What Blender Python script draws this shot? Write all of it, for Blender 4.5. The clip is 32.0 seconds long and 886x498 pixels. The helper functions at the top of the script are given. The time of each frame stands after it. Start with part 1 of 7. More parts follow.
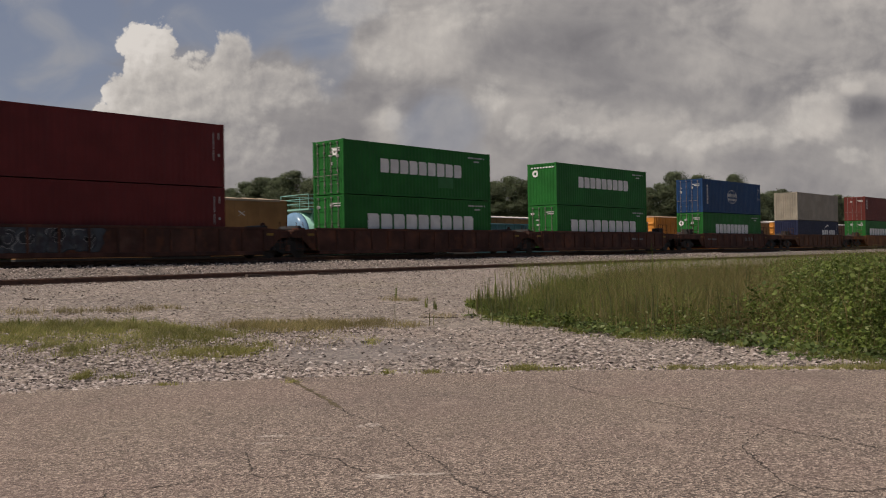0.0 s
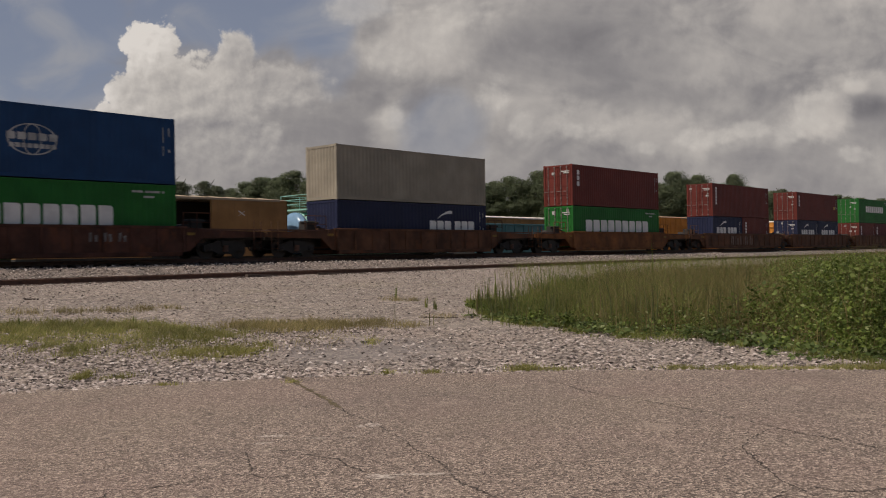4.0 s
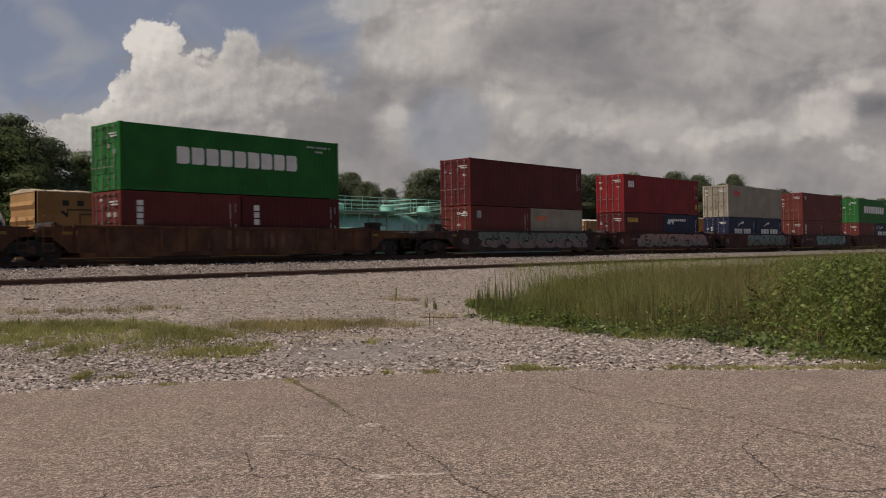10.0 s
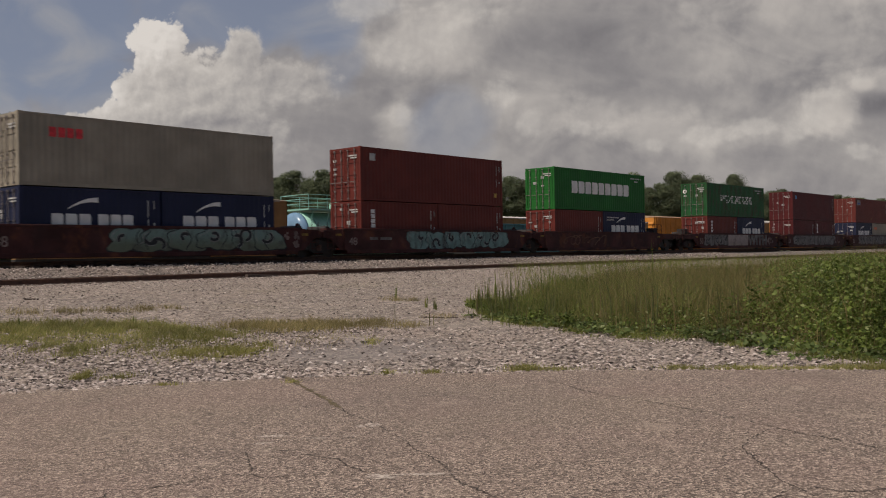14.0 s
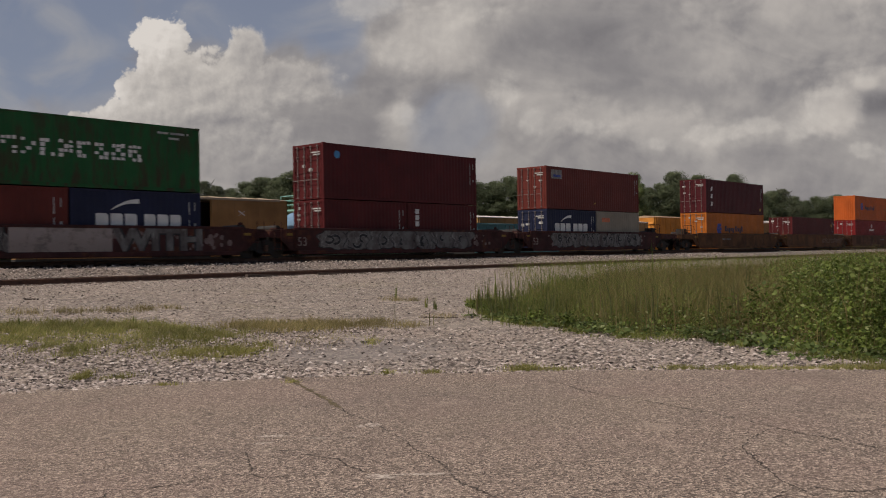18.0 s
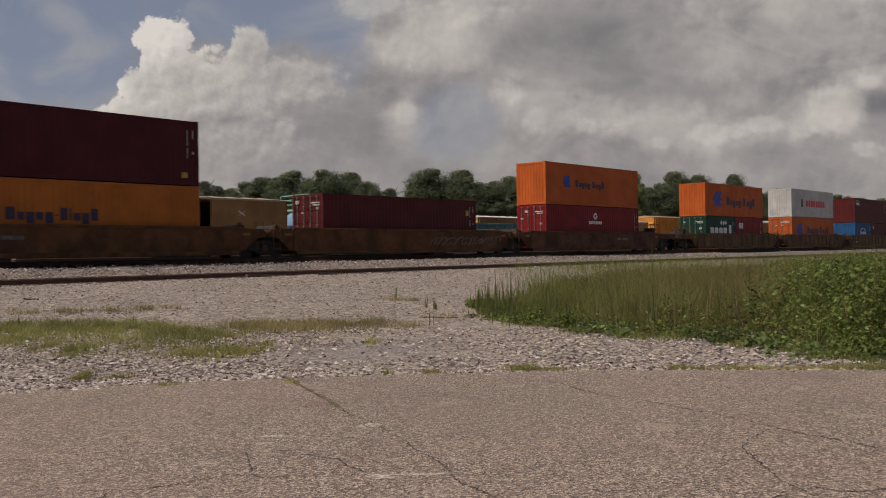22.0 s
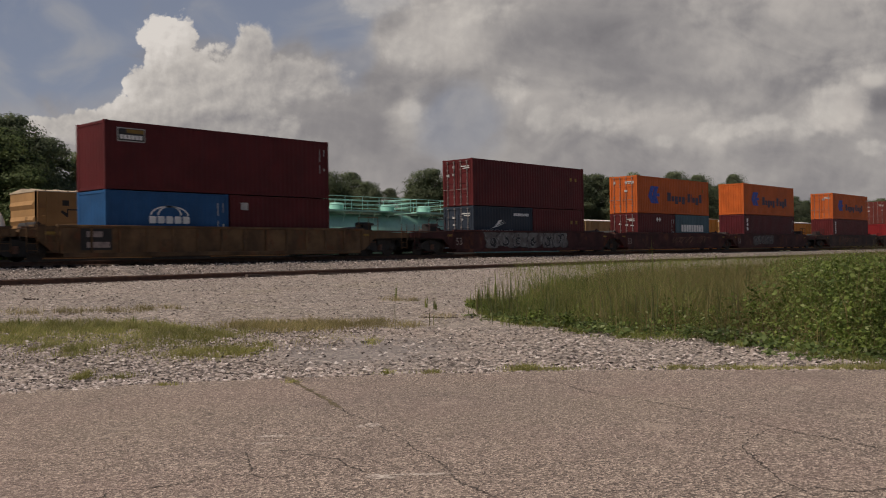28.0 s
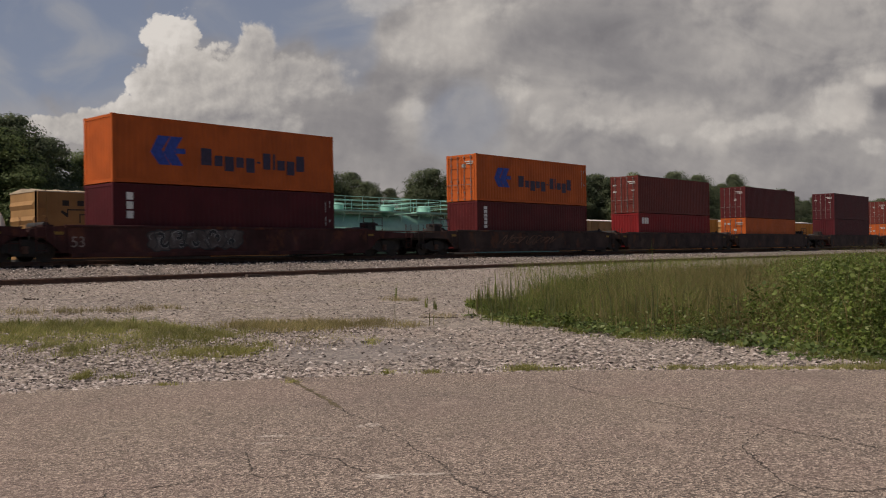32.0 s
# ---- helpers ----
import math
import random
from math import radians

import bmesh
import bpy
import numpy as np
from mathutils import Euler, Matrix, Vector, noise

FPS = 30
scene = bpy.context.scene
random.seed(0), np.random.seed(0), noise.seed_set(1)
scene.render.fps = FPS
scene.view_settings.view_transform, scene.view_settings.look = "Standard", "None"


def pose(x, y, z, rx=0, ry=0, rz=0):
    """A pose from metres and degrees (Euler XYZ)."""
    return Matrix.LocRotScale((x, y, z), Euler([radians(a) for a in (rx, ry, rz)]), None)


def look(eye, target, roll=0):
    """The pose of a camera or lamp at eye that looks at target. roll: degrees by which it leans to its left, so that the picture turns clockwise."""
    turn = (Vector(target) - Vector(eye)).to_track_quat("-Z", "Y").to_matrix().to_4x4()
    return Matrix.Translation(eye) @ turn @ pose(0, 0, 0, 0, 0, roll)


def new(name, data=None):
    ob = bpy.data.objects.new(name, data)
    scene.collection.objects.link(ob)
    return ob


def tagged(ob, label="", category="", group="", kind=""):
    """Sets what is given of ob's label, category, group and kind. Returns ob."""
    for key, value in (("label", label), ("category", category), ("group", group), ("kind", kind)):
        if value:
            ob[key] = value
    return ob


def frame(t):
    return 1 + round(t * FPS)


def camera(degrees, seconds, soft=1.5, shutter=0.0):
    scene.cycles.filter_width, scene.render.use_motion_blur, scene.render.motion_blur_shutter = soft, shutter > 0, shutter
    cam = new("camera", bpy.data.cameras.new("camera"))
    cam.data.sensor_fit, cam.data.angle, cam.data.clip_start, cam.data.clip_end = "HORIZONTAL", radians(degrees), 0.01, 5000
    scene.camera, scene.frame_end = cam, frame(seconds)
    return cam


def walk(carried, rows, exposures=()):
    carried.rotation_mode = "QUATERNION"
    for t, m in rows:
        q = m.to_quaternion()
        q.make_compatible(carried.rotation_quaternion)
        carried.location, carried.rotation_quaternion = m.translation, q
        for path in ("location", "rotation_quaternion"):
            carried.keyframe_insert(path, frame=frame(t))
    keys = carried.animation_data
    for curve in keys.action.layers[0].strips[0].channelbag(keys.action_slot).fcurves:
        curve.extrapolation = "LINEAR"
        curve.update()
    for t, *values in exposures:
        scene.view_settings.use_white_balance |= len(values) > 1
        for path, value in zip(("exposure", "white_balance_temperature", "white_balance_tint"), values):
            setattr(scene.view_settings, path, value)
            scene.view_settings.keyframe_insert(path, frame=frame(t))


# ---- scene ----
from functools import lru_cache

# ======== camera: on a tripod, 1.5 m over the lot, level with the heads of the main line's rails ========
EYE = Vector((0.0, 0.0, 1.5))
AHEAD = Vector((0.74526, 0.66675, 0.00604))
cam = camera(51.82, 32.0, soft=1.05, shutter=0.2)
STAND = look(EYE, EYE + AHEAD, -0.9926)
walk(cam, [(0.0, STAND), (32.0, STAND)])

# ======== world, sun ========
SUN = Vector((-0.60, 0.12, 0.79)).normalized()
world = bpy.data.worlds.new("world")
scene.world = world
world.use_nodes = True
wn = world.node_tree.nodes
wl = world.node_tree.links
sky = wn.new("ShaderNodeTexSky")
sky.sky_type = "NISHITA"
sky.sun_disc = False
sky.sun_elevation = math.asin(SUN.z)
sky.sun_rotation = math.atan2(SUN.x, SUN.y)
sky.dust_density = 2.5
wl.new(sky.outputs[0], wn["Background"].inputs[0])
wn["Background"].inputs[1].default_value = 0.058
sun = new("sun", bpy.data.lights.new("sun", "SUN"))
sun.data.energy, sun.data.angle, sun.data.color = 3.45, radians(2.0), (1.0, 0.90, 0.78)
sun.matrix_world = look(SUN * 50, (0, 0, 0))

# ======== the plan, in metres ========
RAIL = 1.5            # heads of the main line's rails
MAIN = 36.73          # middle of the main line
NEAR = 30.72          # middle of the empty track before it
NEAR_RAIL = 0.91
YARD = 47.45          # middle of the yard track behind the train
YARD_RAIL = 0.62


def rolled(t):
    """Metres that the train has rolled towards -x after t seconds; it slows down a little."""
    return 15.7185 * t + 0.003667 * t * (32.0 - t)


def lot(l, d):
    """Ground place l metres along the lot's edge and d metres out towards the tracks."""
    return 0.74526 * d + 0.66674 * l, 0.66675 * d - 0.74509 * l


def step(a, b, x):
    t = min(1.0, max(0.0, (x - a) / (b - a)))
    return t * t * (3 - 2 * t)


def ground_z(x, y):
    z = 0.74 * step(9.0, 28.5, y) + 0.50 * step(32.6, 34.9, y)
    z -= 0.80 * step(38.6, 42.5, y)
    return z


# ======== materials ========
class Nodes:
    """A small hand for building one node material."""

    def __init__(self, name, rough=0.8, metal=0.0):
        self.mat = bpy.data.materials.new(name)
        self.mat.use_nodes = True
        self.t = self.mat.node_tree
        self.bsdf = self.t.nodes["Principled BSDF"]
        self.bsdf.inputs["Roughness"].default_value = rough
        self.bsdf.inputs["Metallic"].default_value = metal
        self.coord = self.t.nodes.new("ShaderNodeTexCoord").outputs["Object"]

    def node(self, kind, **links):
        n = self.t.nodes.new(kind)
        for key, value in links.items():
            self.put(n, key.replace("_", " "), value)
        return n

    def put(self, n, key, value):
        socket = n.inputs[int(key[1:])] if key[0] == "i" and key[1:].isdigit() else n.inputs[key]
        if isinstance(value, bpy.types.NodeSocket):
            self.t.links.new(value, socket)
        else:
            socket.default_value = value

    def scaled(self, sx, sy, sz, vec=None):
        n = self.node("ShaderNodeMapping", Vector=vec or self.coord)
        n.inputs["Scale"].default_value = (sx, sy, sz)
        return n.outputs[0]

    def noise(self, scale, detail=4.0, rough=0.55, vec=None, warp=0.0):
        n = self.node("ShaderNodeTexNoise", Vector=vec or self.coord, Scale=scale, Detail=detail, Roughness=rough, Distortion=warp)
        return n.outputs["Fac"]

    def cells(self, scale, vec=None, feature="F1", out="Color"):
        n = self.t.nodes.new("ShaderNodeTexVoronoi")
        n.feature = feature
        self.put(n, "Vector", vec or self.coord)
        self.put(n, "Scale", scale)
        return n.outputs[out]

    def ramp(self, fac, stops):
        n = self.node("ShaderNodeValToRGB", Fac=fac)
        e = n.color_ramp.elements
        while len(e) < len(stops):
            e.new(0.5)
        for k, (pos, col) in enumerate(stops):
            e[k].position = pos
            e[k].color = (*col, 1) if len(col) == 3 else col
        return n.outputs[0]

    def span(self, fac, a, b, c=0.0, d=1.0, smooth=True):
        n = self.t.nodes.new("ShaderNodeMapRange")
        n.interpolation_type = "SMOOTHSTEP" if smooth else "LINEAR"
        for k, value in enumerate((fac, a, b, c, d)):
            self.put(n, "i%d" % k, value)
        return n.outputs[0]

    def math(self, op, a, b=0.0):
        n = self.t.nodes.new("ShaderNodeMath")
        n.operation = op
        self.put(n, "i0", a)
        self.put(n, "i1", b)
        return n.outputs[0]

    def mix(self, fac, a, b, blend="MIX"):
        n = self.t.nodes.new("ShaderNodeMix")
        n.data_type, n.blend_type = "RGBA", blend
        self.put(n, "i0", fac)
        for key, value in (("i6", a), ("i7", b)):
            self.put(n, key, (*value, 1) if isinstance(value, tuple) and len(value) == 3 else value)
        return n.outputs[2]

    def split(self, socket):
        return self.node("ShaderNodeSeparateXYZ", Vector=socket).outputs

    def done(self, color, bump=None, strength=0.3, distance=0.01, rough=None):
        self.put(self.bsdf, "Base Color", (*color, 1) if isinstance(color, tuple) and len(color) == 3 else color)
        if bump is not None:
            b = self.node("ShaderNodeBump", Height=bump, Strength=strength, Distance=distance)
            self.t.links.new(b.outputs[0], self.bsdf.inputs["Normal"])
        if rough is not None:
            self.put(self.bsdf, "Roughness", rough)
        return self.mat


def shade(c, k):
    return tuple(min(1.0, v * k) for v in c)


@lru_cache(None)
def paint(name, r, g, b, rust=0.35, gloss=0.5, worn=0.0):
    """Weathered vehicle or container paint: faded blotches, streaks that run down, rust at scattered spots."""
    m = Nodes(name, gloss)
    m.bsdf.inputs["Specular IOR Level"].default_value = 0.22
    c = (r, g, b)
    rand = m.node("ShaderNodeObjectInfo").outputs["Random"]
    shift = m.node("ShaderNodeVectorMath", i0=m.coord)
    shift.operation = "ADD"
    m.t.links.new(m.node("ShaderNodeCombineXYZ", X=m.math("MULTIPLY", rand, 60.0), Y=0.0, Z=0.0).outputs[0], shift.inputs[1])
    vec = shift.outputs[0]
    fade = m.span(m.noise(0.7, 5.0, vec=vec), 0.3, 0.75)
    col = m.mix(fade, shade(c, 0.82 - 0.3 * worn), shade(c, 1.16 + 0.35 * worn))
    streak = m.span(m.noise(1.0, 5.0, 0.6, vec=m.scaled(5.0, 5.0, 0.35, vec)), 0.52, 0.78)
    col = m.mix(m.math("MULTIPLY", streak, 0.35), col, tuple(v * 0.55 + 0.02 for v in c))
    spots = m.span(m.noise(2.6, 8.0, 0.7, vec=m.scaled(1.0, 1.0, 0.5, vec)), 0.63, 0.74)
    col = m.mix(m.math("MULTIPLY", spots, rust), col, (0.10, 0.042, 0.02))
    if rust > 0.7:
        runs = m.span(m.noise(1.1, 8.0, 0.68, vec=m.scaled(2.4, 2.4, 0.55, vec)), 0.46, 0.60)
        band = m.span(m.split(m.coord)[2], 0.3, 1.3, 1.0, 0.75)
        col = m.mix(m.math("MULTIPLY", m.math("MULTIPLY", runs, band), 0.85), col, (0.050, 0.031, 0.018))
    if worn:
        dirt = m.span(m.noise(1.3, 7.0, 0.68, vec=m.scaled(1.0, 1.0, 1.6, vec)), 0.52, 0.72)
        col = m.mix(m.math("MULTIPLY", dirt, 0.55 * worn), col, (0.030, 0.018, 0.014))
        soot = m.span(m.noise(0.45, 5.0, 0.6, vec=m.scaled(1.6, 1.6, 0.5, vec)), 0.48, 0.62)
        col = m.mix(m.math("MULTIPLY", soot, 0.5 * worn), col, (0.32 * r + 0.012, 0.30 * g + 0.010, 0.30 * b + 0.010))
        rusty = m.span(m.noise(0.8, 6.0, 0.62, vec=m.scaled(1.3, 1.3, 0.9, vec)), 0.55, 0.66)
        col = m.mix(m.math("MULTIPLY", rusty, 0.45 * worn), col, (0.15, 0.052, 0.022))
        dust = m.span(m.noise(0.9, 7.0, 0.65, vec=m.scaled(1.0, 1.0, 0.8, vec)), 0.56, 0.75)
        col = m.mix(m.math("MULTIPLY", dust, 0.40 * worn), col, (0.5 * r + 0.095, 0.5 * g + 0.062, 0.5 * b + 0.048))
    grain = m.noise(30.0, 3.0, vec=vec)
    return m.done(col, grain, 0.08, 0.004, m.span(spots, 0.0, 1.0, gloss, 0.85))


def asphalt_mat():
    m = Nodes("asphalt", 0.9)
    chips = m.node("ShaderNodeSeparateColor", Color=m.cells(62.0)).outputs[0]
    grit = m.node("ShaderNodeSeparateColor", Color=m.cells(135.0)).outputs[1]
    tone = m.math("ADD", m.math("MULTIPLY", chips, 0.60), m.math("MULTIPLY", grit, 0.40))
    col = m.ramp(tone, [(0.12, (0.034, 0.024, 0.020)), (0.36, (0.145, 0.106, 0.087)), (0.62, (0.252, 0.190, 0.154)), (0.90, (0.62, 0.49, 0.395))])
    big = m.span(m.noise(0.30, 5.0), 0.35, 0.7)
    col = m.mix(m.math("MULTIPLY", big, 0.35), col, m.mix(0.5, col, (0.25, 0.195, 0.135)))
    pink = m.span(m.noise(0.55, 4.0), 0.45, 0.65)
    col = m.mix(m.math("MULTIPLY", pink, 0.30), col, m.mix(0.5, col, (0.26, 0.165, 0.145)))
    stain = m.span(m.noise(0.8, 6.0, 0.65, warp=0.6), 0.52, 0.72)
    col = m.mix(m.math("MULTIPLY", stain, 0.30), col, (0.095, 0.070, 0.064))
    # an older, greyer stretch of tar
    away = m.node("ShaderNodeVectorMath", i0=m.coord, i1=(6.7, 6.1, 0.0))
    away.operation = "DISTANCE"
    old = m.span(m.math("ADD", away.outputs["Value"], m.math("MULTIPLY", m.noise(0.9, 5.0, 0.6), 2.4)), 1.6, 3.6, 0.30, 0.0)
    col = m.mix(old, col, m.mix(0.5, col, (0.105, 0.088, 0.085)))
    pale = m.span(m.noise(1.7, 6.0, 0.6), 0.58, 0.74)
    col = m.mix(m.math("MULTIPLY", pale, 0.34), col, (0.43, 0.345, 0.275))
    h = m.cells(62.0, out="Distance")
    return m.done(col, h, 0.8, 0.010)


def gravel_mat(name, scale, tint):
    m = Nodes(name, 0.95)
    stones = m.node("ShaderNodeSeparateColor", Color=m.cells(scale)).outputs
    tone = m.math("ADD", m.math("MULTIPLY", stones[0], 0.65), m.math("MULTIPLY", m.node("ShaderNodeSeparateColor", Color=m.cells(scale * 2.3)).outputs[1], 0.35))
    col = m.ramp(tone, [(0.05, shade(tint, 0.22)), (0.33, shade(tint, 0.66)), (0.62, tint), (0.95, shade(tint, 1.6))])
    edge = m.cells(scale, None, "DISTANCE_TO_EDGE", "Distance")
    # shade in the creases between stones, painted into the colour
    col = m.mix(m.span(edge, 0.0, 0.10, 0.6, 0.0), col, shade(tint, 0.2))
    # dark patches paint in the shade of the ground's small unevenness
    shaded_dips = m.span(m.noise(3.2, 5.0, 0.65), 0.50, 0.68)
    col = m.mix(m.math("MULTIPLY", shaded_dips, 0.45), col, shade(tint, 0.42))
    dust = m.span(m.noise(0.45, 6.0, 0.6), 0.42, 0.68)
    col = m.mix(m.math("MULTIPLY", dust, 0.5), col, m.mix(0.5, col, (0.40, 0.31, 0.25)))
    dark = m.span(m.noise(0.6, 6.0, 0.68, warp=0.8), 0.55, 0.70)
    col = m.mix(m.math("MULTIPLY", dark, 0.5), col, (0.13, 0.105, 0.095))
    rows = m.span(m.noise(1.4, 7.0, 0.72, m.scaled(0.7, 1.6, 1.0)), 0.50, 0.64)
    col = m.mix(m.math("MULTIPLY", rows, 0.42), col, shade(tint, 0.34))
    if name == "gravel":
        gap = m.node("ShaderNodeVectorMath", i0=m.coord, i1=(9.75, 10.8, 0.0))
        gap.operation = "DISTANCE"
        bare = m.span(m.math("ADD", gap.outputs["Value"], m.math("MULTIPLY", m.noise(0.9, 5.0, 0.6), 2.2)), 2.2, 3.6, 0.70, 0.0)
        col = m.mix(bare, col, m.mix(0.55, col, (0.185, 0.165, 0.165)))
    earth = m.span(m.noise(0.25, 4.0, 0.6), 0.58, 0.75)
    col = m.mix(m.math("MULTIPLY", earth, 0.3), col, (0.20, 0.175, 0.085))
    return m.done(col, m.math("ADD", edge, m.math("MULTIPLY", shaded_dips, -0.3)), 0.9, 0.03)


def stone_mat():
    m = Nodes("broken_stone", 0.92)
    rand = m.node("ShaderNodeNewGeometry").outputs["Random Per Island"]
    col = m.ramp(rand, [(0.0, (0.045, 0.035, 0.031)), (0.26, (0.160, 0.126, 0.111)), (0.48, (0.325, 0.265, 0.234)), (0.88, (0.425, 0.352, 0.315)), (1.0, (0.62, 0.54, 0.50))])
    return m.done(col, m.noise(60.0, 3.0), 0.3, 0.004)


def leaf_mat(name, dark, light, dry=(0.16, 0.12, 0.045), dryness=0.08):
    m = Nodes(name, 0.6)
    rand = m.node("ShaderNodeNewGeometry").outputs["Random Per Island"]
    col = m.ramp(rand, [(0.0, dark), (1.0 - dryness, light), (1.0, dry)])
    big = m.span(m.noise(0.5, 3.0), 0.35, 0.7, 0.7, 1.2)
    hsv = m.node("ShaderNodeHueSaturation", Color=col)
    m.put(hsv, "Value", big)
    m.bsdf.inputs["Specular IOR Level"].default_value = 0.25
    m.put(m.bsdf, "Base Color", hsv.outputs[0])
    glow = m.node("ShaderNodeBsdfTranslucent", Color=hsv.outputs[0])
    both = m.node("ShaderNodeMixShader", Fac=0.45)
    m.t.links.new(m.bsdf.outputs[0], both.inputs[1])
    m.t.links.new(glow.outputs[0], both.inputs[2])
    m.t.links.new(both.outputs[0], m.t.nodes["Material Output"].inputs[0])
    return m.mat


def plain_mat(name, color, rough=0.7, metal=0.0, vary=0.25, scale=6.0):
    m = Nodes(name, rough, metal)
    f = m.noise(scale, 5.0, 0.6)
    return m.done(m.mix(m.span(f, 0.3, 0.7), shade(color, 1 - vary), shade(color, 1 + vary)), f, 0.15, 0.01)


def spray_mat(name, a, b, c):
    """Weathered sprayed paint in three blended tones."""
    m = Nodes(name, 0.75)
    col = m.mix(m.span(m.noise(1.6, 5.0, 0.6), 0.40, 0.60), a, b)
    col = m.mix(m.span(m.noise(2.7, 7.0, 0.65, m.scaled(1.0, 1.0, 0.6)), 0.54, 0.66), col, c)
    wear = m.span(m.noise(1.9, 8.0, 0.7, m.scaled(1.5, 1.0, 0.5)), 0.48, 0.64, 0.06, 0.62)
    col = m.mix(wear, col, (0.050, 0.034, 0.029))
    return m.done(col, m.noise(30.0, 3.0), 0.08, 0.004)


def cloud_mat():
    """Broken cumulus before a pale blue sky, far off; its own lengths are hundredths of the sheet."""
    m = Nodes("cloudy_sky")
    vec = m.scaled(1 / 217.0, 1 / 217.0, 1.0)
    y = m.split(vec)[1]

    def shifted(v, dx, dy):
        return m.node("ShaderNodeVectorMath", i0=v, i1=(dx, dy, 0.0)).outputs[0]

    def billow(v, scale, detail):
        """Rounded heads of cloud, 0 in the creases and about 1 on the crowns."""
        sway = m.node("ShaderNodeTexNoise", Vector=v, Scale=1.3, Detail=3.0)
        bent = m.node("ShaderNodeVectorMath", i0=sway.outputs["Color"], i1=(0.34, 0.34, 0.0))
        bent.operation = "MULTIPLY"
        both = m.node("ShaderNodeVectorMath", i0=v, i1=(0.0, 0.0, 0.0))
        m.t.links.new(bent.outputs[0], both.inputs[1])
        n = m.t.nodes.new("ShaderNodeTexVoronoi")
        n.voronoi_dimensions, n.feature, n.normalize = "2D", "SMOOTH_F1", True
        m.put(n, "Vector", both.outputs[0])
        for key, value in (("Scale", scale), ("Detail", detail), ("Roughness", 0.52), ("Lacunarity", 2.2), ("Smoothness", 0.35)):
            m.put(n, key, value)
        return m.math("SUBTRACT", 1.0, m.math("MULTIPLY", n.outputs["Distance"], 2.0))

    def turned(v, sx, sy, degrees):
        n = m.node("ShaderNodeMapping", Vector=v)
        n.inputs["Rotation"].default_value = (0.0, 0.0, radians(degrees))
        n.inputs["Scale"].default_value = (sx, sy, 1.0)
        return n.outputs[0]

    fine = m.noise(1.2, 3.5, 0.48, turned(vec, 1.0, 1.0, 33), 0.9)
    mid = m.noise(0.62, 5.0, 0.50, turned(vec, 0.85, 1.35, 12), 0.7)
    wide = m.noise(0.22, 4.0, 0.50, turned(vec, 0.7, 2.0, 8), 0.6)
    puffy = billow(vec, 2.3, 3.0)
    relief = m.math("ADD", m.math("MULTIPLY", m.math("SUBTRACT", puffy, billow(shifted(vec, -0.07, 0.09), 2.3, 3.0)), 0.9),
                    m.math("MULTIPLY", m.math("SUBTRACT", mid, m.noise(0.62, 5.0, 0.50, turned(shifted(vec, -0.10, 0.12), 0.85, 1.35, 12), 0.7)), 1.2))

    def lump(cx, cy, rx, ry):
        """1 in the middle of an ellipse, 0 at its rim, below 0 outside."""
        d = m.node("ShaderNodeVectorMath", i0=vec, i1=(cx, cy, 0.0))
        d.operation = "SUBTRACT"
        q = m.node("ShaderNodeVectorMath", i0=d.outputs[0], i1=(1 / rx, 1 / ry, 0.0))
        q.operation = "MULTIPLY"
        n = m.node("ShaderNodeVectorMath", i0=q.outputs[0])
        n.operation = "LENGTH"
        return m.math("SUBTRACT", 1.0, n.outputs["Value"])

    def centred(f, k):
        return m.math("MULTIPLY", m.math("SUBTRACT", f, 0.5), k)

    ragged = m.math("ADD", centred(mid, 1.6), centred(fine, 1.3))
    # bright and dark masses in the cloud layer: middle, half widths, brightness
    masses = [(-0.4, 3.6, 1.3, 0.65, 0.24), (-0.95, 2.15, 0.5, 0.5, 0.24), (1.5, 2.4, 0.95, 0.6, 0.16), (2.4, 2.25, 0.8, 0.4, 0.18), (3.9, 1.95, 1.3, 0.45, 0.18),
              (6.6, 2.42, 0.62, 0.5, 0.36), (7.25, 2.85, 0.3, 0.16, 0.3), (7.3, 2.85, 0.9, 0.35, 0.24), (5.4, 2.2, 1.6, 0.45, 0.10), (2.3, 3.55, 2.2, 0.6, -0.16), (6.1, 3.75, 2.2, 1.0, 0.20),
              (7.45, 2.52, 0.62, 0.30, -0.22), (-1.0, 2.75, 1.6, 0.4, -0.06), (-3.4, 1.6, 3.2, 0.8, -0.10), (4.3, 2.9, 3.6, 0.35, -0.08), (6.5, 4.3, 1.6, 0.6, 0.08), (0.3, 4.35, 1.2, 0.5, 0.14)]
    light = m.math("ADD", centred(mid, 0.70), m.math("ADD", centred(wide, 0.45), centred(fine, 0.26)))
    light = m.math("ADD", m.math("ADD", light, 0.47), m.math("MULTIPLY", relief, 0.09))
    for cx, cy, rx, ry, k in masses:
        g = m.span(m.math("ADD", lump(cx, cy, rx * 1.2, ry * 1.2), m.math("ADD", m.math("MULTIPLY", ragged, 0.40), centred(puffy, 0.22))), 0.0, 0.62)
        light = m.math("ADD", light, m.math("MULTIPLY", g, k))
    grey = m.ramp(light, [(0.05, (0.150, 0.145, 0.155)), (0.34, (0.245, 0.234, 0.236)), (0.58, (0.36, 0.340, 0.325)), (0.82, (0.475, 0.444, 0.412)), (1.0, (0.56, 0.525, 0.48))])
    # openings of blue
    gaps = [(-7.2, 3.9, 2.6, 2.0, 1.0), (-3.9, 4.2, 2.7, 0.95, 0.95), (-0.1, 2.10, 0.9, 0.8, 0.46), (-2.0, 3.3, 0.5, 0.7, 0.4), (-8.0, 2.6, 1.0, 1.0, 0.6)]
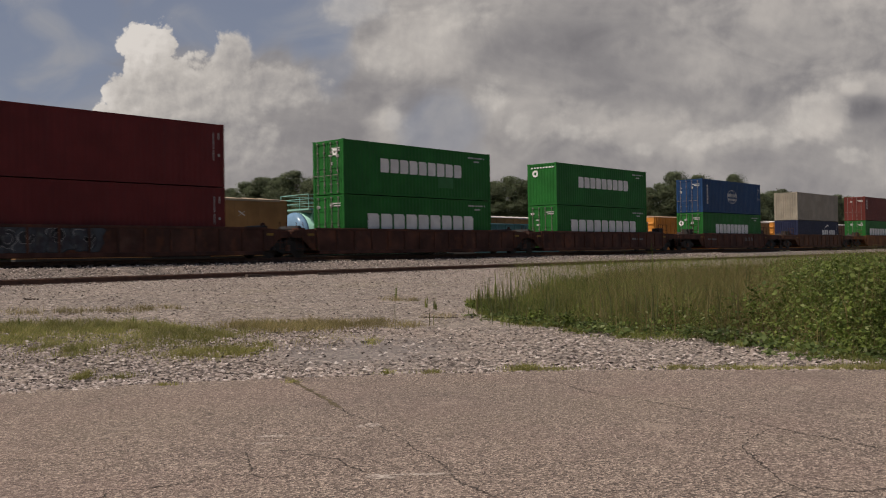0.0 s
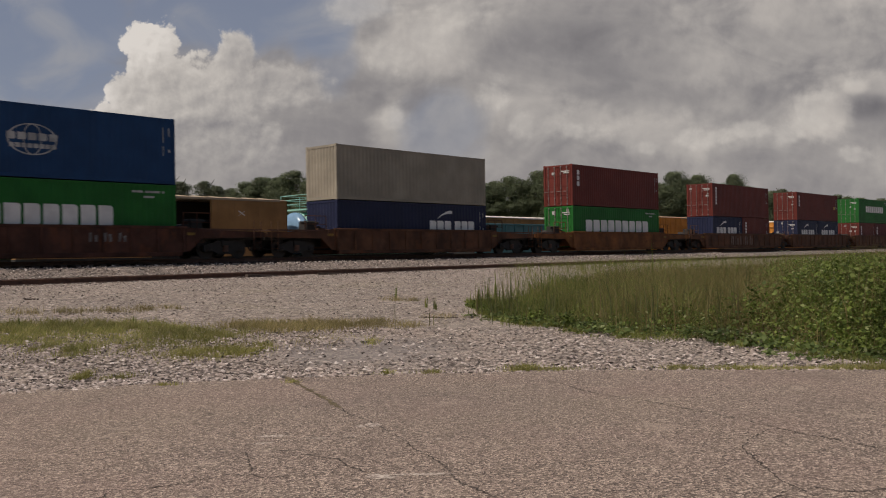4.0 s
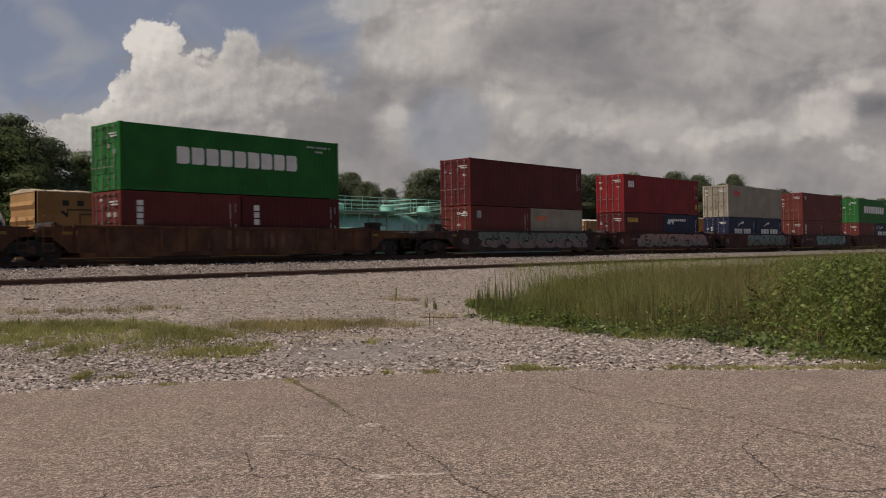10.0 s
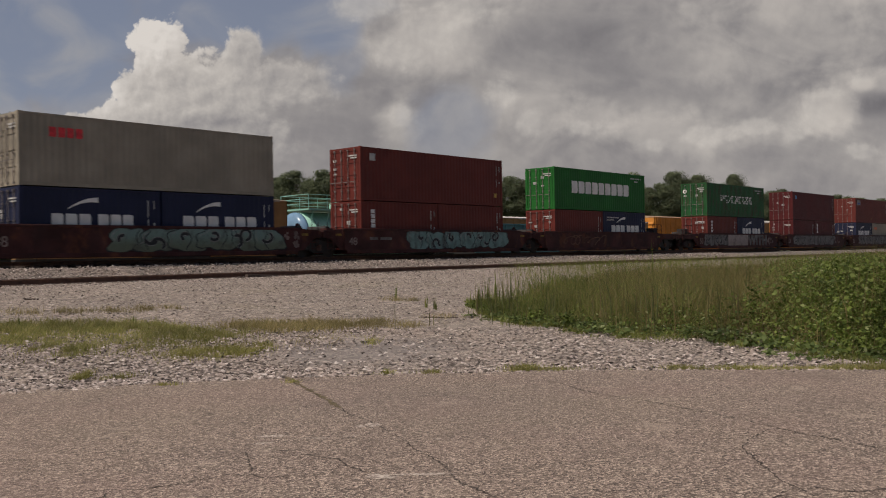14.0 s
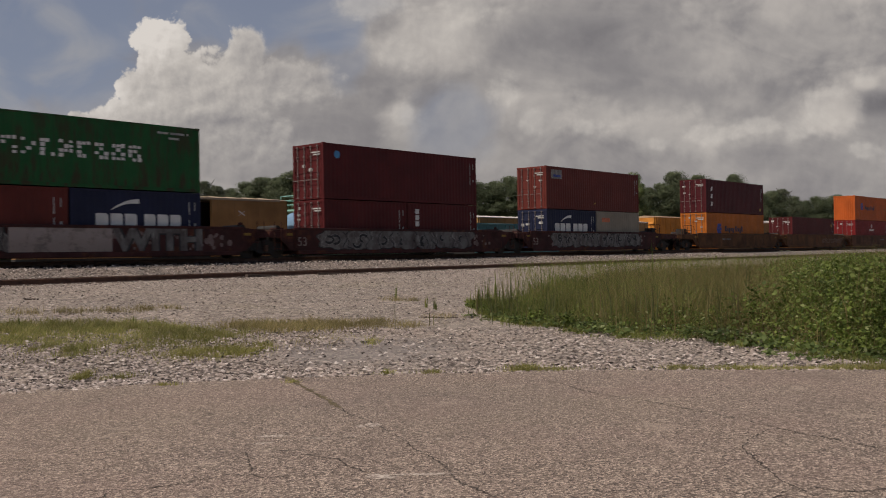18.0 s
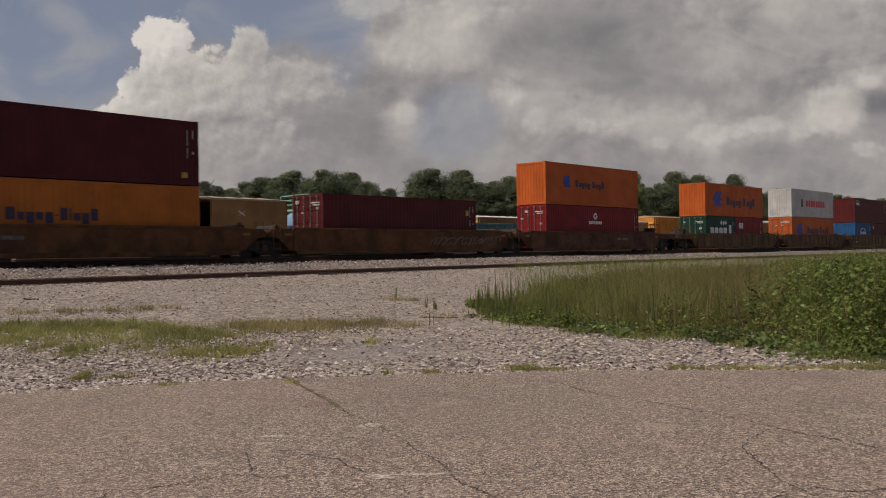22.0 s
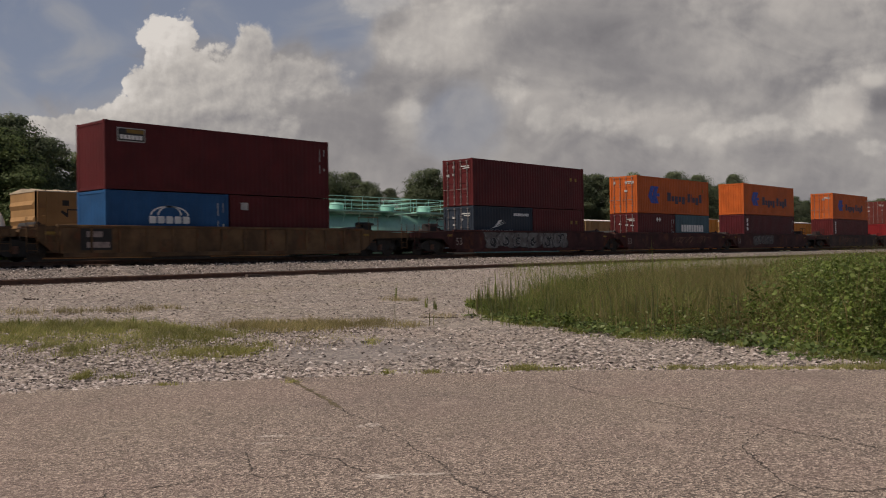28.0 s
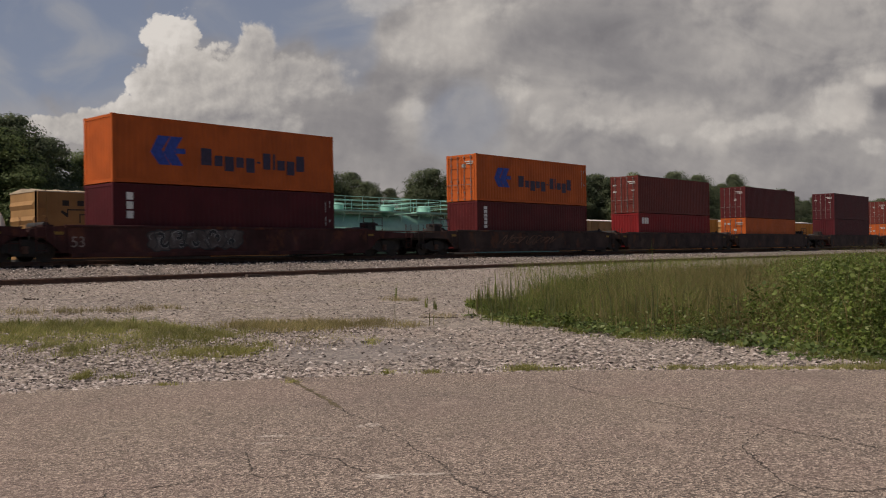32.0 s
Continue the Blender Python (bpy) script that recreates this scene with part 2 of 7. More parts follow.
    gaps.append((-2.25, 3.95, 0.75, 0.8, 0.9))
    clear = None
    for cx, cy, rx, ry, k in gaps:
        g = m.math("MULTIPLY", m.span(m.math("ADD", lump(cx, cy, rx, ry), m.math("MULTIPLY", ragged, 0.45)), -0.12, 0.45), k)
        clear = g if clear is None else m.math("MAXIMUM", clear, g)
    blue = m.ramp(m.span(y, 0.0, 5.0, 0.0, 1.0, False), [(0.0, (0.31, 0.32, 0.35)), (0.5, (0.215, 0.25, 0.325)), (1.0, (0.175, 0.21, 0.295))])
    veil = m.mix(m.span(mid, 0.42, 0.75), blue, (0.30, 0.31, 0.34))
    col = m.mix(clear, grey, veil)
    # towering heaps: middle, half widths
    heaps = [(-5.20, 3.42, 0.66, 0.70), (-4.85, 2.90, 0.90, 0.85), (-3.66, 3.42, 0.42, 0.58), (-3.75, 3.0, 0.6, 0.6), (-4.1, 2.65, 1.1, 0.90), (-3.1, 2.85, 0.85, 0.62), (-2.6, 2.85, 0.8, 0.5),
             (-5.55, 2.65, 0.50, 0.6), (-5.95, 2.22, 0.62, 0.42), (-5.3, 2.1, 1.0, 0.9), (-4.0, 1.8, 1.6, 0.9), (-6.7, 1.98, 0.9, 0.36), (-7.7, 1.80, 0.9, 0.40)]
    heap = None
    for h in heaps:
        v = lump(*h)
        heap = v if heap is None else m.math("MAXIMUM", heap, v)
    edge = m.math("ADD", heap, m.math("ADD", centred(mid, 0.7), m.math("ADD", centred(fine, 0.5), centred(puffy, 0.55))))
    mask = m.span(edge, 0.02, m.span(m.split(vec)[0], -4.6, -2.2, 0.16, 0.75))
    lit = m.math("ADD", m.math("ADD", centred(fine, 0.45), centred(mid, 0.55)), m.span(y, 1.5, 3.9, 0.26, 0.62, False))
    lit = m.math("ADD", lit, m.span(m.split(vec)[0], -6.6, -2.4, 0.16, -0.20, False))
    lit = m.math("ADD", lit, m.math("MULTIPLY", relief, 0.42))
    rim = m.span(edge, 0.75, 0.22, 0.0, 0.20)
    lit = m.math("ADD", lit, m.math("MULTIPLY", rim, m.span(y, 2.0, 3.2)))
    for c in ((-5.35, 3.55, 0.75, 0.7, 0.30), (-6.2, 2.55, 0.7, 0.4, 0.2), (-3.5, 3.5, 0.9, 0.6, -0.14)):
        lit = m.math("ADD", lit, m.math("MULTIPLY", m.span(m.math("ADD", lump(*c[:4]), m.math("MULTIPLY", ragged, 0.4)), 0.0, 0.7), c[4]))
    white = m.ramp(lit, [(0.0, (0.25, 0.24, 0.245)), (0.32, (0.37, 0.35, 0.335)), (0.62, (0.50, 0.47, 0.435)), (1.0, (0.70, 0.66, 0.61))])
    fade = m.span(y, 0.8, 2.1, 0.0, 0.95)
    col = m.mix(m.math("MULTIPLY", mask, fade), col, white)
    # small crisp puffs before the grey layer
    puffs = [(-0.95, 2.25, 0.32, 0.36), (6.05, 2.08, 0.34, 0.30), (6.35, 2.42, 0.42, 0.42), (6.72, 2.70, 0.26, 0.22), (7.2, 2.95, 0.30, 0.12), (1.35, 2.2, 0.40, 0.36), (-0.95, 3.42, 0.62, 0.40), (-0.25, 3.75, 0.75, 0.5), (-1.5, 4.25, 0.75, 0.35), (0.3, 4.2, 0.8, 0.4),
             (2.3, 2.1, 0.5, 0.22), (4.4, 1.95, 0.75, 0.22), (5.25, 2.12, 0.62, 0.26), (3.5, 1.78, 0.45, 0.16), (7.25, 1.65, 0.32, 0.16), (0.85, 2.75, 0.42, 0.34)]
    puff = None
    for h in puffs:
        v = lump(*h)
        puff = v if puff is None else m.math("MAXIMUM", puff, v)
    rag = m.math("ADD", puff, m.math("ADD", centred(mid, 1.3), m.math("ADD", centred(fine, 0.9), centred(puffy, 0.5))))
    body = m.math("MULTIPLY", m.span(rag, 0.0, 0.62), 0.50)
    tone = m.math("ADD", m.math("ADD", centred(fine, 0.5), 0.52), m.math("MULTIPLY", relief, 0.35))
    col = m.mix(body, col, m.ramp(tone, [(0.15, (0.36, 0.34, 0.335)), (0.5, (0.47, 0.445, 0.415)), (0.95, (0.66, 0.62, 0.565))]))
    col = m.mix(1.0, col, (1.006, 0.990, 0.990), "MULTIPLY")
    m.t.nodes.remove(m.bsdf)
    e = m.node("ShaderNodeEmission", Color=col, Strength=1.0)
    m.t.links.new(e.outputs[0], m.t.nodes["Material Output"].inputs[0])
    return m.mat


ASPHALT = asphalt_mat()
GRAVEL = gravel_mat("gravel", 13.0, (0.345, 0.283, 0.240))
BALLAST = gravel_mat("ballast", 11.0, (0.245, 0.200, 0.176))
STONE = stone_mat()
STEEL_RUST = plain_mat("rusty_steel", (0.105, 0.052, 0.035), 0.8, 0.1)
DARK_STEEL = plain_mat("dark_greasy_steel", (0.020, 0.016, 0.014), 0.7, 0.1)
WHEEL_STEEL = plain_mat("wheel_steel", (0.030, 0.023, 0.020), 0.6, 0.3)
WOOD = plain_mat("old_sleeper_wood", (0.07, 0.05, 0.04), 0.95, 0, 0.4, 3.0)
WHITE_FILM = plain_mat("white_lettering_film", (0.68, 0.66, 0.64), 0.6, 0, 0.10, 1.5)
GREY_FILM = plain_mat("worn_grey_film", (0.38, 0.37, 0.36), 0.6, 0, 0.3, 1.5)
WORN_NUMBER = plain_mat("worn_number_paint", (0.25, 0.19, 0.17), 0.7, 0, 0.3, 3.0)
RED_FILM = plain_mat("red_film", (0.55, 0.03, 0.04), 0.6)
ORANGE_FILM = plain_mat("faded_orange_film", (0.55, 0.13, 0.05), 0.6)
BLUE_FILM = plain_mat("blue_film", (0.02, 0.05, 0.30), 0.6)
NAVY_FILM = plain_mat("dark_blue_film", (0.03, 0.02, 0.05), 0.6)
YELLOW_FILM = plain_mat("yellow_film", (0.46, 0.28, 0.045), 0.6)
DULL_YELLOW = plain_mat("dirty_yellow_film", (0.20, 0.115, 0.015), 0.7, 0, 0.4, 4.0)
BLACK_FILM = plain_mat("black_film", (0.015, 0.013, 0.012), 0.6)


def two_tone_spray(name, low_tone, high_tone):
    """Sprayed paint that changes from one tone to another up the wall."""
    m = Nodes(name, 0.75)
    z = m.math("ADD", m.split(m.coord)[2], m.math("MULTIPLY", m.noise(1.3, 5.0), 0.5))
    col = m.mix(m.span(z, 0.75, 1.4), low_tone, high_tone)
    wear = m.span(m.noise(2.4, 8.0, 0.68), 0.48, 0.66, 0.10, 0.6)
    return m.done(m.mix(wear, col, (0.045, 0.030, 0.027)))


PINK_SPRAY = two_tone_spray("pink_to_grey_spray", (0.21, 0.18, 0.165), (0.37, 0.205, 0.19))
ROSE_SPRAY = two_tone_spray("teal_to_rose_spray", (0.24, 0.155, 0.145), (0.14, 0.17, 0.145))
MURK_SPRAY = spray_mat("murky_spray", (0.048, 0.060, 0.072), (0.028, 0.022, 0.030), (0.12, 0.135, 0.125))
TEAL_SPRAY = two_tone_spray("teal_spray", (0.13, 0.155, 0.105), (0.165, 0.25, 0.225))
GREY_SPRAY = spray_mat("grey_spray", (0.17, 0.162, 0.158), (0.10, 0.085, 0.082), (0.26, 0.25, 0.24))
DARK_SPRAY = plain_mat("dark_spray", (0.02, 0.02, 0.022), 0.75)
PALE_SPRAY = spray_mat("pale_spray", (0.32, 0.31, 0.30), (0.24, 0.23, 0.22), (0.36, 0.35, 0.34))

PAINTS = {
    "russet": (0.118, 0.0170, 0.0165), "maroon": (0.084, 0.0112, 0.0120), "brown": (0.122, 0.024, 0.018), "red": (0.185, 0.0115, 0.013), "dusk": (0.070, 0.0085, 0.0120),
    "green": (0.0150, 0.114, 0.019), "oldgreen": (0.016, 0.092, 0.028), "blue": (0.013, 0.046, 0.125), "navy": (0.0165, 0.020, 0.050),
    "brightblue": (0.019, 0.074, 0.185), "grey": (0.275, 0.240, 0.190), "white": (0.46, 0.44, 0.43), "orange": (0.43, 0.090, 0.016),
    "amber": (0.41, 0.120, 0.017), "bottle": (0.009, 0.045, 0.026), "slate": (0.025, 0.032, 0.046), "steelblue": (0.055, 0.100, 0.125),
}
WORDS = {
    "russet": "faded red-brown", "maroon": "maroon", "brown": "brown-red", "red": "bright red", "dusk": "dark maroon", "green": "green", "oldgreen": "rust-streaked green",
    "blue": "blue", "navy": "navy blue", "brightblue": "bright blue", "grey": "pale grey", "white": "white", "orange": "orange",
    "amber": "amber yellow", "bottle": "bottle green", "slate": "dark slate blue", "steelblue": "dull steel blue",
}


def coat(colour):
    return paint(colour + "_container_paint", *PAINTS[colour], 0.75 if colour == "oldgreen" else 0.3, 0.58)


# ======== mesh helpers ========
class Shape:
    """Collects vertices and faces of one mesh."""

    def __init__(self):
        self.v, self.f = [], []

    def add(self, verts, faces):
        n = len(self.v)
        self.v += [tuple(p) for p in verts]
        self.f += [tuple(n + k for k in face) for face in faces]
        return self

    def box(self, x0, x1, y0, y1, z0, z1, cut=0.0):
        """A box; cut takes off its edges along x."""
        if not cut:
            return self.add([(x, y, z) for x in (x0, x1) for y in (y0, y1) for z in (z0, z1)],
                            [(0, 1, 3, 2), (4, 6, 7, 5), (0, 4, 5, 1), (2, 3, 7, 6), (0, 2, 6, 4), (1, 5, 7, 3)])
        c = cut
        ring = [(y0 + c, z0), (y1 - c, z0), (y1, z0 + c), (y1, z1 - c), (y1 - c, z1), (y0 + c, z1), (y0, z1 - c), (y0, z0 + c)]
        return self.prism(ring, x0, x1)

    def prism(self, ring, x0, x1):
        """A ring of (y, z) drawn out along x."""
        n = len(ring)
        verts = [(x0, y, z) for y, z in ring] + [(x1, y, z) for y, z in ring]
        faces = [(k, (k + 1) % n, n + (k + 1) % n, n + k) for k in range(n)]
        return self.add(verts, faces + [tuple(range(n))[::-1], tuple(range(n, 2 * n))])

    def slab(self, ring, y0, y1):
        """A ring of (x, z) drawn out along y."""
        n = len(ring)
        verts = [(x, y0, z) for x, z in ring] + [(x, y1, z) for x, z in ring]
        faces = [(k, n + k, n + (k + 1) % n, (k + 1) % n) for k in range(n)]
        return self.add(verts, faces + [tuple(range(n)), tuple(range(n, 2 * n))[::-1]])

    def tube(self, a, b, r, n=8, r2=None):
        a, b = Vector(a), Vector(b)
        q = (b - a).to_track_quat("Z", "Y")
        r2 = r if r2 is None else r2
        verts = [a + q @ Vector((r * math.cos(t), r * math.sin(t), 0)) for t in (2 * math.pi * k / n for k in range(n))]
        verts += [b + q @ Vector((r2 * math.cos(t), r2 * math.sin(t), 0)) for t in (2 * math.pi * k / n for k in range(n))]
        return self.add(verts, [(k, (k + 1) % n, n + (k + 1) % n, n + k) for k in range(n)] + [tuple(range(n))[::-1], tuple(range(n, 2 * n))])

    def lathe(self, profile, axis="y", n=20, at=(0, 0, 0)):
        """A profile of (along, radius) turned round an axis."""
        verts, faces = [], []
        for u, r in profile:
            for k in range(n):
                t = 2 * math.pi * k / n
                c, s = r * math.cos(t), r * math.sin(t)
                p = {"y": (c, u, s), "x": (u, c, s), "z": (c, s, u)}[axis]
                verts.append((p[0] + at[0], p[1] + at[1], p[2] + at[2]))
        for j in range(len(profile) - 1):
            faces += [(j * n + k, j * n + (k + 1) % n, (j + 1) * n + (k + 1) % n, (j + 1) * n + k) for k in range(n)]
        faces += [tuple(range(n)), tuple(range((len(profile) - 1) * n, len(profile) * n))]
        return self.add(verts, faces)

    def mesh(self, name, mat, smooth=False):
        me = bpy.data.meshes.new(name)
        me.from_pydata(self.v, [], self.f)
        me.materials.append(mat)
        bm = bmesh.new()
        bm.from_mesh(me)
        bmesh.ops.recalc_face_normals(bm, faces=bm.faces)
        bm.to_mesh(me)
        bm.free()
        if smooth:
            me.shade_smooth()
        return me


def big_mesh(name, verts, faces, mat, smooth=False):
    me = bpy.data.meshes.new(name)
    me.from_pydata(verts, [], faces)
    me.materials.append(mat)
    if smooth:
        me.shade_smooth()
    return me


def part(name, me, parent, m=None, label=""):
    ob = new(name, me)
    ob.parent = parent
    if m is not None:
        ob.matrix_basis = m
    if label:
        ob["label"] = label
    return ob


def thing(name, label, category, m=None, group="", kind="", me=None):
    ob = new(name, me)
    if me is None:
        ob.empty_display_size = 0.3
    if m is not None:
        ob.matrix_basis = m
    return tagged(ob, label, category, group, kind)


TURN = pose(0, 0, 0, 0, 0, 180)
MOVING = []           # things of the passing train: (object, place at 0 s)

# ======== sky ========
FAR = 3500.0
SKY_POSE = STAND @ pose(0, 0, -FAR)
sky_sheet = thing("backdrop", "grey and white cumulus clouds over pale blue sky", "sky", SKY_POSE, kind="structure",
                  me=Shape().add([(-3200, -700, 0), (3200, -700, 0), (3200, 2200, 0), (-3200, 2200, 0)], [(0, 1, 2, 3)]).mesh("backdrop", cloud_mat()))

# ======== ground ========
def spread(near, far, fine, grow):
    """Coordinates with a fine step between near and far that widens outside, out to 3 km."""
    mid = list(np.arange(near, far + fine / 2, fine))
    low, high, s = [near], [far], fine
    while high[-1] < 3000:
        s *= grow
        low.append(low[-1] - s)
        high.append(high[-1] + s)
    return low[:0:-1] + mid + high[1:]


def ground_sheet():
    xs, ys = spread(-4, 60, 0.5, 1.35), spread(-2, 46, 0.4, 1.35)
    verts, faces, kinds = [], [], []
    for y in ys:
        for x in xs:
            dip = 0.035 * (noise.noise(Vector((x * 0.5, y * 0.5, 0))) + 0.6 * noise.noise(Vector((x * 1.7, y * 1.7, 4)))) * step(3, 12, y) * (1 - step(60, 90, y))
            verts.append((x, y, ground_z(x, y) + dip - 0.01))
    w = len(xs)
    for j in range(len(ys) - 1):
        for i in range(w - 1):
            faces.append((j * w + i, j * w + i + 1, (j + 1) * w + i + 1, (j + 1) * w + i))
            y = 0.5 * (ys[j] + ys[j + 1])
            kinds.append(1 if 32.4 < y < 40 else (2 if y > 62 else 0))
    me = big_mesh("ground", verts, faces, GRAVEL, True)
    me.materials.append(BALLAST)
    me.materials.append(plain_mat("rough_grass_soil", (0.07, 0.075, 0.03), 0.95, 0, 0.4, 0.4))
    me.polygons.foreach_set("material_index", kinds)
    tagged(new("ground", me), "pale crushed gravel rising to the railway", "ground", kind="structure")


ground_sheet()


def edge_d(l):
    base = 11.50 - 0.027 * min(abs(l - 1.0), 6.0) ** 2 - 0.14 * max(0.0, abs(l - 1.0) - 6.0)
    return base + 0.09 * noise.noise(Vector((l * 1.3, 0, 7))) + 0.05 * noise.noise(Vector((l * 5.0, 0, 2)))


def asphalt_lot():
    ls = list(np.arange(-9, 9.01, 0.12))
    ls = [-60, -40, -25, -15] + ls + [15, 25, 40, 60]
    ds = [-40, -15, -4, 0, 3, 6, 9]
    verts, faces = [], []
    for l in ls:
        e = edge_d(l)
        col = [d for d in ds] + [e - 0.12, e]
        for k, d in enumerate(col):
            x, y = lot(l, d)
            verts.append((x, y, 0.022 if k < len(col) - 1 else 0.006))
        x, y = lot(l, e + 0.02)
        verts.append((x, y, -0.08))
    n = len(ds) + 3
    for i in range(len(ls) - 1):
        faces += [(i * n + k, (i + 1) * n + k, (i + 1) * n + k + 1, i * n + k + 1) for k in range(n - 1)]
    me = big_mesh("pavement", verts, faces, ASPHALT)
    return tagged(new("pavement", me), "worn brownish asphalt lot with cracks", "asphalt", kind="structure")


LOT = asphalt_lot()
CRACK_FILL = plain_mat("crack_dirt", (0.050, 0.037, 0.030), 0.95, 0, 0.5, 9.0)
CRACKS = [
    [(5.91, 6.65), (5.73, 6.32), (5.67, 6.06), (5.51, 5.73), (5.32, 5.33), (5.16, 5.02), (5.0, 4.79), (4.93, 4.62), (4.82, 4.38), (4.67, 4.15), (4.57, 4.04), (4.48, 3.91), (4.34, 3.52), (4.25, 3.3)],
    [(7.1, 9.0), (6.84, 8.51), (6.45, 7.7), (6.11, 7.01), (5.91, 6.65)],
    [(4.35, 5.74), (4.37, 5.32), (4.4, 5.13), (4.43, 5.03), (4.32, 4.82), (4.29, 4.62), (4.27, 4.46)],
    [(4.43, 5.03), (4.65, 4.95), (4.77, 4.83), (4.83, 4.72), (4.94, 4.67)],
    [(4.81, 4.96), (4.97, 4.88), (5.13, 4.98)],
    [(5.15, 4.99), (5.25, 4.97), (5.32, 4.85)],
    [(2.73, 5.35), (2.94, 5.5), (3.11, 5.35), (3.39, 5.31), (3.63, 5.26), (3.75, 5.13), (3.74, 4.97), (3.88, 4.91), (4.03, 4.79), (4.18, 4.73)],
    [(4.17, 5.77), (3.97, 5.48), (3.78, 5.17)],
    [(4.42, 4.14), (4.55, 4.07), (4.7, 3.9), (4.85, 3.88), (4.96, 3.82), (5.1, 3.73), (5.33, 3.65), (5.52, 3.54), (5.77, 3.46)],
    [(8.6, 6.13), (8.5, 5.81), (8.27, 5.47), (8.12, 5.13), (8.01, 4.48), (7.85, 4.09), (7.75, 3.66), (7.63, 3.39), (7.41, 2.96), (7.33, 2.79), (7.28, 2.59), (7.2, 2.35), (7.03, 1.84)],
    [(7.11, 3.71), (6.97, 3.39), (6.89, 3.16)],
    [(7.41, 2.96), (7.31, 3.01), (7.06, 3.0), (6.77, 2.96), (6.56, 2.89), (6.39, 2.79), (6.22, 2.65), (5.91, 2.42), (5.79, 2.32), (5.64, 2.15)],
    [(5.22, 2.18), (5.38, 2.16), (5.49, 2.17), (5.59, 2.17), (5.63, 2.14), (5.56, 2.07), (5.49, 1.96)],
    [(5.63, 2.14), (5.73, 2.08), (5.7, 1.94), (5.79, 1.8), (6.04, 1.68)],
    [(7.8, 3.26), (7.93, 3.23)], [(6.83, 2.1), (6.99, 1.98)], [(6.03, 2.57), (6.16, 2.57), (6.19, 2.53)],
]
FINE_CRACKS = (1, 3, 4, 5, 8, 10, 14, 15, 16)


def crack(points, width, seed):
    rnd = random.Random(seed)
    left, right = [], []
    for (x0, y0), (x1, y1) in zip(points, points[1:]):
        n = max(2, int(math.hypot(x1 - x0, y1 - y0) / 0.035))
        ux, uy = (x1 - x0), (y1 - y0)
        s = math.hypot(ux, uy)
        nx, ny = -uy / s, ux / s
        for k in range(n):
            t = k / n
            j, w = rnd.uniform(-0.014, 0.014), width * rnd.choice((0.12, 0.5, 0.8, 1.0, 1.3)) * rnd.uniform(0.7, 1.2)
            cx, cy = x0 + ux * t + nx * j, y0 + uy * t + ny * j
            left.append((cx + nx * w, cy + ny * w, 0.0265))
            right.append((cx - nx * w, cy - ny * w, 0.0265))
    n = len(left)
    return big_mesh("crack", left + right, [(k, k + 1, n + k + 1, n + k) for k in range(n - 1)], CRACK_FILL)


for k, line in enumerate(CRACKS):
    if k == 1:
        continue
    part("crack", crack(line, 0.0036 if k in FINE_CRACKS else 0.0085 if k == 9 else 0.0056, k), LOT)

EARTH_SEAM = plain_mat("earth_in_seam", (0.125, 0.095, 0.052), 0.95, 0, 0.45, 14.0)
seam = crack(CRACKS[1], 0.030, 77)
seam.materials[0] = EARTH_SEAM
part("earth_seam", seam, LOT, None, "brown earth and moss in a wide crack")
WORN_PAINT = Nodes("worn_white_paint", 0.85)
WORN_PAINT = WORN_PAINT.done(WORN_PAINT.mix(WORN_PAINT.span(WORN_PAINT.noise(30.0, 7.0, 0.75), 0.40, 0.60), (0.20, 0.152, 0.125), (0.56, 0.475, 0.41)))
PAINT_MARKS = [(4.673, 6.112, 0.17, 0.05), (4.441, 5.934, 0.085, 0.045), (5.40, 5.83, 0.06, 0.05), (5.525, 5.80, 0.075, 0.10), (4.835, 5.743, 0.17, 0.025), (4.25, 4.40, 0.13, 0.08), (4.42, 4.28, 0.20, 0.03),
               (4.55, 4.14, 0.12, 0.03), (5.233, 5.213, 0.055, 0.02), (5.39, 4.93, 0.055, 0.02), (5.05, 5.572, 0.07, 0.02)]
for k, (x, y, w, h) in enumerate(PAINT_MARKS):
    rnd = random.Random(40 + k)
    n = 56
    rim, q = [], 0.9
    for _ in range(n):
        q = 0.6 * q + 0.4 * rnd.uniform(0.35, 1.4)
        rim.append(q * rnd.uniform(0.8, 1.15))
    ring = [(x + 0.667 * w * math.cos(t) * q + 0.745 * h * math.sin(t) * q, y - 0.745 * w * math.cos(t) * q + 0.667 * h * math.sin(t) * q, 0.0232 + 0.00028 * k)
            for t, q in zip((2 * math.pi * j / n for j in range(n)), rim)]
    part("paint_mark", big_mesh("paint_mark", ring, [tuple(range(n))], WORN_PAINT), LOT, label="worn remains of white road paint")

# ======== tracks ========
RAIL_RING = [(-0.07, 0), (0.07, 0), (0.07, 0.012), (0.012, 0.035), (0.012, 0.125), (0.036, 0.138), (0.036, 0.166), (0.026, 0.172),
             (-0.026, 0.172), (-0.036, 0.166), (-0.036, 0.138), (-0.012, 0.125), (-0.012, 0.035), (-0.07, 0.012)]


def track(middle, top, x0, x1, label, s0, s1, proud):
    me = Shape().prism(RAIL_RING, x0, x1).mesh("rail", STEEL_RUST)
    bed = thing("railway_track", label, "railway track", pose(0, middle, top - 0.172), kind="structure")
    for side in (-0.7525, 0.7525):
        part("rail", me, bed, pose(0, side, 0))
    tie = Shape().box(-0.115, 0.115, -1.3, 1.3, -0.2, proud, 0.02).mesh("sleeper", WOOD)
    x = s0
    while x < s1:
        part("sleeper", tie, bed, pose(x, random.uniform(-0.05, 0.05), 0, 0, 0, random.uniform(-1, 1)))
        x += 0.55
    return bed


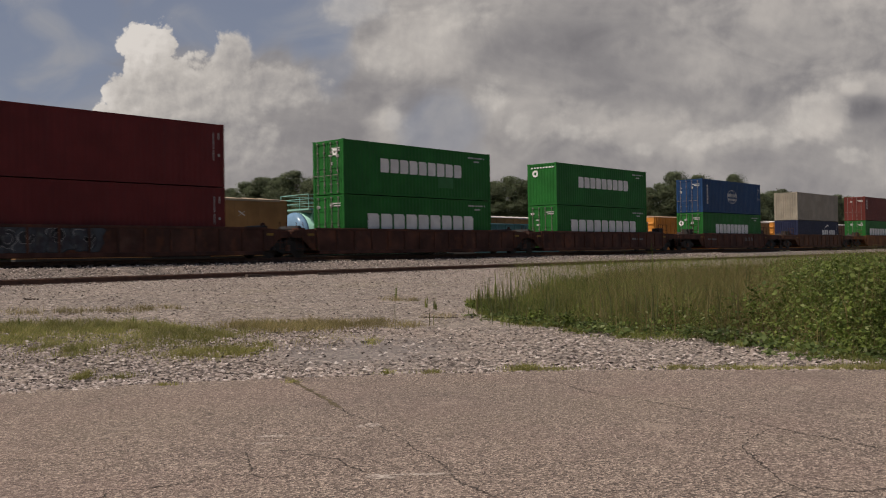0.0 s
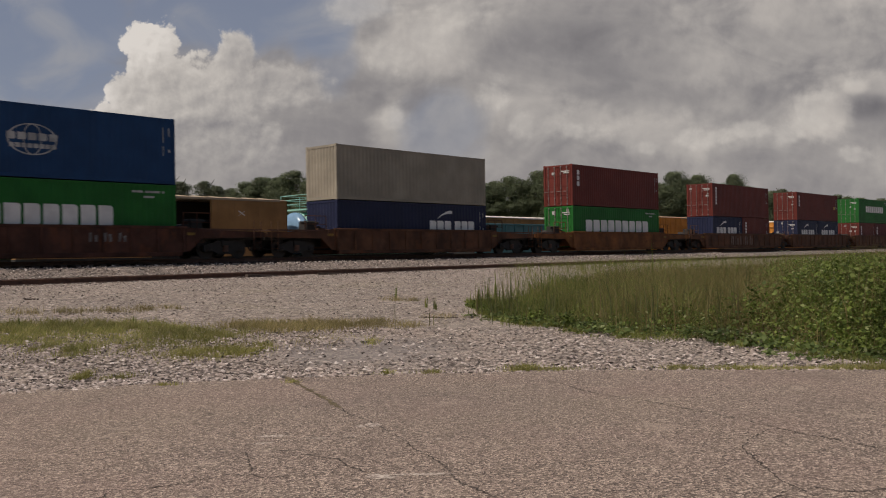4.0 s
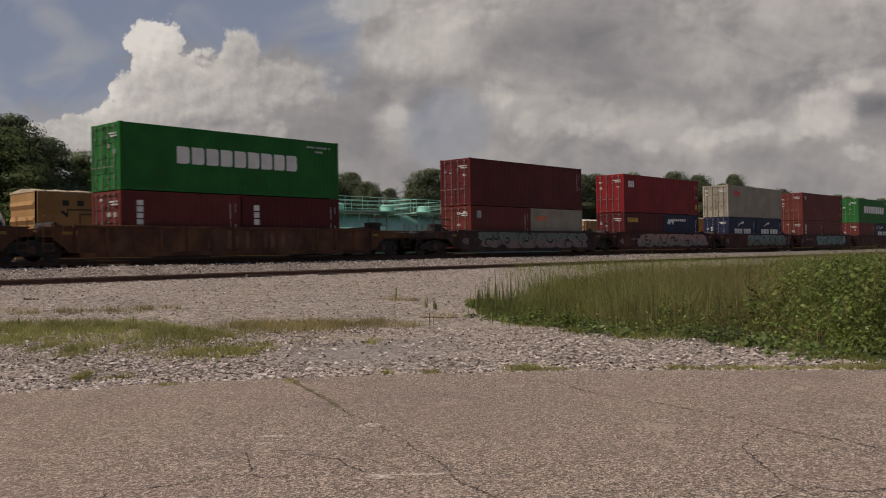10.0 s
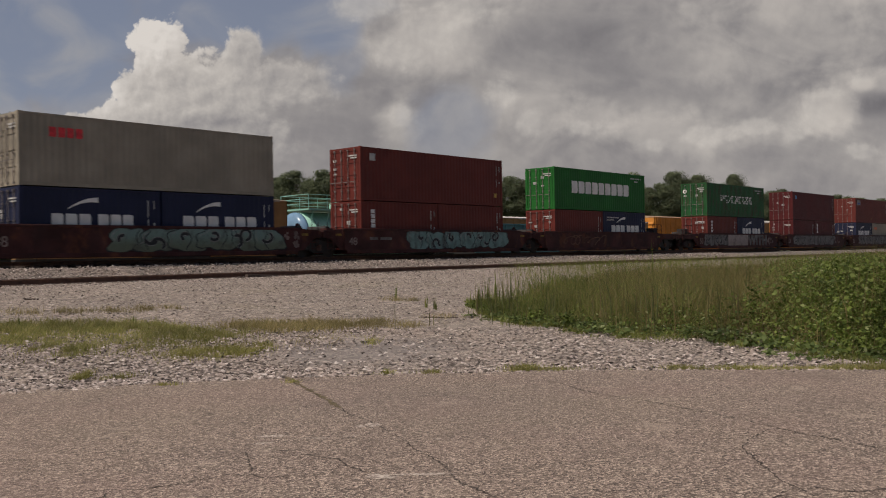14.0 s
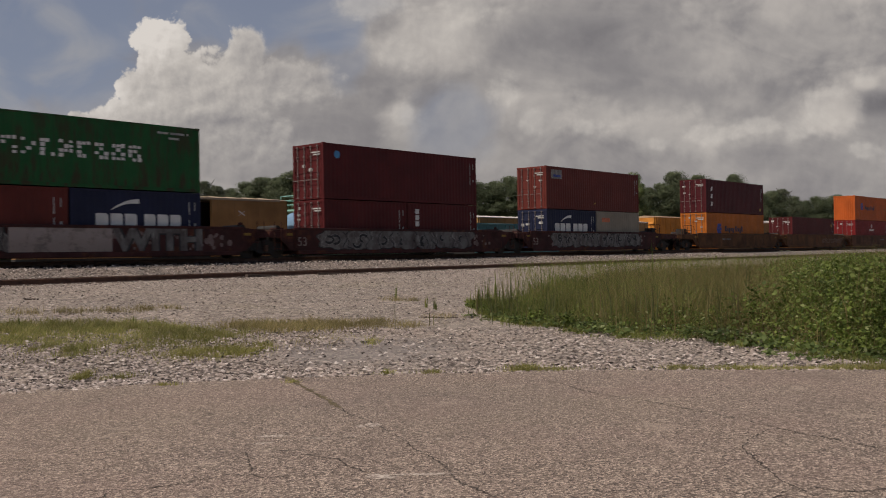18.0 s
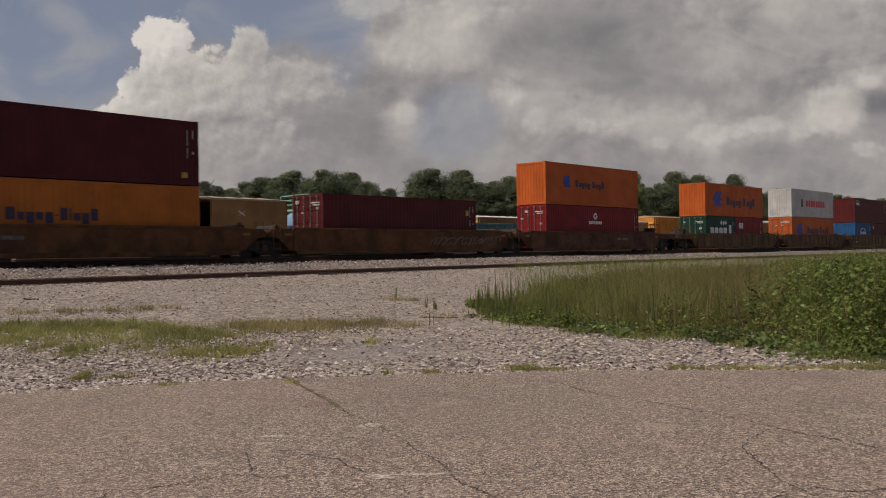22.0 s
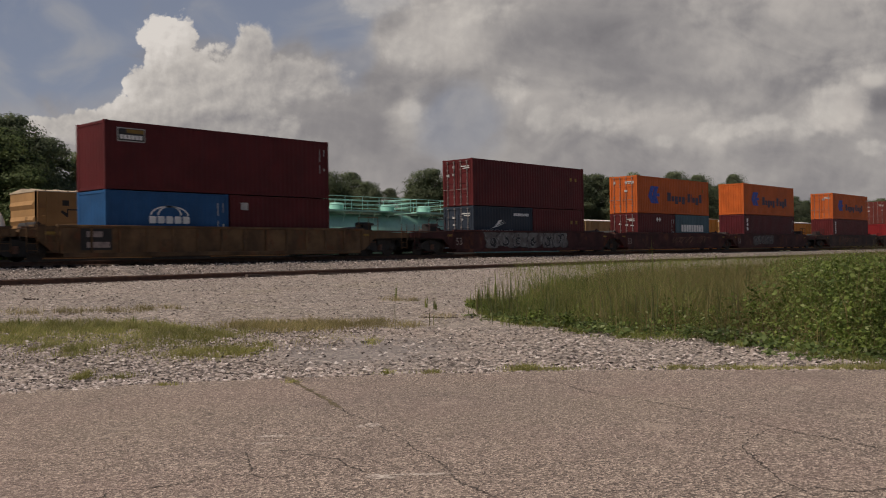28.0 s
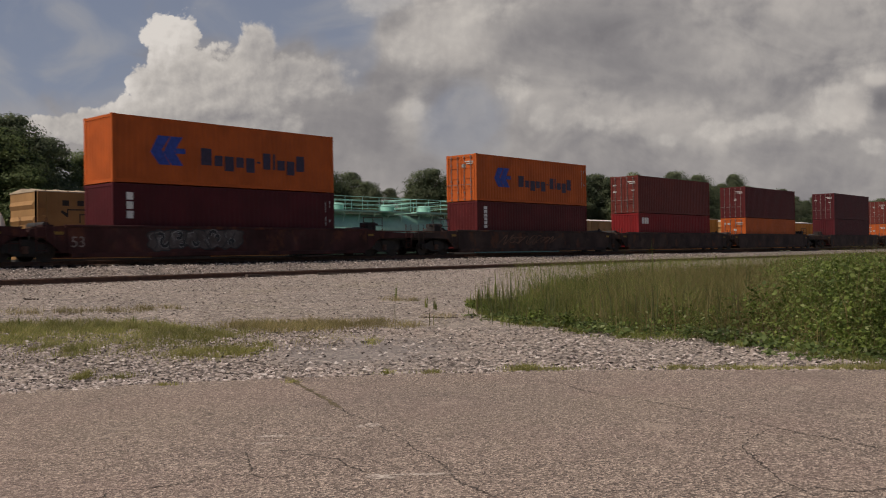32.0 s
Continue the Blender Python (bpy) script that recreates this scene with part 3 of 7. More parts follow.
track(NEAR, NEAR_RAIL, -300, 700, "empty rusty railway track in pale ballast", 4, 90, 0.004)
track(MAIN, RAIL, -560, 760, "railway track under the passing train", 6, 90, 0.004)
track(YARD, YARD_RAIL, -60, 300, "yard track with standing freight cars", 10, 70, 0.004)
track(YARD + 5.6, YARD_RAIL, -60, 300, "yard track with standing freight cars", 60, 110, 0.004)

# ======== containers ========
def ribs(length, z0, z1, pitch, depth, mat, name):
    """A corrugated sheet along x from 0 to length, its crests at y = 0 and its troughs at y = depth."""
    s = Shape()
    n = max(1, round(length / pitch))
    p = length / n
    line = []
    for k in range(n):
        line += [(k * p, 0.0), (k * p + 0.26 * p, 0.0), (k * p + 0.5 * p, depth), (k * p + 0.76 * p, depth)]
    line.append((length, 0.0))
    m = len(line)
    s.add([(x, y, z0) for x, y in line] + [(x, y, z1) for x, y in line], [(k, k + 1, m + k + 1, m + k) for k in range(m - 1)])
    return s.mesh(name, mat)


@lru_cache(None)
def box_meshes(colour, length, high):
    """All part meshes of a freight container in one colour and size, its origin at the middle of its base, doors at -x."""
    c = coat(colour)
    h, w = length / 2, 1.219
    out = {}
    s = Shape().box(-h + 0.1, h - 0.1, -w + 0.004, -w + 0.12, 0.02, 0.16).box(-h + 0.1, h - 0.1, w - 0.12, w - 0.004, 0.02, 0.16)
    s.box(-h + 0.1, h - 0.1, -w + 0.12, w - 0.12, 0.10, 0.15).box(h - 0.14, h - 0.02, -w + 0.16, w - 0.16, 0.02, 0.16).box(-h + 0.02, -h + 0.14, -w + 0.16, w - 0.16, 0.02, 0.14)
    out["base_frame"] = s.mesh("base_frame", c)
    s = Shape().box(-h + 0.1, h - 0.1, -w + 0.006, -w + 0.07, high - 0.09, high - 0.02).box(-h + 0.1, h - 0.1, w - 0.07, w - 0.006, high - 0.09, high - 0.02)
    s.box(h - 0.1, h - 0.02, -w + 0.16, w - 0.16, high - 0.13, high - 0.02).box(-h + 0.01, -h + 0.09, -w + 0.16, w - 0.16, high - 0.14, high - 0.02)
    out["top_frame"] = s.mesh("top_frame", c)
    out["corner_post"] = Shape().box(-0.075, 0.075, -0.075, 0.075, 0.115, high - 0.115).mesh("corner_post", c)
    out["corner_casting"] = Shape().box(-0.089, 0.089, -0.081, 0.081, 0, 0.118, 0.012).mesh("corner_casting", c)
    out["side_panel"] = ribs(length - 0.28, 0.15, high - 0.08, 0.278, 0.014, c, "side_panel")
    out["end_panel"] = ribs(2 * w - 0.28, 0.14, high - 0.12, 0.25, 0.045, c, "end_panel")
    out["roof"] = Shape().box(-h + 0.1, h - 0.1, -w + 0.06, w - 0.06, high - 0.05, high - 0.025).mesh("roof", c)
    s = Shape()
    dw = w - 0.17
    s.box(0.02, 0.05, 0.0, dw, 0.14, high - 0.15)
    rows = 4
    z0, dz = 0.16, (high - 0.33) / rows
    for k in range(rows + 1):
        s.box(-0.012, 0.02, 0.03, dw - 0.03, z0 + k * dz - 0.05, z0 + k * dz + 0.05)
    for y in (0.03, dw - 0.11):
        s.box(-0.012, 0.02, y, y + 0.08, 0.15, high - 0.16)
    out["door"] = s.mesh("door", c)
    s = Shape().tube((0, 0, 0.06), (0, 0, high - 0.1), 0.021, 8)
    for z in (0.12, 0.55, 1.25, high - 0.65, high - 0.16):
        s.box(-0.03, 0.035, -0.05, 0.05, z - 0.03, z + 0.03)
    s.box(-0.035, -0.015, 0.0, 0.36, 1.0, 1.04)
    out["lock_rod"] = s.mesh("lock_rod", plain_mat("galvanised_rod", (0.19, 0.160, 0.152), 0.55, 0.3) if "galvanised_rod" not in bpy.data.materials else bpy.data.materials["galvanised_rod"])
    return out


HC, STD, L40, L20 = 2.896, 2.591, 12.192, 6.058


def container(colour, length, high, x, z, front, label):
    """A container with its near long side towards -y. front: its plain end, not its doors, points to -x."""
    m = box_meshes(colour, length, high)
    h, w = length / 2, 1.219
    name = "forty_foot_container" if length > 10 else "twenty_foot_container"
    ob = thing(name, label, "shipping container", pose(x, MAIN, z, 0, 0, 180 if front else 0), "containers on the passing train")
    part("base_frame", m["base_frame"], ob)
    part("top_frame", m["top_frame"], ob)
    part("roof", m["roof"], ob)
    part("side_panel", m["side_panel"], ob, pose(-h + 0.14, -w + 0.018, 0))
    part("side_panel", m["side_panel"], ob, pose(h - 0.14, w - 0.018, 0, 0, 0, 180))
    part("end_panel", m["end_panel"], ob, pose(h - 0.022, -w + 0.14, 0, 0, 0, 90))
    for sx in (-1, 1):
        for sy in (-1, 1):
            part("corner_post", m["corner_post"], ob, pose(sx * (h - 0.08), sy * (w - 0.078), 0))
            for cz in (0, high - 0.118):
                part("corner_casting", m["corner_casting"], ob, pose(sx * (h - 0.089), sy * (w - 0.081), cz))
    for sy in (-1, 1):
        leaf = part("door", m["door"], ob, pose(-h + 0.03, 0.005 if sy > 0 else -w + 0.165, 0))
        for y in (0.27, 0.80):
            part("lock_rod", m["lock_rod"], leaf, pose(-0.045, y, 0))
    MOVING.append(ob)
    ob["flip"] = front
    ob["length"] = length
    ob["half"] = length / 2
    return ob


# ---- films and lettering on the near side, in metres from the box's end and base ----
def film(box, name, shape, mat, label=""):
    ob = part(name, shape.mesh(name, mat), box, TURN if box["flip"] else None, label)
    return ob


SKIN = -1.2065        # outer skin of a container's near side


def blocks(box, a0, a1, z0, z1, n, mat, label, upright=False, gap=0.14, lift=0.0):
    """A word drawn as plain blocks, one for each letter."""
    h = box["half"]
    y0, y1 = SKIN - 0.006 - lift, SKIN
    step_ = ((z1 - z0) if upright else (a1 - a0)) / n
    for k in range(n):
        s = Shape()
        if upright:
            s.box(a0 - h, a1 - h, y0, y1, z1 - (k + 1) * step_ + gap * step_, z1 - k * step_)
        else:
            b0, b1 = a0 - h + (k + 0.03) * step_, a0 - h + (k + 0.97 - max(gap, 0.10)) * step_
            c, low_ = 0.14 * (b1 - b0), z0 + 0.04 * (z1 - z0)
            s.slab([(b0, low_), (b1 - c, low_), (b1, low_ + c), (b1, z1 - c), (b1 - c, z1), (b0, z1)], y0, y1)
        film(box, "lettering", s, mat, label)


def codes(box, high, rows=2, far=True):
    """The thin upright code marks near the box's right edge."""
    h = box["length"] / 2
    rnd = random.Random(int(box.location.x * 10))
    top = high - 0.42
    bars = [(0.60, 0.045, 0.0, rnd.uniform(0.55, 0.75)), (0.60, 0.045, 0.80, rnd.uniform(0.35, 0.5))]
    if rows > 1:
        bars += [(0.32, 0.045, 0.0, rnd.uniform(0.3, 0.42)), (0.34, 0.09, 0.95, 0.12)]
    for a, w, drop, long in bars:
        film(box, "code_mark", Shape().box(h - a, h - a + w, SKIN - 0.005, SKIN, top - drop - long, top - drop), GREY_FILM, "thin pale code mark")


def swoosh(box, a0, a1, z0, z1):
    """A thick pale curved stroke that thins to its lower end."""
    h, n = box["half"], 12
    top, low = [], []
    for k in range(n + 1):
        t = k / n
        x = a0 - h + (a1 - a0) * t
        z = z0 + (z1 - z0) * (1 - (1 - t) ** 2.0)
        top.append((x, z))
        low.append((x, z - 0.04 - 0.17 * t))
    return film(box, "logo", Shape().slab(top + low[::-1], SKIN - 0.006, SKIN), WHITE_FILM, "white swoosh mark")


def arrows(box, a0, a1, z0, z1):
    """Two blue slanted shapes beside one another."""
    h, w, t = box["half"], a1 - a0, z1 - z0
    s = Shape()
    for k in (0, 1):
        x = a0 - h + 0.36 * w * k
        s.slab([(x, z0 + 0.42 * t), (x + 0.22 * w, z1), (x + 0.56 * w, z1), (x + 0.32 * w, z0 + 0.5 * t), (x + 0.56 * w, z0), (x + 0.24 * w, z0)], SKIN - 0.006, SKIN)
    s.slab([(a1 - h - 0.30 * w, z0 + 0.42 * t), (a1 - h, z0 + 0.42 * t), (a1 - h, z0 + 0.60 * t), (a1 - h - 0.30 * w, z0 + 0.60 * t)], SKIN - 0.008, SKIN)
    return film(box, "logo", s, BLUE_FILM, "blue slanted emblem")


def disc(box, a, z, r, mat, label, inner=0.0, n=24):
    h, s = box["half"], Shape()
    ring = [(a - h + r * math.cos(2 * math.pi * k / n), z + r * math.sin(2 * math.pi * k / n)) for k in range(n)]
    if not inner:
        s.slab(ring, SKIN - 0.006, SKIN)
    else:
        hole = [(a - h + inner * math.cos(2 * math.pi * k / n), z + inner * math.sin(2 * math.pi * k / n)) for k in range(n)]
        for k in range(n):
            q = (k + 1) % n
            s.slab([ring[k], ring[q], hole[q], hole[k]], SKIN - 0.006, SKIN)
    return film(box, "logo", s, mat, label)


def patch(box, a0, a1, z0, z1, mat, label, name="sticker", lift=0.0):
    h = box["half"]
    return film(box, name, Shape().box(a0 - h, a1 - h, SKIN - 0.006 - lift, SKIN, z0, z1), mat, label)


def diamonds(box, a, z, r, count=2):
    for k in range(count):
        s, h = Shape(), box["half"]
        x = a - h + k * 2.1 * r
        s.slab([(x - r, z), (x, z - r), (x + r, z), (x, z + r)], SKIN - 0.006, SKIN)
        film(box, "placard", s, WHITE_FILM, "white diamond placard")


def door_marks(box, high, seed):
    """Plain white labels and a round mark on the visible doors."""
    if box["flip"]:
        return
    rnd = random.Random(seed)
    x = -box["length"] / 2 - 0.005
    boxes = []
    for k in range(3):
        y = rnd.choice((-0.85, -0.35, 0.25, 0.7))
        z = rnd.uniform(0.5, 0.85) * high
        boxes.append((y, y + rnd.uniform(0.12, 0.3), z, z + rnd.uniform(0.06, 0.2)))
    boxes += [(-0.95, -0.30, high - 0.50, high - 0.44), (-0.95, -0.45, high - 0.62, high - 0.56)]
    for a, b, z0, z1 in boxes:
        part("door_label", Shape().box(x, x + 0.05, a, b, z0, z1).mesh("door_label", GREY_FILM), box, None, "pale door label")


# ======== well cars ========
CAR_PAINT = {
    "rust": ((0.075, 0.031, 0.021), "rust-brown"), "brown": ((0.105, 0.047, 0.025), "brown"), "orange": ((0.177, 0.068, 0.022), "dirty orange-brown"),
    "amber": ((0.112, 0.050, 0.020), "dirty amber"), "maroon": ((0.057, 0.019, 0.018), "dark maroon"), "tan": ((0.131, 0.076, 0.038), "tan-brown"),
    "sooty": ((0.048, 0.030, 0.026), "sooty brown"),
}
WALL = -1.455


@lru_cache(None)
def truck_meshes():
    out = {}
    prof = [(-0.07, 0.30), (-0.066, 0.395), (-0.02, 0.42), (0.05, 0.42), (0.062, 0.45), (0.075, 0.45)]
    out["wheel"] = Shape().lathe(prof, "y", 24).mesh("wheel", WHEEL_STEEL)
    ring = [(-1.16, 0.34), (-1.0, 0.30), (-0.62, 0.34), (-0.38, 0.20), (0.38, 0.20), (0.62, 0.34), (1.0, 0.30), (1.16, 0.34),
            (1.14, 0.60), (0.80, 0.66), (0.42, 0.82), (-0.42, 0.82), (-0.80, 0.66), (-1.14, 0.60)]
    out["side_frame"] = Shape().slab(ring, -0.07, 0.07).mesh("side_frame", DARK_STEEL)
    s = Shape().box(-0.2, 0.2, -1.15, 1.15, 0.52, 0.86, 0.04)
    for x in (-0.89, 0.89):
        s.tube((x, -0.95, 0.42), (x, 0.95, 0.42), 0.085, 10)
    out["bolster"] = s.mesh("bolster", DARK_STEEL)
    out["spring"] = Shape().tube((0, 0, 0.3), (0, 0, 0.6), 0.13, 10).mesh("spring", STEEL_RUST)
    cap = Shape().lathe([(-0.05, 0.11), (0.0, 0.12), (0.03, 0.06)], "y", 12).mesh("bearing_cap", WHEEL_STEEL)
    out["bearing_cap"] = cap
    return out


def truck(parent, x, base=0.0):
    m = truck_meshes()
    t = part("truck", m["bolster"], parent, pose(x, 0, base))
    for y in (-1.02, 1.02):
        part("side_frame", m["side_frame"], t, pose(0, y, 0))
        part("spring", m["spring"], t, pose(0, y * 1.09, 0))
    for wx in (-0.89, 0.89):
        part("wheel", m["wheel"], t, pose(wx, -0.755, 0.42, 0, 0, 180))
        part("wheel", m["wheel"], t, pose(wx, 0.755, 0.42))
        part("bearing_cap", m["bearing_cap"], t, pose(wx, -1.13, 0.42, 0, 0, 180))
        part("bearing_cap", m["bearing_cap"], t, pose(wx, 1.13, 0.42))
    return t


@lru_cache(None)
def wall_meshes(tone, length, ribbed):
    c = paint(tone + "_car_paint", *CAR_PAINT[tone][0], 0.6, 0.75, 1.0)
    h = length / 2
    out = {}
    out["side_wall"] = Shape().box(-h, h, WALL, WALL + 0.05, 0.30, 1.36).mesh("side_wall", c)
    out["top_chord"] = Shape().box(-h - 0.1, h + 0.1, WALL - 0.03, WALL + 0.10, 1.33, 1.45, 0.02).mesh("top_chord", c)
    out["bottom_chord"] = Shape().box(-h + 0.15, h - 0.15, WALL - 0.02, WALL + 0.16, 0.13, 0.32, 0.02).mesh("bottom_chord", c)
    out["rib"] = Shape().box(-0.045, 0.045, WALL - 0.05, WALL, 0.32, 1.33).mesh("rib", c)
    out["floor_beam"] = Shape().box(-0.12, 0.12, WALL + 0.17, -WALL - 0.17, 0.18, 0.33).mesh("floor_beam", c)
    return out


def well_car(x, tone, length, left, right, trucks, ribbed, label):
    """One well with its end platforms. left, right: reach from its middle to the joints. trucks: their places."""
    c = paint(tone + "_car_paint", *CAR_PAINT[tone][0], 0.6, 0.75, 1.0)
    m = wall_meshes(tone, length, ribbed)
    h = length / 2
    car = thing("well_car", label, "railway car", pose(x, MAIN, RAIL), "well cars of the passing train")
    for turn in (None, TURN):
        part("side_wall", m["side_wall"], car, turn)
        part("top_chord", m["top_chord"], car, turn)
        part("bottom_chord", m["bottom_chord"], car, turn)
    for k in range(7):
        part("floor_beam", m["floor_beam"], car, pose(-h + 0.4 + (length - 0.8) * k / 6, 0, 0))
    if ribbed:
        n = round(length / 1.25)
        for k in range(n + 1):
            px = -h + 0.06 + (length - 0.12) * k / n
            part("rib", m["rib"], car, pose(px, 0, 0))
            part("rib", m["rib"], car, pose(-px, 0, 0) @ TURN)
    for sign, reach in ((-1, left), (1, right)):
        # deck over the truck, with slanting side plates and a raised bulkhead
        e = reach - 0.06
        s = Shape()
        a, b = sorted((sign * (h - 0.25), sign * e))
        s.box(a, b, -0.85, 0.85, 0.98, 1.16)
        a, b = sorted((sign * (h + 0.02), sign * (h + 0.10)))
        s.box(a, b, WALL + 0.03, -WALL - 0.03, 0.42, 1.40)
        part("end_platform", s.mesh("end_platform", c), car)
        for side in (-1, 1):
            s = Shape()
            y = side * 1.40
            ring = [(sign * h, 0.32), (sign * (h + 0.25), 0.34), (sign * (h + 0.95), 0.92), (sign * e, 0.98), (sign * e, 1.22), (sign * (h + 1.3), 1.30), (sign * h, 1.42)]
            s.slab(ring, min(y, y - side * 0.06), max(y, y - side * 0.06))
            part("end_plate", s.mesh("end_plate", c), car)
        # footboard, side ladder and air reservoir
        a, b = sorted((sign * (h + 0.45), sign * (e - 0.1)))
        part("footboard", Shape().box(a, b, -1.34, -0.9, 1.30, 1.335).box(a, b, -1.34, -1.31, 1.335, 1.36).mesh("footboard", STEEL_RUST), car)
        s = Shape()
        lx = sign * (e - 0.45)
        for z in (0.42, 0.70, 0.98, 1.26):
            s.tube((lx - 0.2, -1.44, z), (lx + 0.2, -1.44, z), 0.016, 6)
        for u in (-0.2, 0.2):
            s.tube((lx + u, -1.44, 0.36), (lx + u, -1.44, 1.72), 0.018, 6)
        part("ladder", s.mesh("ladder", c), car)
        s = Shape().tube((sign * (h + 0.55), -0.75, 1.42), (sign * (h + 0.55), 0.75, 1.42), 0.16, 12)
        part("air_reservoir", s.mesh("air_reservoir", DARK_STEEL), car)
        # grab rails and a brake stand
        s = Shape()
        gx = sign * (h + 0.55)
        s.tube((gx, -1.46, 0.72), (gx + 0.4, -1.46, 0.72), 0.014, 6).tube((gx, -1.46, 1.02), (gx + 0.4, -1.46, 1.02), 0.014, 6)
        s.tube((gx, -1.46, 0.55), (gx, -1.46, 1.30), 0.014, 6).tube((gx + 0.4, -1.46, 0.75), (gx + 0.4, -1.46, 1.28), 0.014, 6)
        part("grab_rail", s.mesh("grab_rail", c), car)
        s = Shape().box(gx - 0.5, gx + 0.5, -0.7, 0.5, 1.16, 1.28).tube((gx, -0.5, 1.2), (gx, -0.5, 1.62), 0.03, 6)
        s.lathe([(-0.02, 0.15), (0.02, 0.15)], "y", 14, (gx, -0.58, 1.56)) if sign > 0 else s.box(gx - 0.2, gx + 0.25, -0.9, -0.4, 1.28, 1.46)
        part("brake_stand", s.mesh("brake_stand", c), car)
        if reach > 10.4:
            # crossover rails, a valve box and a pipe over the end of a whole car
            s = Shape()
            for u in (0.25, 0.95, 1.65):
                s.tube((sign * (h + u), -0.95, 1.2), (sign * (h + u), -0.95, 2.08), 0.022, 6)
            s.tube((sign * (h + 0.25), -0.95, 2.08), (sign * (h + 1.65), -0.95, 2.08), 0.022, 6).tube((sign * (h + 0.25), -0.95, 1.66), (sign * (h + 1.65), -0.95, 1.66), 0.018, 6)
            part("crossover_rail", s.mesh("crossover_rail", c), car)
            a, b = sorted((sign * (h + 0.75), sign * (h + 1.35)))
            part("valve_box", Shape().box(a, b, -0.75, -0.1, 1.3, 1.82, 0.05).tube((a - 0.3, -0.6, 1.72), (b + 0.25, -0.6, 1.72), 0.07, 8).mesh("valve_box", DARK_STEEL), car)
    for sign in (-1, 1):
        x0 = sign * (h + 0.35)
        part("reflector", Shape().box(x0 - 0.2, x0 + 0.2, WALL - 0.004 + 0.055, WALL + 0.06, 1.05, 1.17).mesh("reflector", DULL_YELLOW), car, None, "dirty yellow reflector plate")
    for px in trucks:
        truck(car, px)
    for sign, reach in ((-1, left), (1, right)):
        a, b = sorted((sign * (h + 0.1), sign * (reach - 0.1)))
        s = Shape().box(a, b, -0.32, 0.32, 0.52, 0.98).box(a + 0.15, b - 0.15, -0.95, 0.95, 0.86, 0.99)
        part("draft_sill", s.mesh("draft_sill", DARK_STEEL), car)
        a, b = sorted((sign * (reach - 0.02), sign * (reach - 0.5)))
        s = Shape().tube((a, -0.45, 0.80), (0.5 * (a + b), -0.50, 0.34), 0.035, 6).tube((0.5 * (a + b), -0.50, 0.34), (b, -0.45, 0.82), 0.035, 6)
        part("brake_hose", s.mesh("brake_hose", BLACK_FILM), car)
    for sign, reach in ((-1, left), (1, right)):
        s = Shape().box(min(sign * (reach - 1.2), sign * (reach + 0.02)), max(sign * (reach - 1.2), sign * (reach + 0.02)), -0.13, 0.13, 0.72, 0.96, 0.03)
        part("coupler", s.mesh("coupler", DARK_STEEL), car)
    MOVING.append(car)
    return car


def ribbon(points, width, depth):
    """A flat bent stroke through (x, z) points on the car's wall."""
    top, low = [], []
    for k, (x, z) in enumerate(points):
        xa, za = points[max(0, k - 1)]
        xb, zb = points[min(len(points) - 1, k + 1)]
        n = math.hypot(xb - xa, zb - za) or 1.0
        w = width * (0.55 if k in (0, len(points) - 1) else 1.0)
        ux, uz = -(zb - za) / n * w, (xb - xa) / n * w
        top.append((x + ux, min(1.32, max(0.33, z + uz))))
        low.append((x - ux, min(1.32, max(0.33, z - uz))))
    s = Shape()
    n = len(points)
    s.add([(x, WALL - depth, z) for x, z in top + low], [(k, k + 1, n + k + 1, n + k) for k in range(n - 1)])
    return s


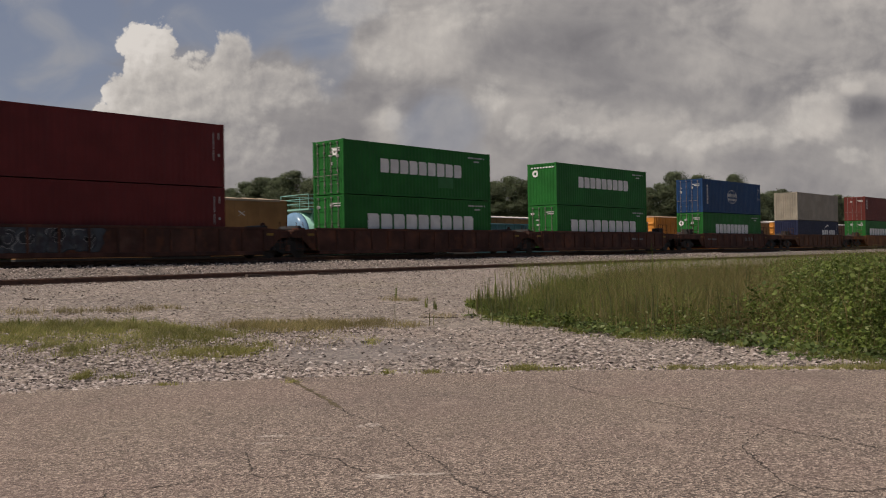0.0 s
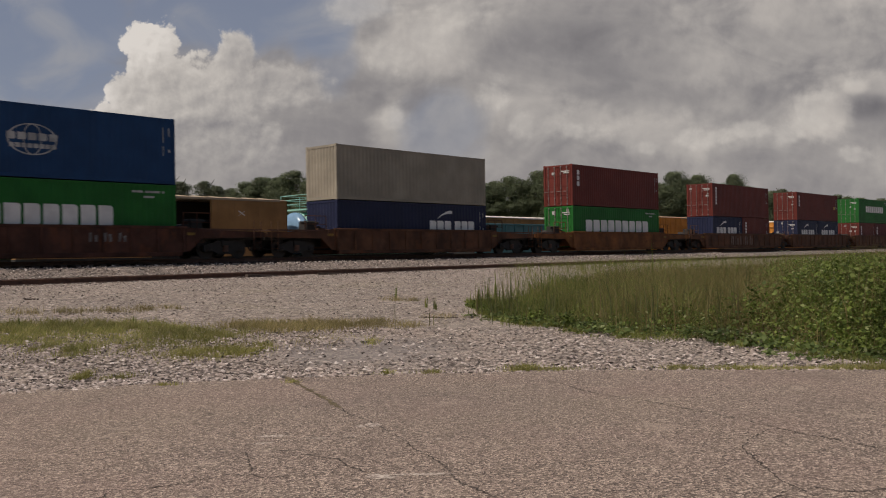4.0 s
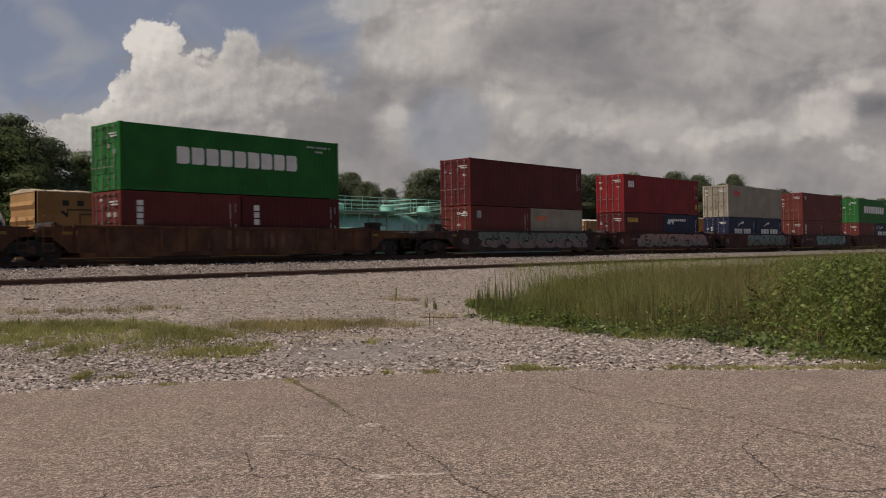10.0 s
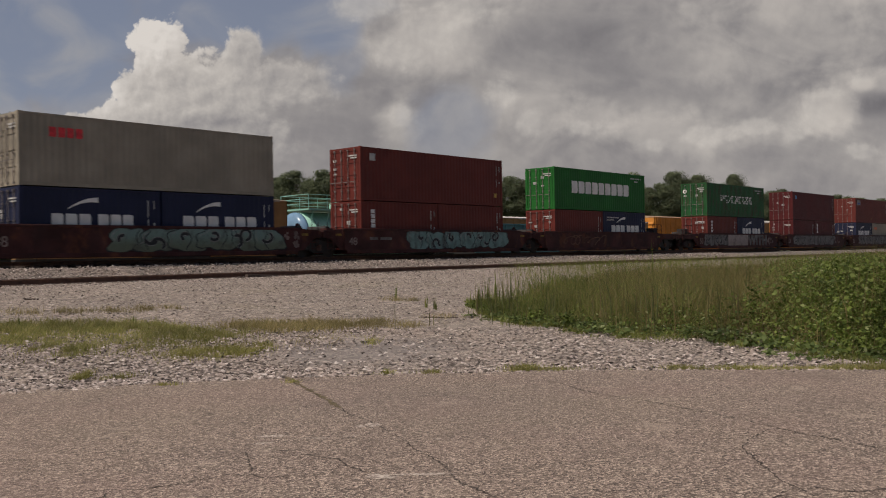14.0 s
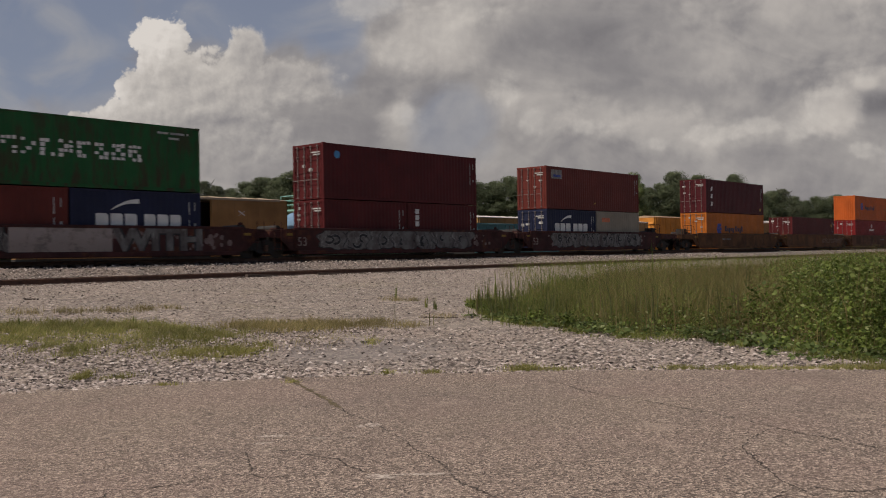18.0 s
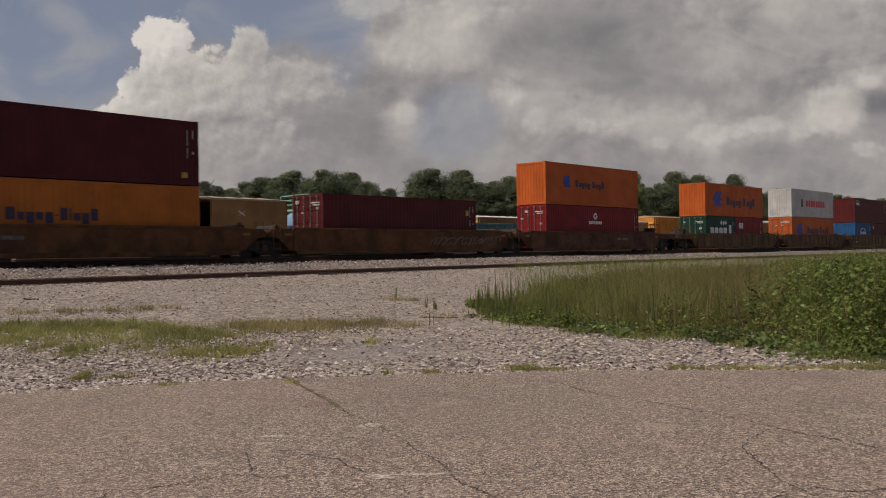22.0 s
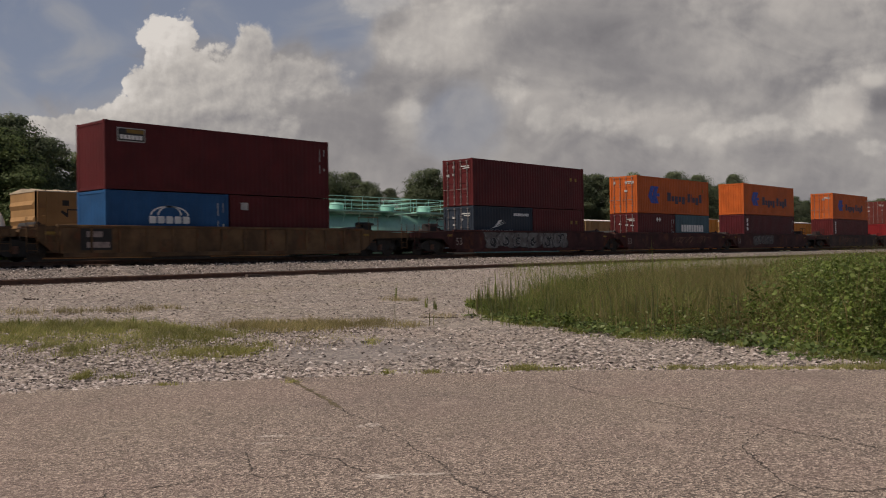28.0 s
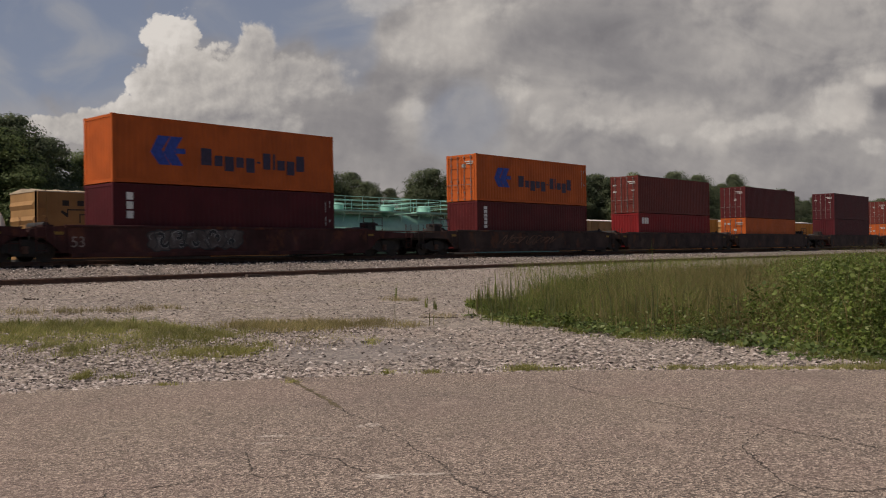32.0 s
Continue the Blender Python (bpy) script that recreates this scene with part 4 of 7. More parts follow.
def graffiti(car, a0, a1, z0, z1, fill, seed, letters, line=None, label="spray-painted graffiti"):
    """Rounded overlapping sprayed bodies with dark outlines, hooked openings and thin arcs; a in metres from the container's end."""
    rnd = random.Random(seed)
    step_ = (a1 - a0) / letters
    mid, half = 0.5 * (z0 + z1), 0.5 * (z1 - z0)

    def at(u, v, grow=0.0):
        return cx + u * (rx + grow), min(1.32, max(0.33, cz + v * (rz + grow)))

    for k in range(letters):
        cx, cz = a0 - 6.096 + (k + 0.5) * step_, mid + rnd.uniform(-0.05, 0.05)
        rx, rz = step_ * rnd.uniform(0.50, 0.68), half * rnd.uniform(0.88, 1.08)
        p1, p2, q1, q2, lean = rnd.uniform(0, 6.28), rnd.uniform(0, 6.28), rnd.uniform(0.06, 0.16), rnd.uniform(0.05, 0.12), rnd.uniform(-0.22, 0.30)
        ring = []
        for j in range(32):
            t = 2 * math.pi * j / 32
            ca, sa = math.cos(t), math.sin(t)
            r = (1 + q1 * math.sin(3 * t + p1) + q2 * math.sin(7 * t + p2)) / (abs(ca) ** 5 + abs(sa) ** 5) ** 0.2
            ring.append((ca * r + lean * sa * r, sa * min(r, 1.25)))
        d = 0.003 * (k % 4)
        body = part("graffiti", Shape().slab([at(u, v) for u, v in ring], WALL - 0.0056 - d, WALL).mesh("graffiti", fill), car, None, label)
        part("outline", Shape().slab([at(u, v, 0.050) for u, v in ring], WALL - 0.0035 - d, WALL).mesh("outline", DARK_SPRAY), body, None, "dark sprayed outline")
        # hooked openings: a dark bent stroke with a pale edge
        for _ in range(rnd.choice((1, 2, 2))):
            u0, v0, g, tilt, sweep = rnd.uniform(-0.45, 0.45), rnd.uniform(-0.45, 0.45), rnd.uniform(0.25, 0.5), rnd.uniform(0, 6.28), rnd.uniform(2.4, 5.2)
            hook = [at(u0 + 0.7 * g * math.cos(tilt + sweep * q / 12), v0 + g * math.sin(tilt + sweep * q / 12)) for q in range(13)]
            part("stroke", ribbon(hook, 0.092, 0.0068 + d).mesh("stroke", line if line and line is not DARK_SPRAY else PALE_SPRAY), body, None, "pale edge of a sprayed stroke")
            part("stroke", ribbon(hook, 0.068, 0.0074 + d).mesh("stroke", DARK_SPRAY), body, None, "dark hooked sprayed stroke")
        j0 = rnd.randrange(8, 16)
        part("stroke", ribbon([at(0.86 * u, 0.86 * v) for u, v in ring[j0:j0 + 7]], 0.016, 0.0078 + d).mesh("stroke", PALE_SPRAY), body, None, "thin pale sprayed highlight")
        u = rnd.uniform(-0.7, 0.7)
        arc = [at(u + 0.15 * math.sin(0.8 * j + p1) + 0.4 * lean * j / 4, -0.95 + 0.26 * j) for j in range(8)]
        part("stroke", ribbon(arc, 0.024, 0.0080 + d).mesh("stroke", DARK_SPRAY), body, None, "curved dark sprayed stroke")


def ghost(car, a0, a1, z0, z1, letters, seed, mat):
    """Faint worn writing on a car's wall, as two plain leaning bars for each letter."""
    rnd = random.Random(seed)
    w = (a1 - a0) / letters
    for k in range(letters):
        x = a0 - 6.096 + k * w
        for u, tall in ((0.06, 1.0), (0.46, rnd.uniform(0.7, 1.0))):
            b, s = 0.20 * w, rnd.uniform(-0.08, 0.08) * w
            ring = [(x + u * w, z0), (x + u * w + b, z0 + 0.03), (x + u * w + b + s, z0 + tall * (z1 - z0)), (x + u * w + s, z0 + tall * (z1 - z0) - 0.03)]
            part("graffiti", Shape().slab(ring, WALL - 0.005, WALL).mesh("graffiti", mat), car, None, "faint worn painted bar")


def number(car, text, a, z, size):
    cu = bpy.data.curves.new("number_mark", "FONT")
    cu.body, cu.size, cu.extrude = text, size, 0.002
    tmp = new("number_mark", cu)
    dg = bpy.context.evaluated_depsgraph_get()
    me = bpy.data.meshes.new_from_object(tmp.evaluated_get(dg))
    bpy.data.objects.remove(tmp)
    me.materials.clear()
    me.materials.append(WORN_NUMBER)
    part("number_mark", me, car, pose(a - 6.096, WALL - 0.006, z, 90, 0, 0), "worn pale number")


def car_marks(car, a, z, seed, mat=None):
    s, rnd = Shape(), random.Random(seed)
    x = a - 6.096
    for w in (0.58, 0.85):
        part("car_mark", Shape().box(x, x + w, WALL - 0.005, WALL, z, z + 0.15).mesh("car_mark", mat or GREY_SPRAY), car, None, "worn pale reporting mark")
        x += w + 0.2


# ======== the train, from the first unit to the last ========
# place of the upper box's end at 0 s, well length, car colour, ribs, upper box (colour, front end first), lower boxes (colour, front end first)
TRAIN = [
    (12.48, 53, "rust", 1, ("russet", 0), [("russet", 0)]),
    (32.01, 53, "rust", 1, ("green", 0), [("green", 0)]),
    (51.38, 53, "rust", 1, ("green", 1), [("green", 0)]),
    (73.20, 40, "rust", 1, ("blue", 0), [("green", 0)]),
    (94.81, 40, "brown", 1, ("grey", 1), [("navy40", 1)]),
    (116.59, 40, "orange", 0, ("brown", 0), [("green", 0)]),
    (138.41, 53, "brown", 1, ("brown", 0), [("navy", 1), ("brown", 0)]),
    (157.91, 53, "brown", 1, ("brown", 0), [("navy", 0), ("navy", 0)]),
    (177.47, 53, "brown", 1, ("green", 0), [("brown", 0), ("maroon", 0)]),
    (200.26, 48, "sooty", 0, ("maroon", 0), [("brown", 0), ("grey", 0)]),
    (218.18, 48, "maroon", 0, ("red", 0), [("maroon", 0), ("navy", 0)]),
    (236.26, 48, "maroon", 0, ("grey", 0), [("navy", 0), ("navy", 0)]),
    (254.20, 48, "maroon", 0, ("brown", 0), [("brown", 0), ("brown", 0)]),
    (272.10, 48, "maroon", 0, ("green", 0), [("brown", 0), ("navy", 0)]),
    (295.02, 53, "maroon", 0, ("oldgreen", 0), [("brown", 0), ("navy", 0)]),
    (314.50, 53, "maroon", 0, ("maroon", 0), [("maroon", 0), ("maroon", 0)]),
    (334.04, 53, "maroon", 0, ("brown", 0), [("navy", 0), ("grey", 0)]),
    (357.73, 53, "amber", 0, ("dusk", 0), [("amber", 0)]),
    (377.18, 53, "amber", 0, None, [("maroon", 0)]),
    (396.72, 53, "brown", 0, ("orange", 1), [("red", 0)]),
    (420.31, 53, "tan", 1, ("orange", 1), [("bottle", 0), ("red", 0)]),
    (439.82, 53, "tan", 1, ("white", 1), [("orange", 0)]),
    (459.33, 53, "tan", 1, ("maroon", 1), [("brightblue", 1), ("maroon", 0)]),
    (483.04, 53, "maroon", 0, ("maroon", 0), [("slate", 0), ("maroon", 0)]),
    (502.69, 53, "maroon", 0, ("orange", 0), [("maroon", 0), ("steelblue", 0)]),
    (522.13, 53, "maroon", 0, ("orange", 1), [("dusk", 1)]),
    (545.86, 53, "sooty", 0, ("orange", 0), [("maroon", 1)]),
    (565.32, 53, "sooty", 0, ("brown", 0), [("red40", 1)]),
    (584.92, 53, "sooty", 0, ("maroon", 0), [("orange40", 0)]),
    (608.81, 53, "sooty", 0, ("dusk", 0), [("dusk", 1)]),
    (628.30, 53, "sooty", 0, ("brown", 0), [("orange40", 0)]),
]
WELL = {53: 16.3, 48: 15.0, 40: 12.75}
FLOOR = RAIL + 0.36
NUDGE = {3: 0.30, 4: 0.35, 12: -0.30, 17: -0.20, 19: -0.12, 20: -0.14, 21: -0.2, 23: -0.25, 24: -0.55}   # lettering shifts along a unit
UNITS = []
for i, (x, size, tone, ribbed, upper, lower) in enumerate(TRAIN):
    mid = x + L40 / 2
    gap_l = x - TRAIN[i - 1][0] if i else 19.5
    gap_r = TRAIN[i + 1][0] - x if i + 1 < len(TRAIN) else 23.5
    places = []
    if gap_l > 20.6:
        places.append(-gap_l / 2 + 2.1)
    elif i == 0:
        places.append(-gap_l / 2)
    places.append(gap_r / 2 - 2.1 if gap_r > 20.6 else gap_r / 2)
    word = CAR_PAINT[tone][1]
    sprayed = " with faded graffiti" if i in (6, 8, 9, 10, 11, 12, 14, 15, 16, 18, 23, 25) else ""
    car = well_car(mid, tone, WELL[size], gap_l / 2, gap_r / 2, places, ribbed, "%s steel intermodal well car%s" % (word, sprayed))
    unit = {"car": car, "low": []}
    z = FLOOR
    if len(lower) == 1:
        colour, front = lower[0]
        tall = STD if colour.endswith("40") else HC
        colour = colour.replace("40", "")
        unit["low"].append(container(colour, L40, tall, mid, z, front, "%s corrugated steel container in a well car" % WORDS[colour]))
        z += tall
    else:
        for k, (colour, front) in enumerate(lower):
            unit["low"].append(container(colour, L20, STD, x + 3.03 + 6.134 * k, z, front, "%s short steel container in a well car" % WORDS[colour]))
        z += STD
    if upper:
        unit["top"] = container(upper[0], L40, HC, mid, z + 0.012, upper[1], "%s corrugated steel container stacked on another" % WORDS[upper[0]])
    for box in unit["low"] + ([unit["top"]] if upper else []):
        box["half"] = box["length"] / 2 - NUDGE.get(i, 0.0)
    UNITS.append(unit)

# ======== markings on the train; words of makers and lines are drawn as plain blocks ========
WHITE_WORD = "white lettering drawn as plain blocks"


def top(i):
    box = UNITS[i]["top"]
    return box, box.location.z - RAIL


def low(i, k=0):
    box = UNITS[i]["low"][k]
    return box, 0.36


def word(place, a0, a1, z0, z1, n, mat=WHITE_FILM, label=WHITE_WORD, **more):
    box, base = place
    shift = 6.134 if box["length"] < 7 and a0 > 6.1 else 0.0
    return blocks(box, a0 - shift, a1 - shift, z0 - base, z1 - base, n, mat, label, **more)


def bow(place, a0, a1, z0, z1):
    box, base = place
    shift = 6.134 if box["length"] < 7 and a0 > 6.1 else 0.0
    swoosh(box, a0 - shift, a1 - shift, z0 - base, z1 - base)


def sticker(place, a0, a1, z0, z1, mat, label, **more):
    box, base = place
    shift = 6.134 if box["length"] < 7 and a0 > 6.1 else 0.0
    patch(box, a0 - shift, a1 - shift, z0 - base, z1 - base, mat, label, **more)


def end_disc(place, y, z, r):
    """A white ring on the end that faces -x."""
    box, base = place
    turn = TURN if box["flip"] else None
    x = -box["length"] / 2 - 0.004
    n, s = 20, Shape()
    for k in range(n):
        a, b = 2 * math.pi * k / n, 2 * math.pi * (k + 1) / n
        ring = [(y + q * r * math.cos(t), z + q * r * math.sin(t)) for q, t in ((1, a), (1, b), (0.45, b), (0.45, a))]
        s.prism(ring, x, x + 0.03)
    part("logo", s.mesh("logo", WHITE_FILM), box, turn, "white round emblem")


def end_row(place, y0, y1, z, n, t=0.07, mat=None):
    box, base = place
    turn = TURN if box["flip"] else None
    x = -box["length"] / 2 - 0.004
    for k in range(n):
        y = y0 + (y1 - y0) * k / n
        part("lettering", Shape().box(x, x + 0.05, y, y + (y1 - y0) / n * 0.6, z, z + t).mesh("lettering", mat or WHITE_FILM), box, turn, "small white block of lettering")


def tall_word(place, mat=WHITE_FILM):
    """The wide word on the green boxes."""
    word(place, 2.70, 9.55, place[1] + 1.24, place[1] + 2.03, 9, mat, gap=0.07)


def low_word(i):
    word(low(i), 1.68, 10.6, 1.36, 2.28, 9, gap=0.07)


for i in (1, 2):
    tall_word(top(i))
    low_word(i)
word(low(3), 2.18, 9.03, 1.38, 2.27, 9, gap=0.07)
word(low(5), 1.60, 10.57, 1.38, 2.30, 9, gap=0.07)
tall_word(top(8))
word(top(13), 2.1, 9.9, 4.10, 4.98, 9, gap=0.07)
rnd = random.Random(14)
for k in range(9):
    for u in range(3):
        for v in range(4):
            if rnd.random() < 0.36 or (u == 1 and v in (1, 2) and rnd.random() < 0.5):
                continue
            a, z = 2.71 + 0.748 * k + 0.21 * u, 4.16 - top(14)[1] + 0.18 * v
            patch(top(14)[0], a + rnd.uniform(0, 0.04), a + rnd.uniform(0.16, 0.21), z + rnd.uniform(0, 0.04), z + rnd.uniform(0.13, 0.18), WHITE_FILM, "peeling scrap of white lettering", "lettering")
patch(top(1)[0], 7.35, 8.7, 0.62, 1.22, paint("faded_green_patch", 0.04, 0.15, 0.05, 0.2, 0.6), "paler green repair patch", "repair_patch")
end_disc(top(1), -0.55, 2.25, 0.2)
end_disc(top(2), -0.55 * -1, 2.20, 0.24)
end_row(top(2), -1.0, 1.0, 2.55, 8, 0.09)
end_disc(low(3), 0.8, 2.0, 0.22)
end_disc(top(14), 0.85, 2.2, 0.18)
# small code rows on the green boxes
for place, n in ((top(1), 11), (low(1), 9), (top(2), 8), (low(2), 8), (low(3), 9), (low(5), 8), (top(8), 9), (top(13), 10), (top(14), 9)):
    box, base = place
    h = box["length"] / 2
    for a, b, z in ((2.1, 0.52, 0.30), (1.48, 0.70, 0.30), (0.66, 0.10, 0.30), (1.55, 0.5, 0.52)):
        film(box, "code_mark", Shape().box(h - a, h - a + b, SKIN - 0.005, SKIN, HC - z - 0.09, HC - z), GREY_FILM, "thin pale code mark")

# blue box with a ringed globe
box, base = top(3)
for k, (r, q) in enumerate(((1.0, 0.93), (0.62, 0.57))):
    s = Shape()
    for j in range(28):
        a, b = 2 * math.pi * j / 28, 2 * math.pi * (j + 1) / 28
        s.slab([(5.92 - 6.096 + 0.98 * r * math.cos(a) * (1 if k == 0 else 0.6), 1.50 + 0.62 * (r if k == 0 else 1.0) * math.sin(a)), (5.92 - 6.096 + 0.98 * r * math.cos(b) * (1 if k == 0 else 0.6), 1.50 + 0.62 * (r if k == 0 else 1.0) * math.sin(b)),
                (5.92 - 6.096 + 0.98 * q * math.cos(b) * (1 if k == 0 else 0.6), 1.50 + 0.62 * (q / r if k else q) * math.sin(b)), (5.92 - 6.096 + 0.98 * q * math.cos(a) * (1 if k == 0 else 0.6), 1.50 + 0.62 * (q / r if k else q) * math.sin(a))], SKIN - 0.006, SKIN)
    film(box, "logo", s, GREY_FILM, "pale ringed globe")
word(top(3), 4.62, 6.68, 4.72, 5.02, 5, GREY_FILM, lift=0.004)
word(top(3), 4.72, 6.60, 4.42, 4.60, 8, GREY_FILM, lift=0.004)
word(top(3), 0.55, 0.80, 3.95, 5.65, 6, GREY_FILM, upright=True)

# navy boxes with a bow and two words
for place, a0, a1, z0, z1 in ((low(4), 6.71, 10.76, 1.35, 1.97), (low(6), 0.73, 4.90, 1.38, 2.0), (low(7), 1.21, 4.9, 1.38, 1.95), (low(7, 1), 7.05, 11.17, 1.38, 1.97),
                              (low(11), 1.25, 4.85, 1.38, 1.90), (low(11, 1), 7.17, 11.22, 1.38, 1.92), (low(13, 1), 7.24, 11.27, 1.38, 1.95), (low(14, 1), 7.20, 11.26, 1.40, 1.95), (low(16), 0.94, 5.02, 1.40, 2.0)):
    n = (a1 - a0) * 0.48
    word(place, a0, a0 + n, z0, z1, 3, gap=0.07)
    word(place, a0 + (a1 - a0) * 0.54, a1, z0, z1, 3, gap=0.07)
    bow(place, a0 + 0.7, a0 + 1.98, 2.12, 2.58)
word(low(13, 1), 6.63, 8.3, 2.46, 2.56, 9, GREY_FILM)
word(low(13, 1), 6.63, 7.6, 2.28, 2.38, 5, GREY_FILM)

# upright words near a box's end
for place, z0, z1, n, a in ((top(5), 4.57, 5.77, 3, 0.60), (top(6), 3.95, 5.51, 6, 0.60), (low(6, 1), 1.45, 2.51, 4, 6.76), (top(7), 4.28, 5.49, 3, 0.58), (low(8), 1.45, 2.55, 4, 0.75),
                            (low(8, 1), 1.5, 2.50, 3, 6.82), (low(12), 1.47, 2.49, 4, 1.03), (low(14), 1.5, 2.55, 4, 0.75), (low(15, 1), 1.55, 2.60, 3, 6.76), (low(25), 1.68, 2.87, 3, 0.62), (low(26), 1.55, 2.94, 6, 0.68)):
    word(place, a, a + 0.30, z0, z1, n, upright=True, gap=0.2)
box, base = top(17)
s = Shape()
for k in range(3):
    z = 2.25 - 0.66 * k
    s.slab([(0.91 - 6.096, z - 0.36), (1.22 - 6.096, z - 0.36), (1.32 - 6.096, z), (1.01 - 6.096, z)], SKIN - 0.006, SKIN)
film(box, "lettering", s, WHITE_FILM, "slanted white blocks of lettering")

# short words and emblems
word(low(9, 1), 6.72, 7.91, 2.11, 2.47, 4, ORANGE_FILM, "orange-red blocks of lettering")
sticker(low(9), 0.60, 1.00, 2.19, 2.65, GREY_FILM, "pale square emblem", name="logo")
word(top(10), 0.69, 1.59, 4.85, 5.36, 3)
word(low(10), 0.51, 2.09, 2.21, 2.56, 5, YELLOW_FILM, "yellow blocks of lettering")
word(low(10, 1), 7.75, 9.9, 2.38, 2.58, 6, WHITE_FILM)
box, base = low(10, 1)
s = Shape()
s.slab([(-2.5, 1.85), (-2.1, 1.75), (-1.75, 2.0), (-1.5, 1.72), (-1.35, 2.05), (-1.6, 2.22), (-2.0, 2.14), (-2.25, 2.2)], SKIN - 0.006, SKIN)
film(box, "logo", s, WHITE_FILM, "white ragged emblem")
sticker(top(10), 11.64, 11.95, 3.44, 3.81, YELLOW_FILM, "yellow label")
word(top(11), 1.21, 2.67, 4.92, 5.33, 4, RED_FILM, "red blocks of lettering")
sticker(top(12), 1.00, 1.40, 5.13, 5.52, GREY_FILM, "small pale emblem", name="logo")
disc(top(15)[0], 0.95, 5.28 - top(15)[1], 0.20, paint("sky_blue_film", 0.10, 0.30, 0.55, 0.1, 0.6), "pale blue dot")
sticker(top(16), 0.61, 1.84, 5.02, 5.63, PALE_SPRAY, "pale grey name panel", name="name_panel")
word(top(16), 0.85, 1.75, 5.12, 5.30, 4, BLUE_FILM, "blue blocks of lettering", lift=0.004)
word(low(16, 1), 6.91, 7.98, 2.15, 2.47, 4, ORANGE_FILM, "faded orange blocks of lettering")
sticker(top(16), 5.9, 6.05, 3.42, 3.52, YELLOW_FILM, "small yellow label")
sticker(top(7), 10.89, 11.46, 4.27, 4.54, YELLOW_FILM, "yellow label")
sticker(top(12), 11.65, 11.9, 3.5, 3.75, YELLOW_FILM, "yellow label")
sticker(top(17), 11.5, 11.8, 3.6, 3.85, YELLOW_FILM, "yellow label")
sticker(low(18), 11.25, 11.5, 2.3, 2.62, YELLOW_FILM, "yellow label")

# orange boxes: blue slanted emblem and a dark word
for place, e0, e1, ez0, ez1, t0, t1, tz0, tz1, mat in (
        (low(17), 2.23, 3.19, 1.40, 2.31, 3.65, 7.53, 1.58, 2.12, NAVY_FILM), (top(19), 2.18, 3.16, 4.50, 5.30, 3.63, 7.47, 4.52, 5.05, NAVY_FILM),
        (top(20), 1.80, 3.53, 3.83, 5.11, 4.30, 10.6, 3.92, 4.72, NAVY_FILM), (low(21), 1.58, 3.25, 1.40, 2.52, 4.3, 10.8, 1.5, 2.3, NAVY_FILM),
        (top(24), 2.29, 4.07, 3.76, 5.10, 4.81, 11.1, 3.92, 4.70, NAVY_FILM), (top(25), 1.77, 3.49, 4.13, 5.39, 4.29, 10.5, 4.15, 5.0, NAVY_FILM), (top(26), 1.75, 3.43, 4.20, 5.40, 4.25, 10.5, 4.2, 5.0, NAVY_FILM)):
    box, base = place
    arrows(box, e0, e1, ez0 - base, ez1 - base)
    w = t1 - t0
    hgt = tz1 - tz0
    # a tall block, low blocks with dips, a dash, then the second word
    h = box["length"] / 2
    for k, (u0, u1, v0, v1) in enumerate(((0.0, 0.09, 0.10, 1.0), (0.115, 0.185, 0.10, 0.66), (0.205, 0.285, -0.14, 0.66), (0.305, 0.375, 0.10, 0.66), (0.395, 0.475, -0.14, 0.66),
                                          (0.495, 0.53, 0.40, 0.50), (0.555, 0.625, 0.10, 1.0), (0.65, 0.67, 0.10, 1.0), (0.69, 0.765, 0.10, 0.66), (0.785, 0.86, -0.14, 0.66), (0.88, 0.96, 0.10, 1.0))):
        x0, x1 = t0 - h + u0 * w, t0 - h + u1 * w
        z0, z1 = tz0 - base + v0 * hgt, tz0 - base + v1 * hgt
        film(box, "lettering", Shape().box(x0, x1, SKIN - 0.006, SKIN, z0, z1), mat, "dark plain block of lettering")
disc(low(19)[0], 6.21, 2.56 - 0.36, 0.24, WHITE_FILM, "white round emblem", 0.10)
word(low(19), 5.34, 7.09, 1.98, 2.21, 8)
word(low(20), 1.06, 4.49, 1.35, 1.96, 4)
diamonds(low(20)[0], 3.25, 2.38 - 0.36, 0.22, 3)
sticker(low(20), 4.81, 5.30, 1.42, 2.21, WHITE_FILM, "white data panel", name="name_panel")
word(low(20, 1), 6.95, 7.86, 1.90, 2.44, 3)
word(top(21), 4.2, 9.9, 4.34, 5.05, 8, RED_FILM, "red blocks of lettering", gap=0.2)
word(top(21), 2.86, 3.6, 4.30, 5.12, 1, NAVY_FILM, "dark upright block", gap=0.35)
sticker(top(21), 11.3, 11.7, 3.72, 4.05, YELLOW_FILM, "yellow label")
sticker(top(22), 0.58, 1.86, 5.00, 5.58, GREY_FILM, "pale rim of a name panel", name="panel_rim")
sticker(top(22), 0.62, 1.82, 5.04, 5.54, BLACK_FILM, "black name panel", name="name_panel", lift=0.003)
sticker(top(22), 1.0, 1.80, 5.36, 5.52, DULL_YELLOW, "dull yellow stripe on a panel", name="panel_stripe", lift=0.006)
word(top(22), 0.70, 1.76, 5.09, 5.28, 6, WHITE_FILM, lift=0.006)
for place, a, z in ((top(23), 10.75, 4.9), (top(23), 11.35, 4.9), (low(23, 1), 10.75, 1.95), (low(23, 1), 11.35, 1.95), (top(19), 11.45, 4.6), (top(24), 11.5, 4.9)):
    sticker(place, a, a + 0.22, z, z + 0.24, DULL_YELLOW, "small yellow warning label")
word(low(22), 1.99, 4.05, 1.55, 1.88, 5)
box, base = low(22)
s = Shape()
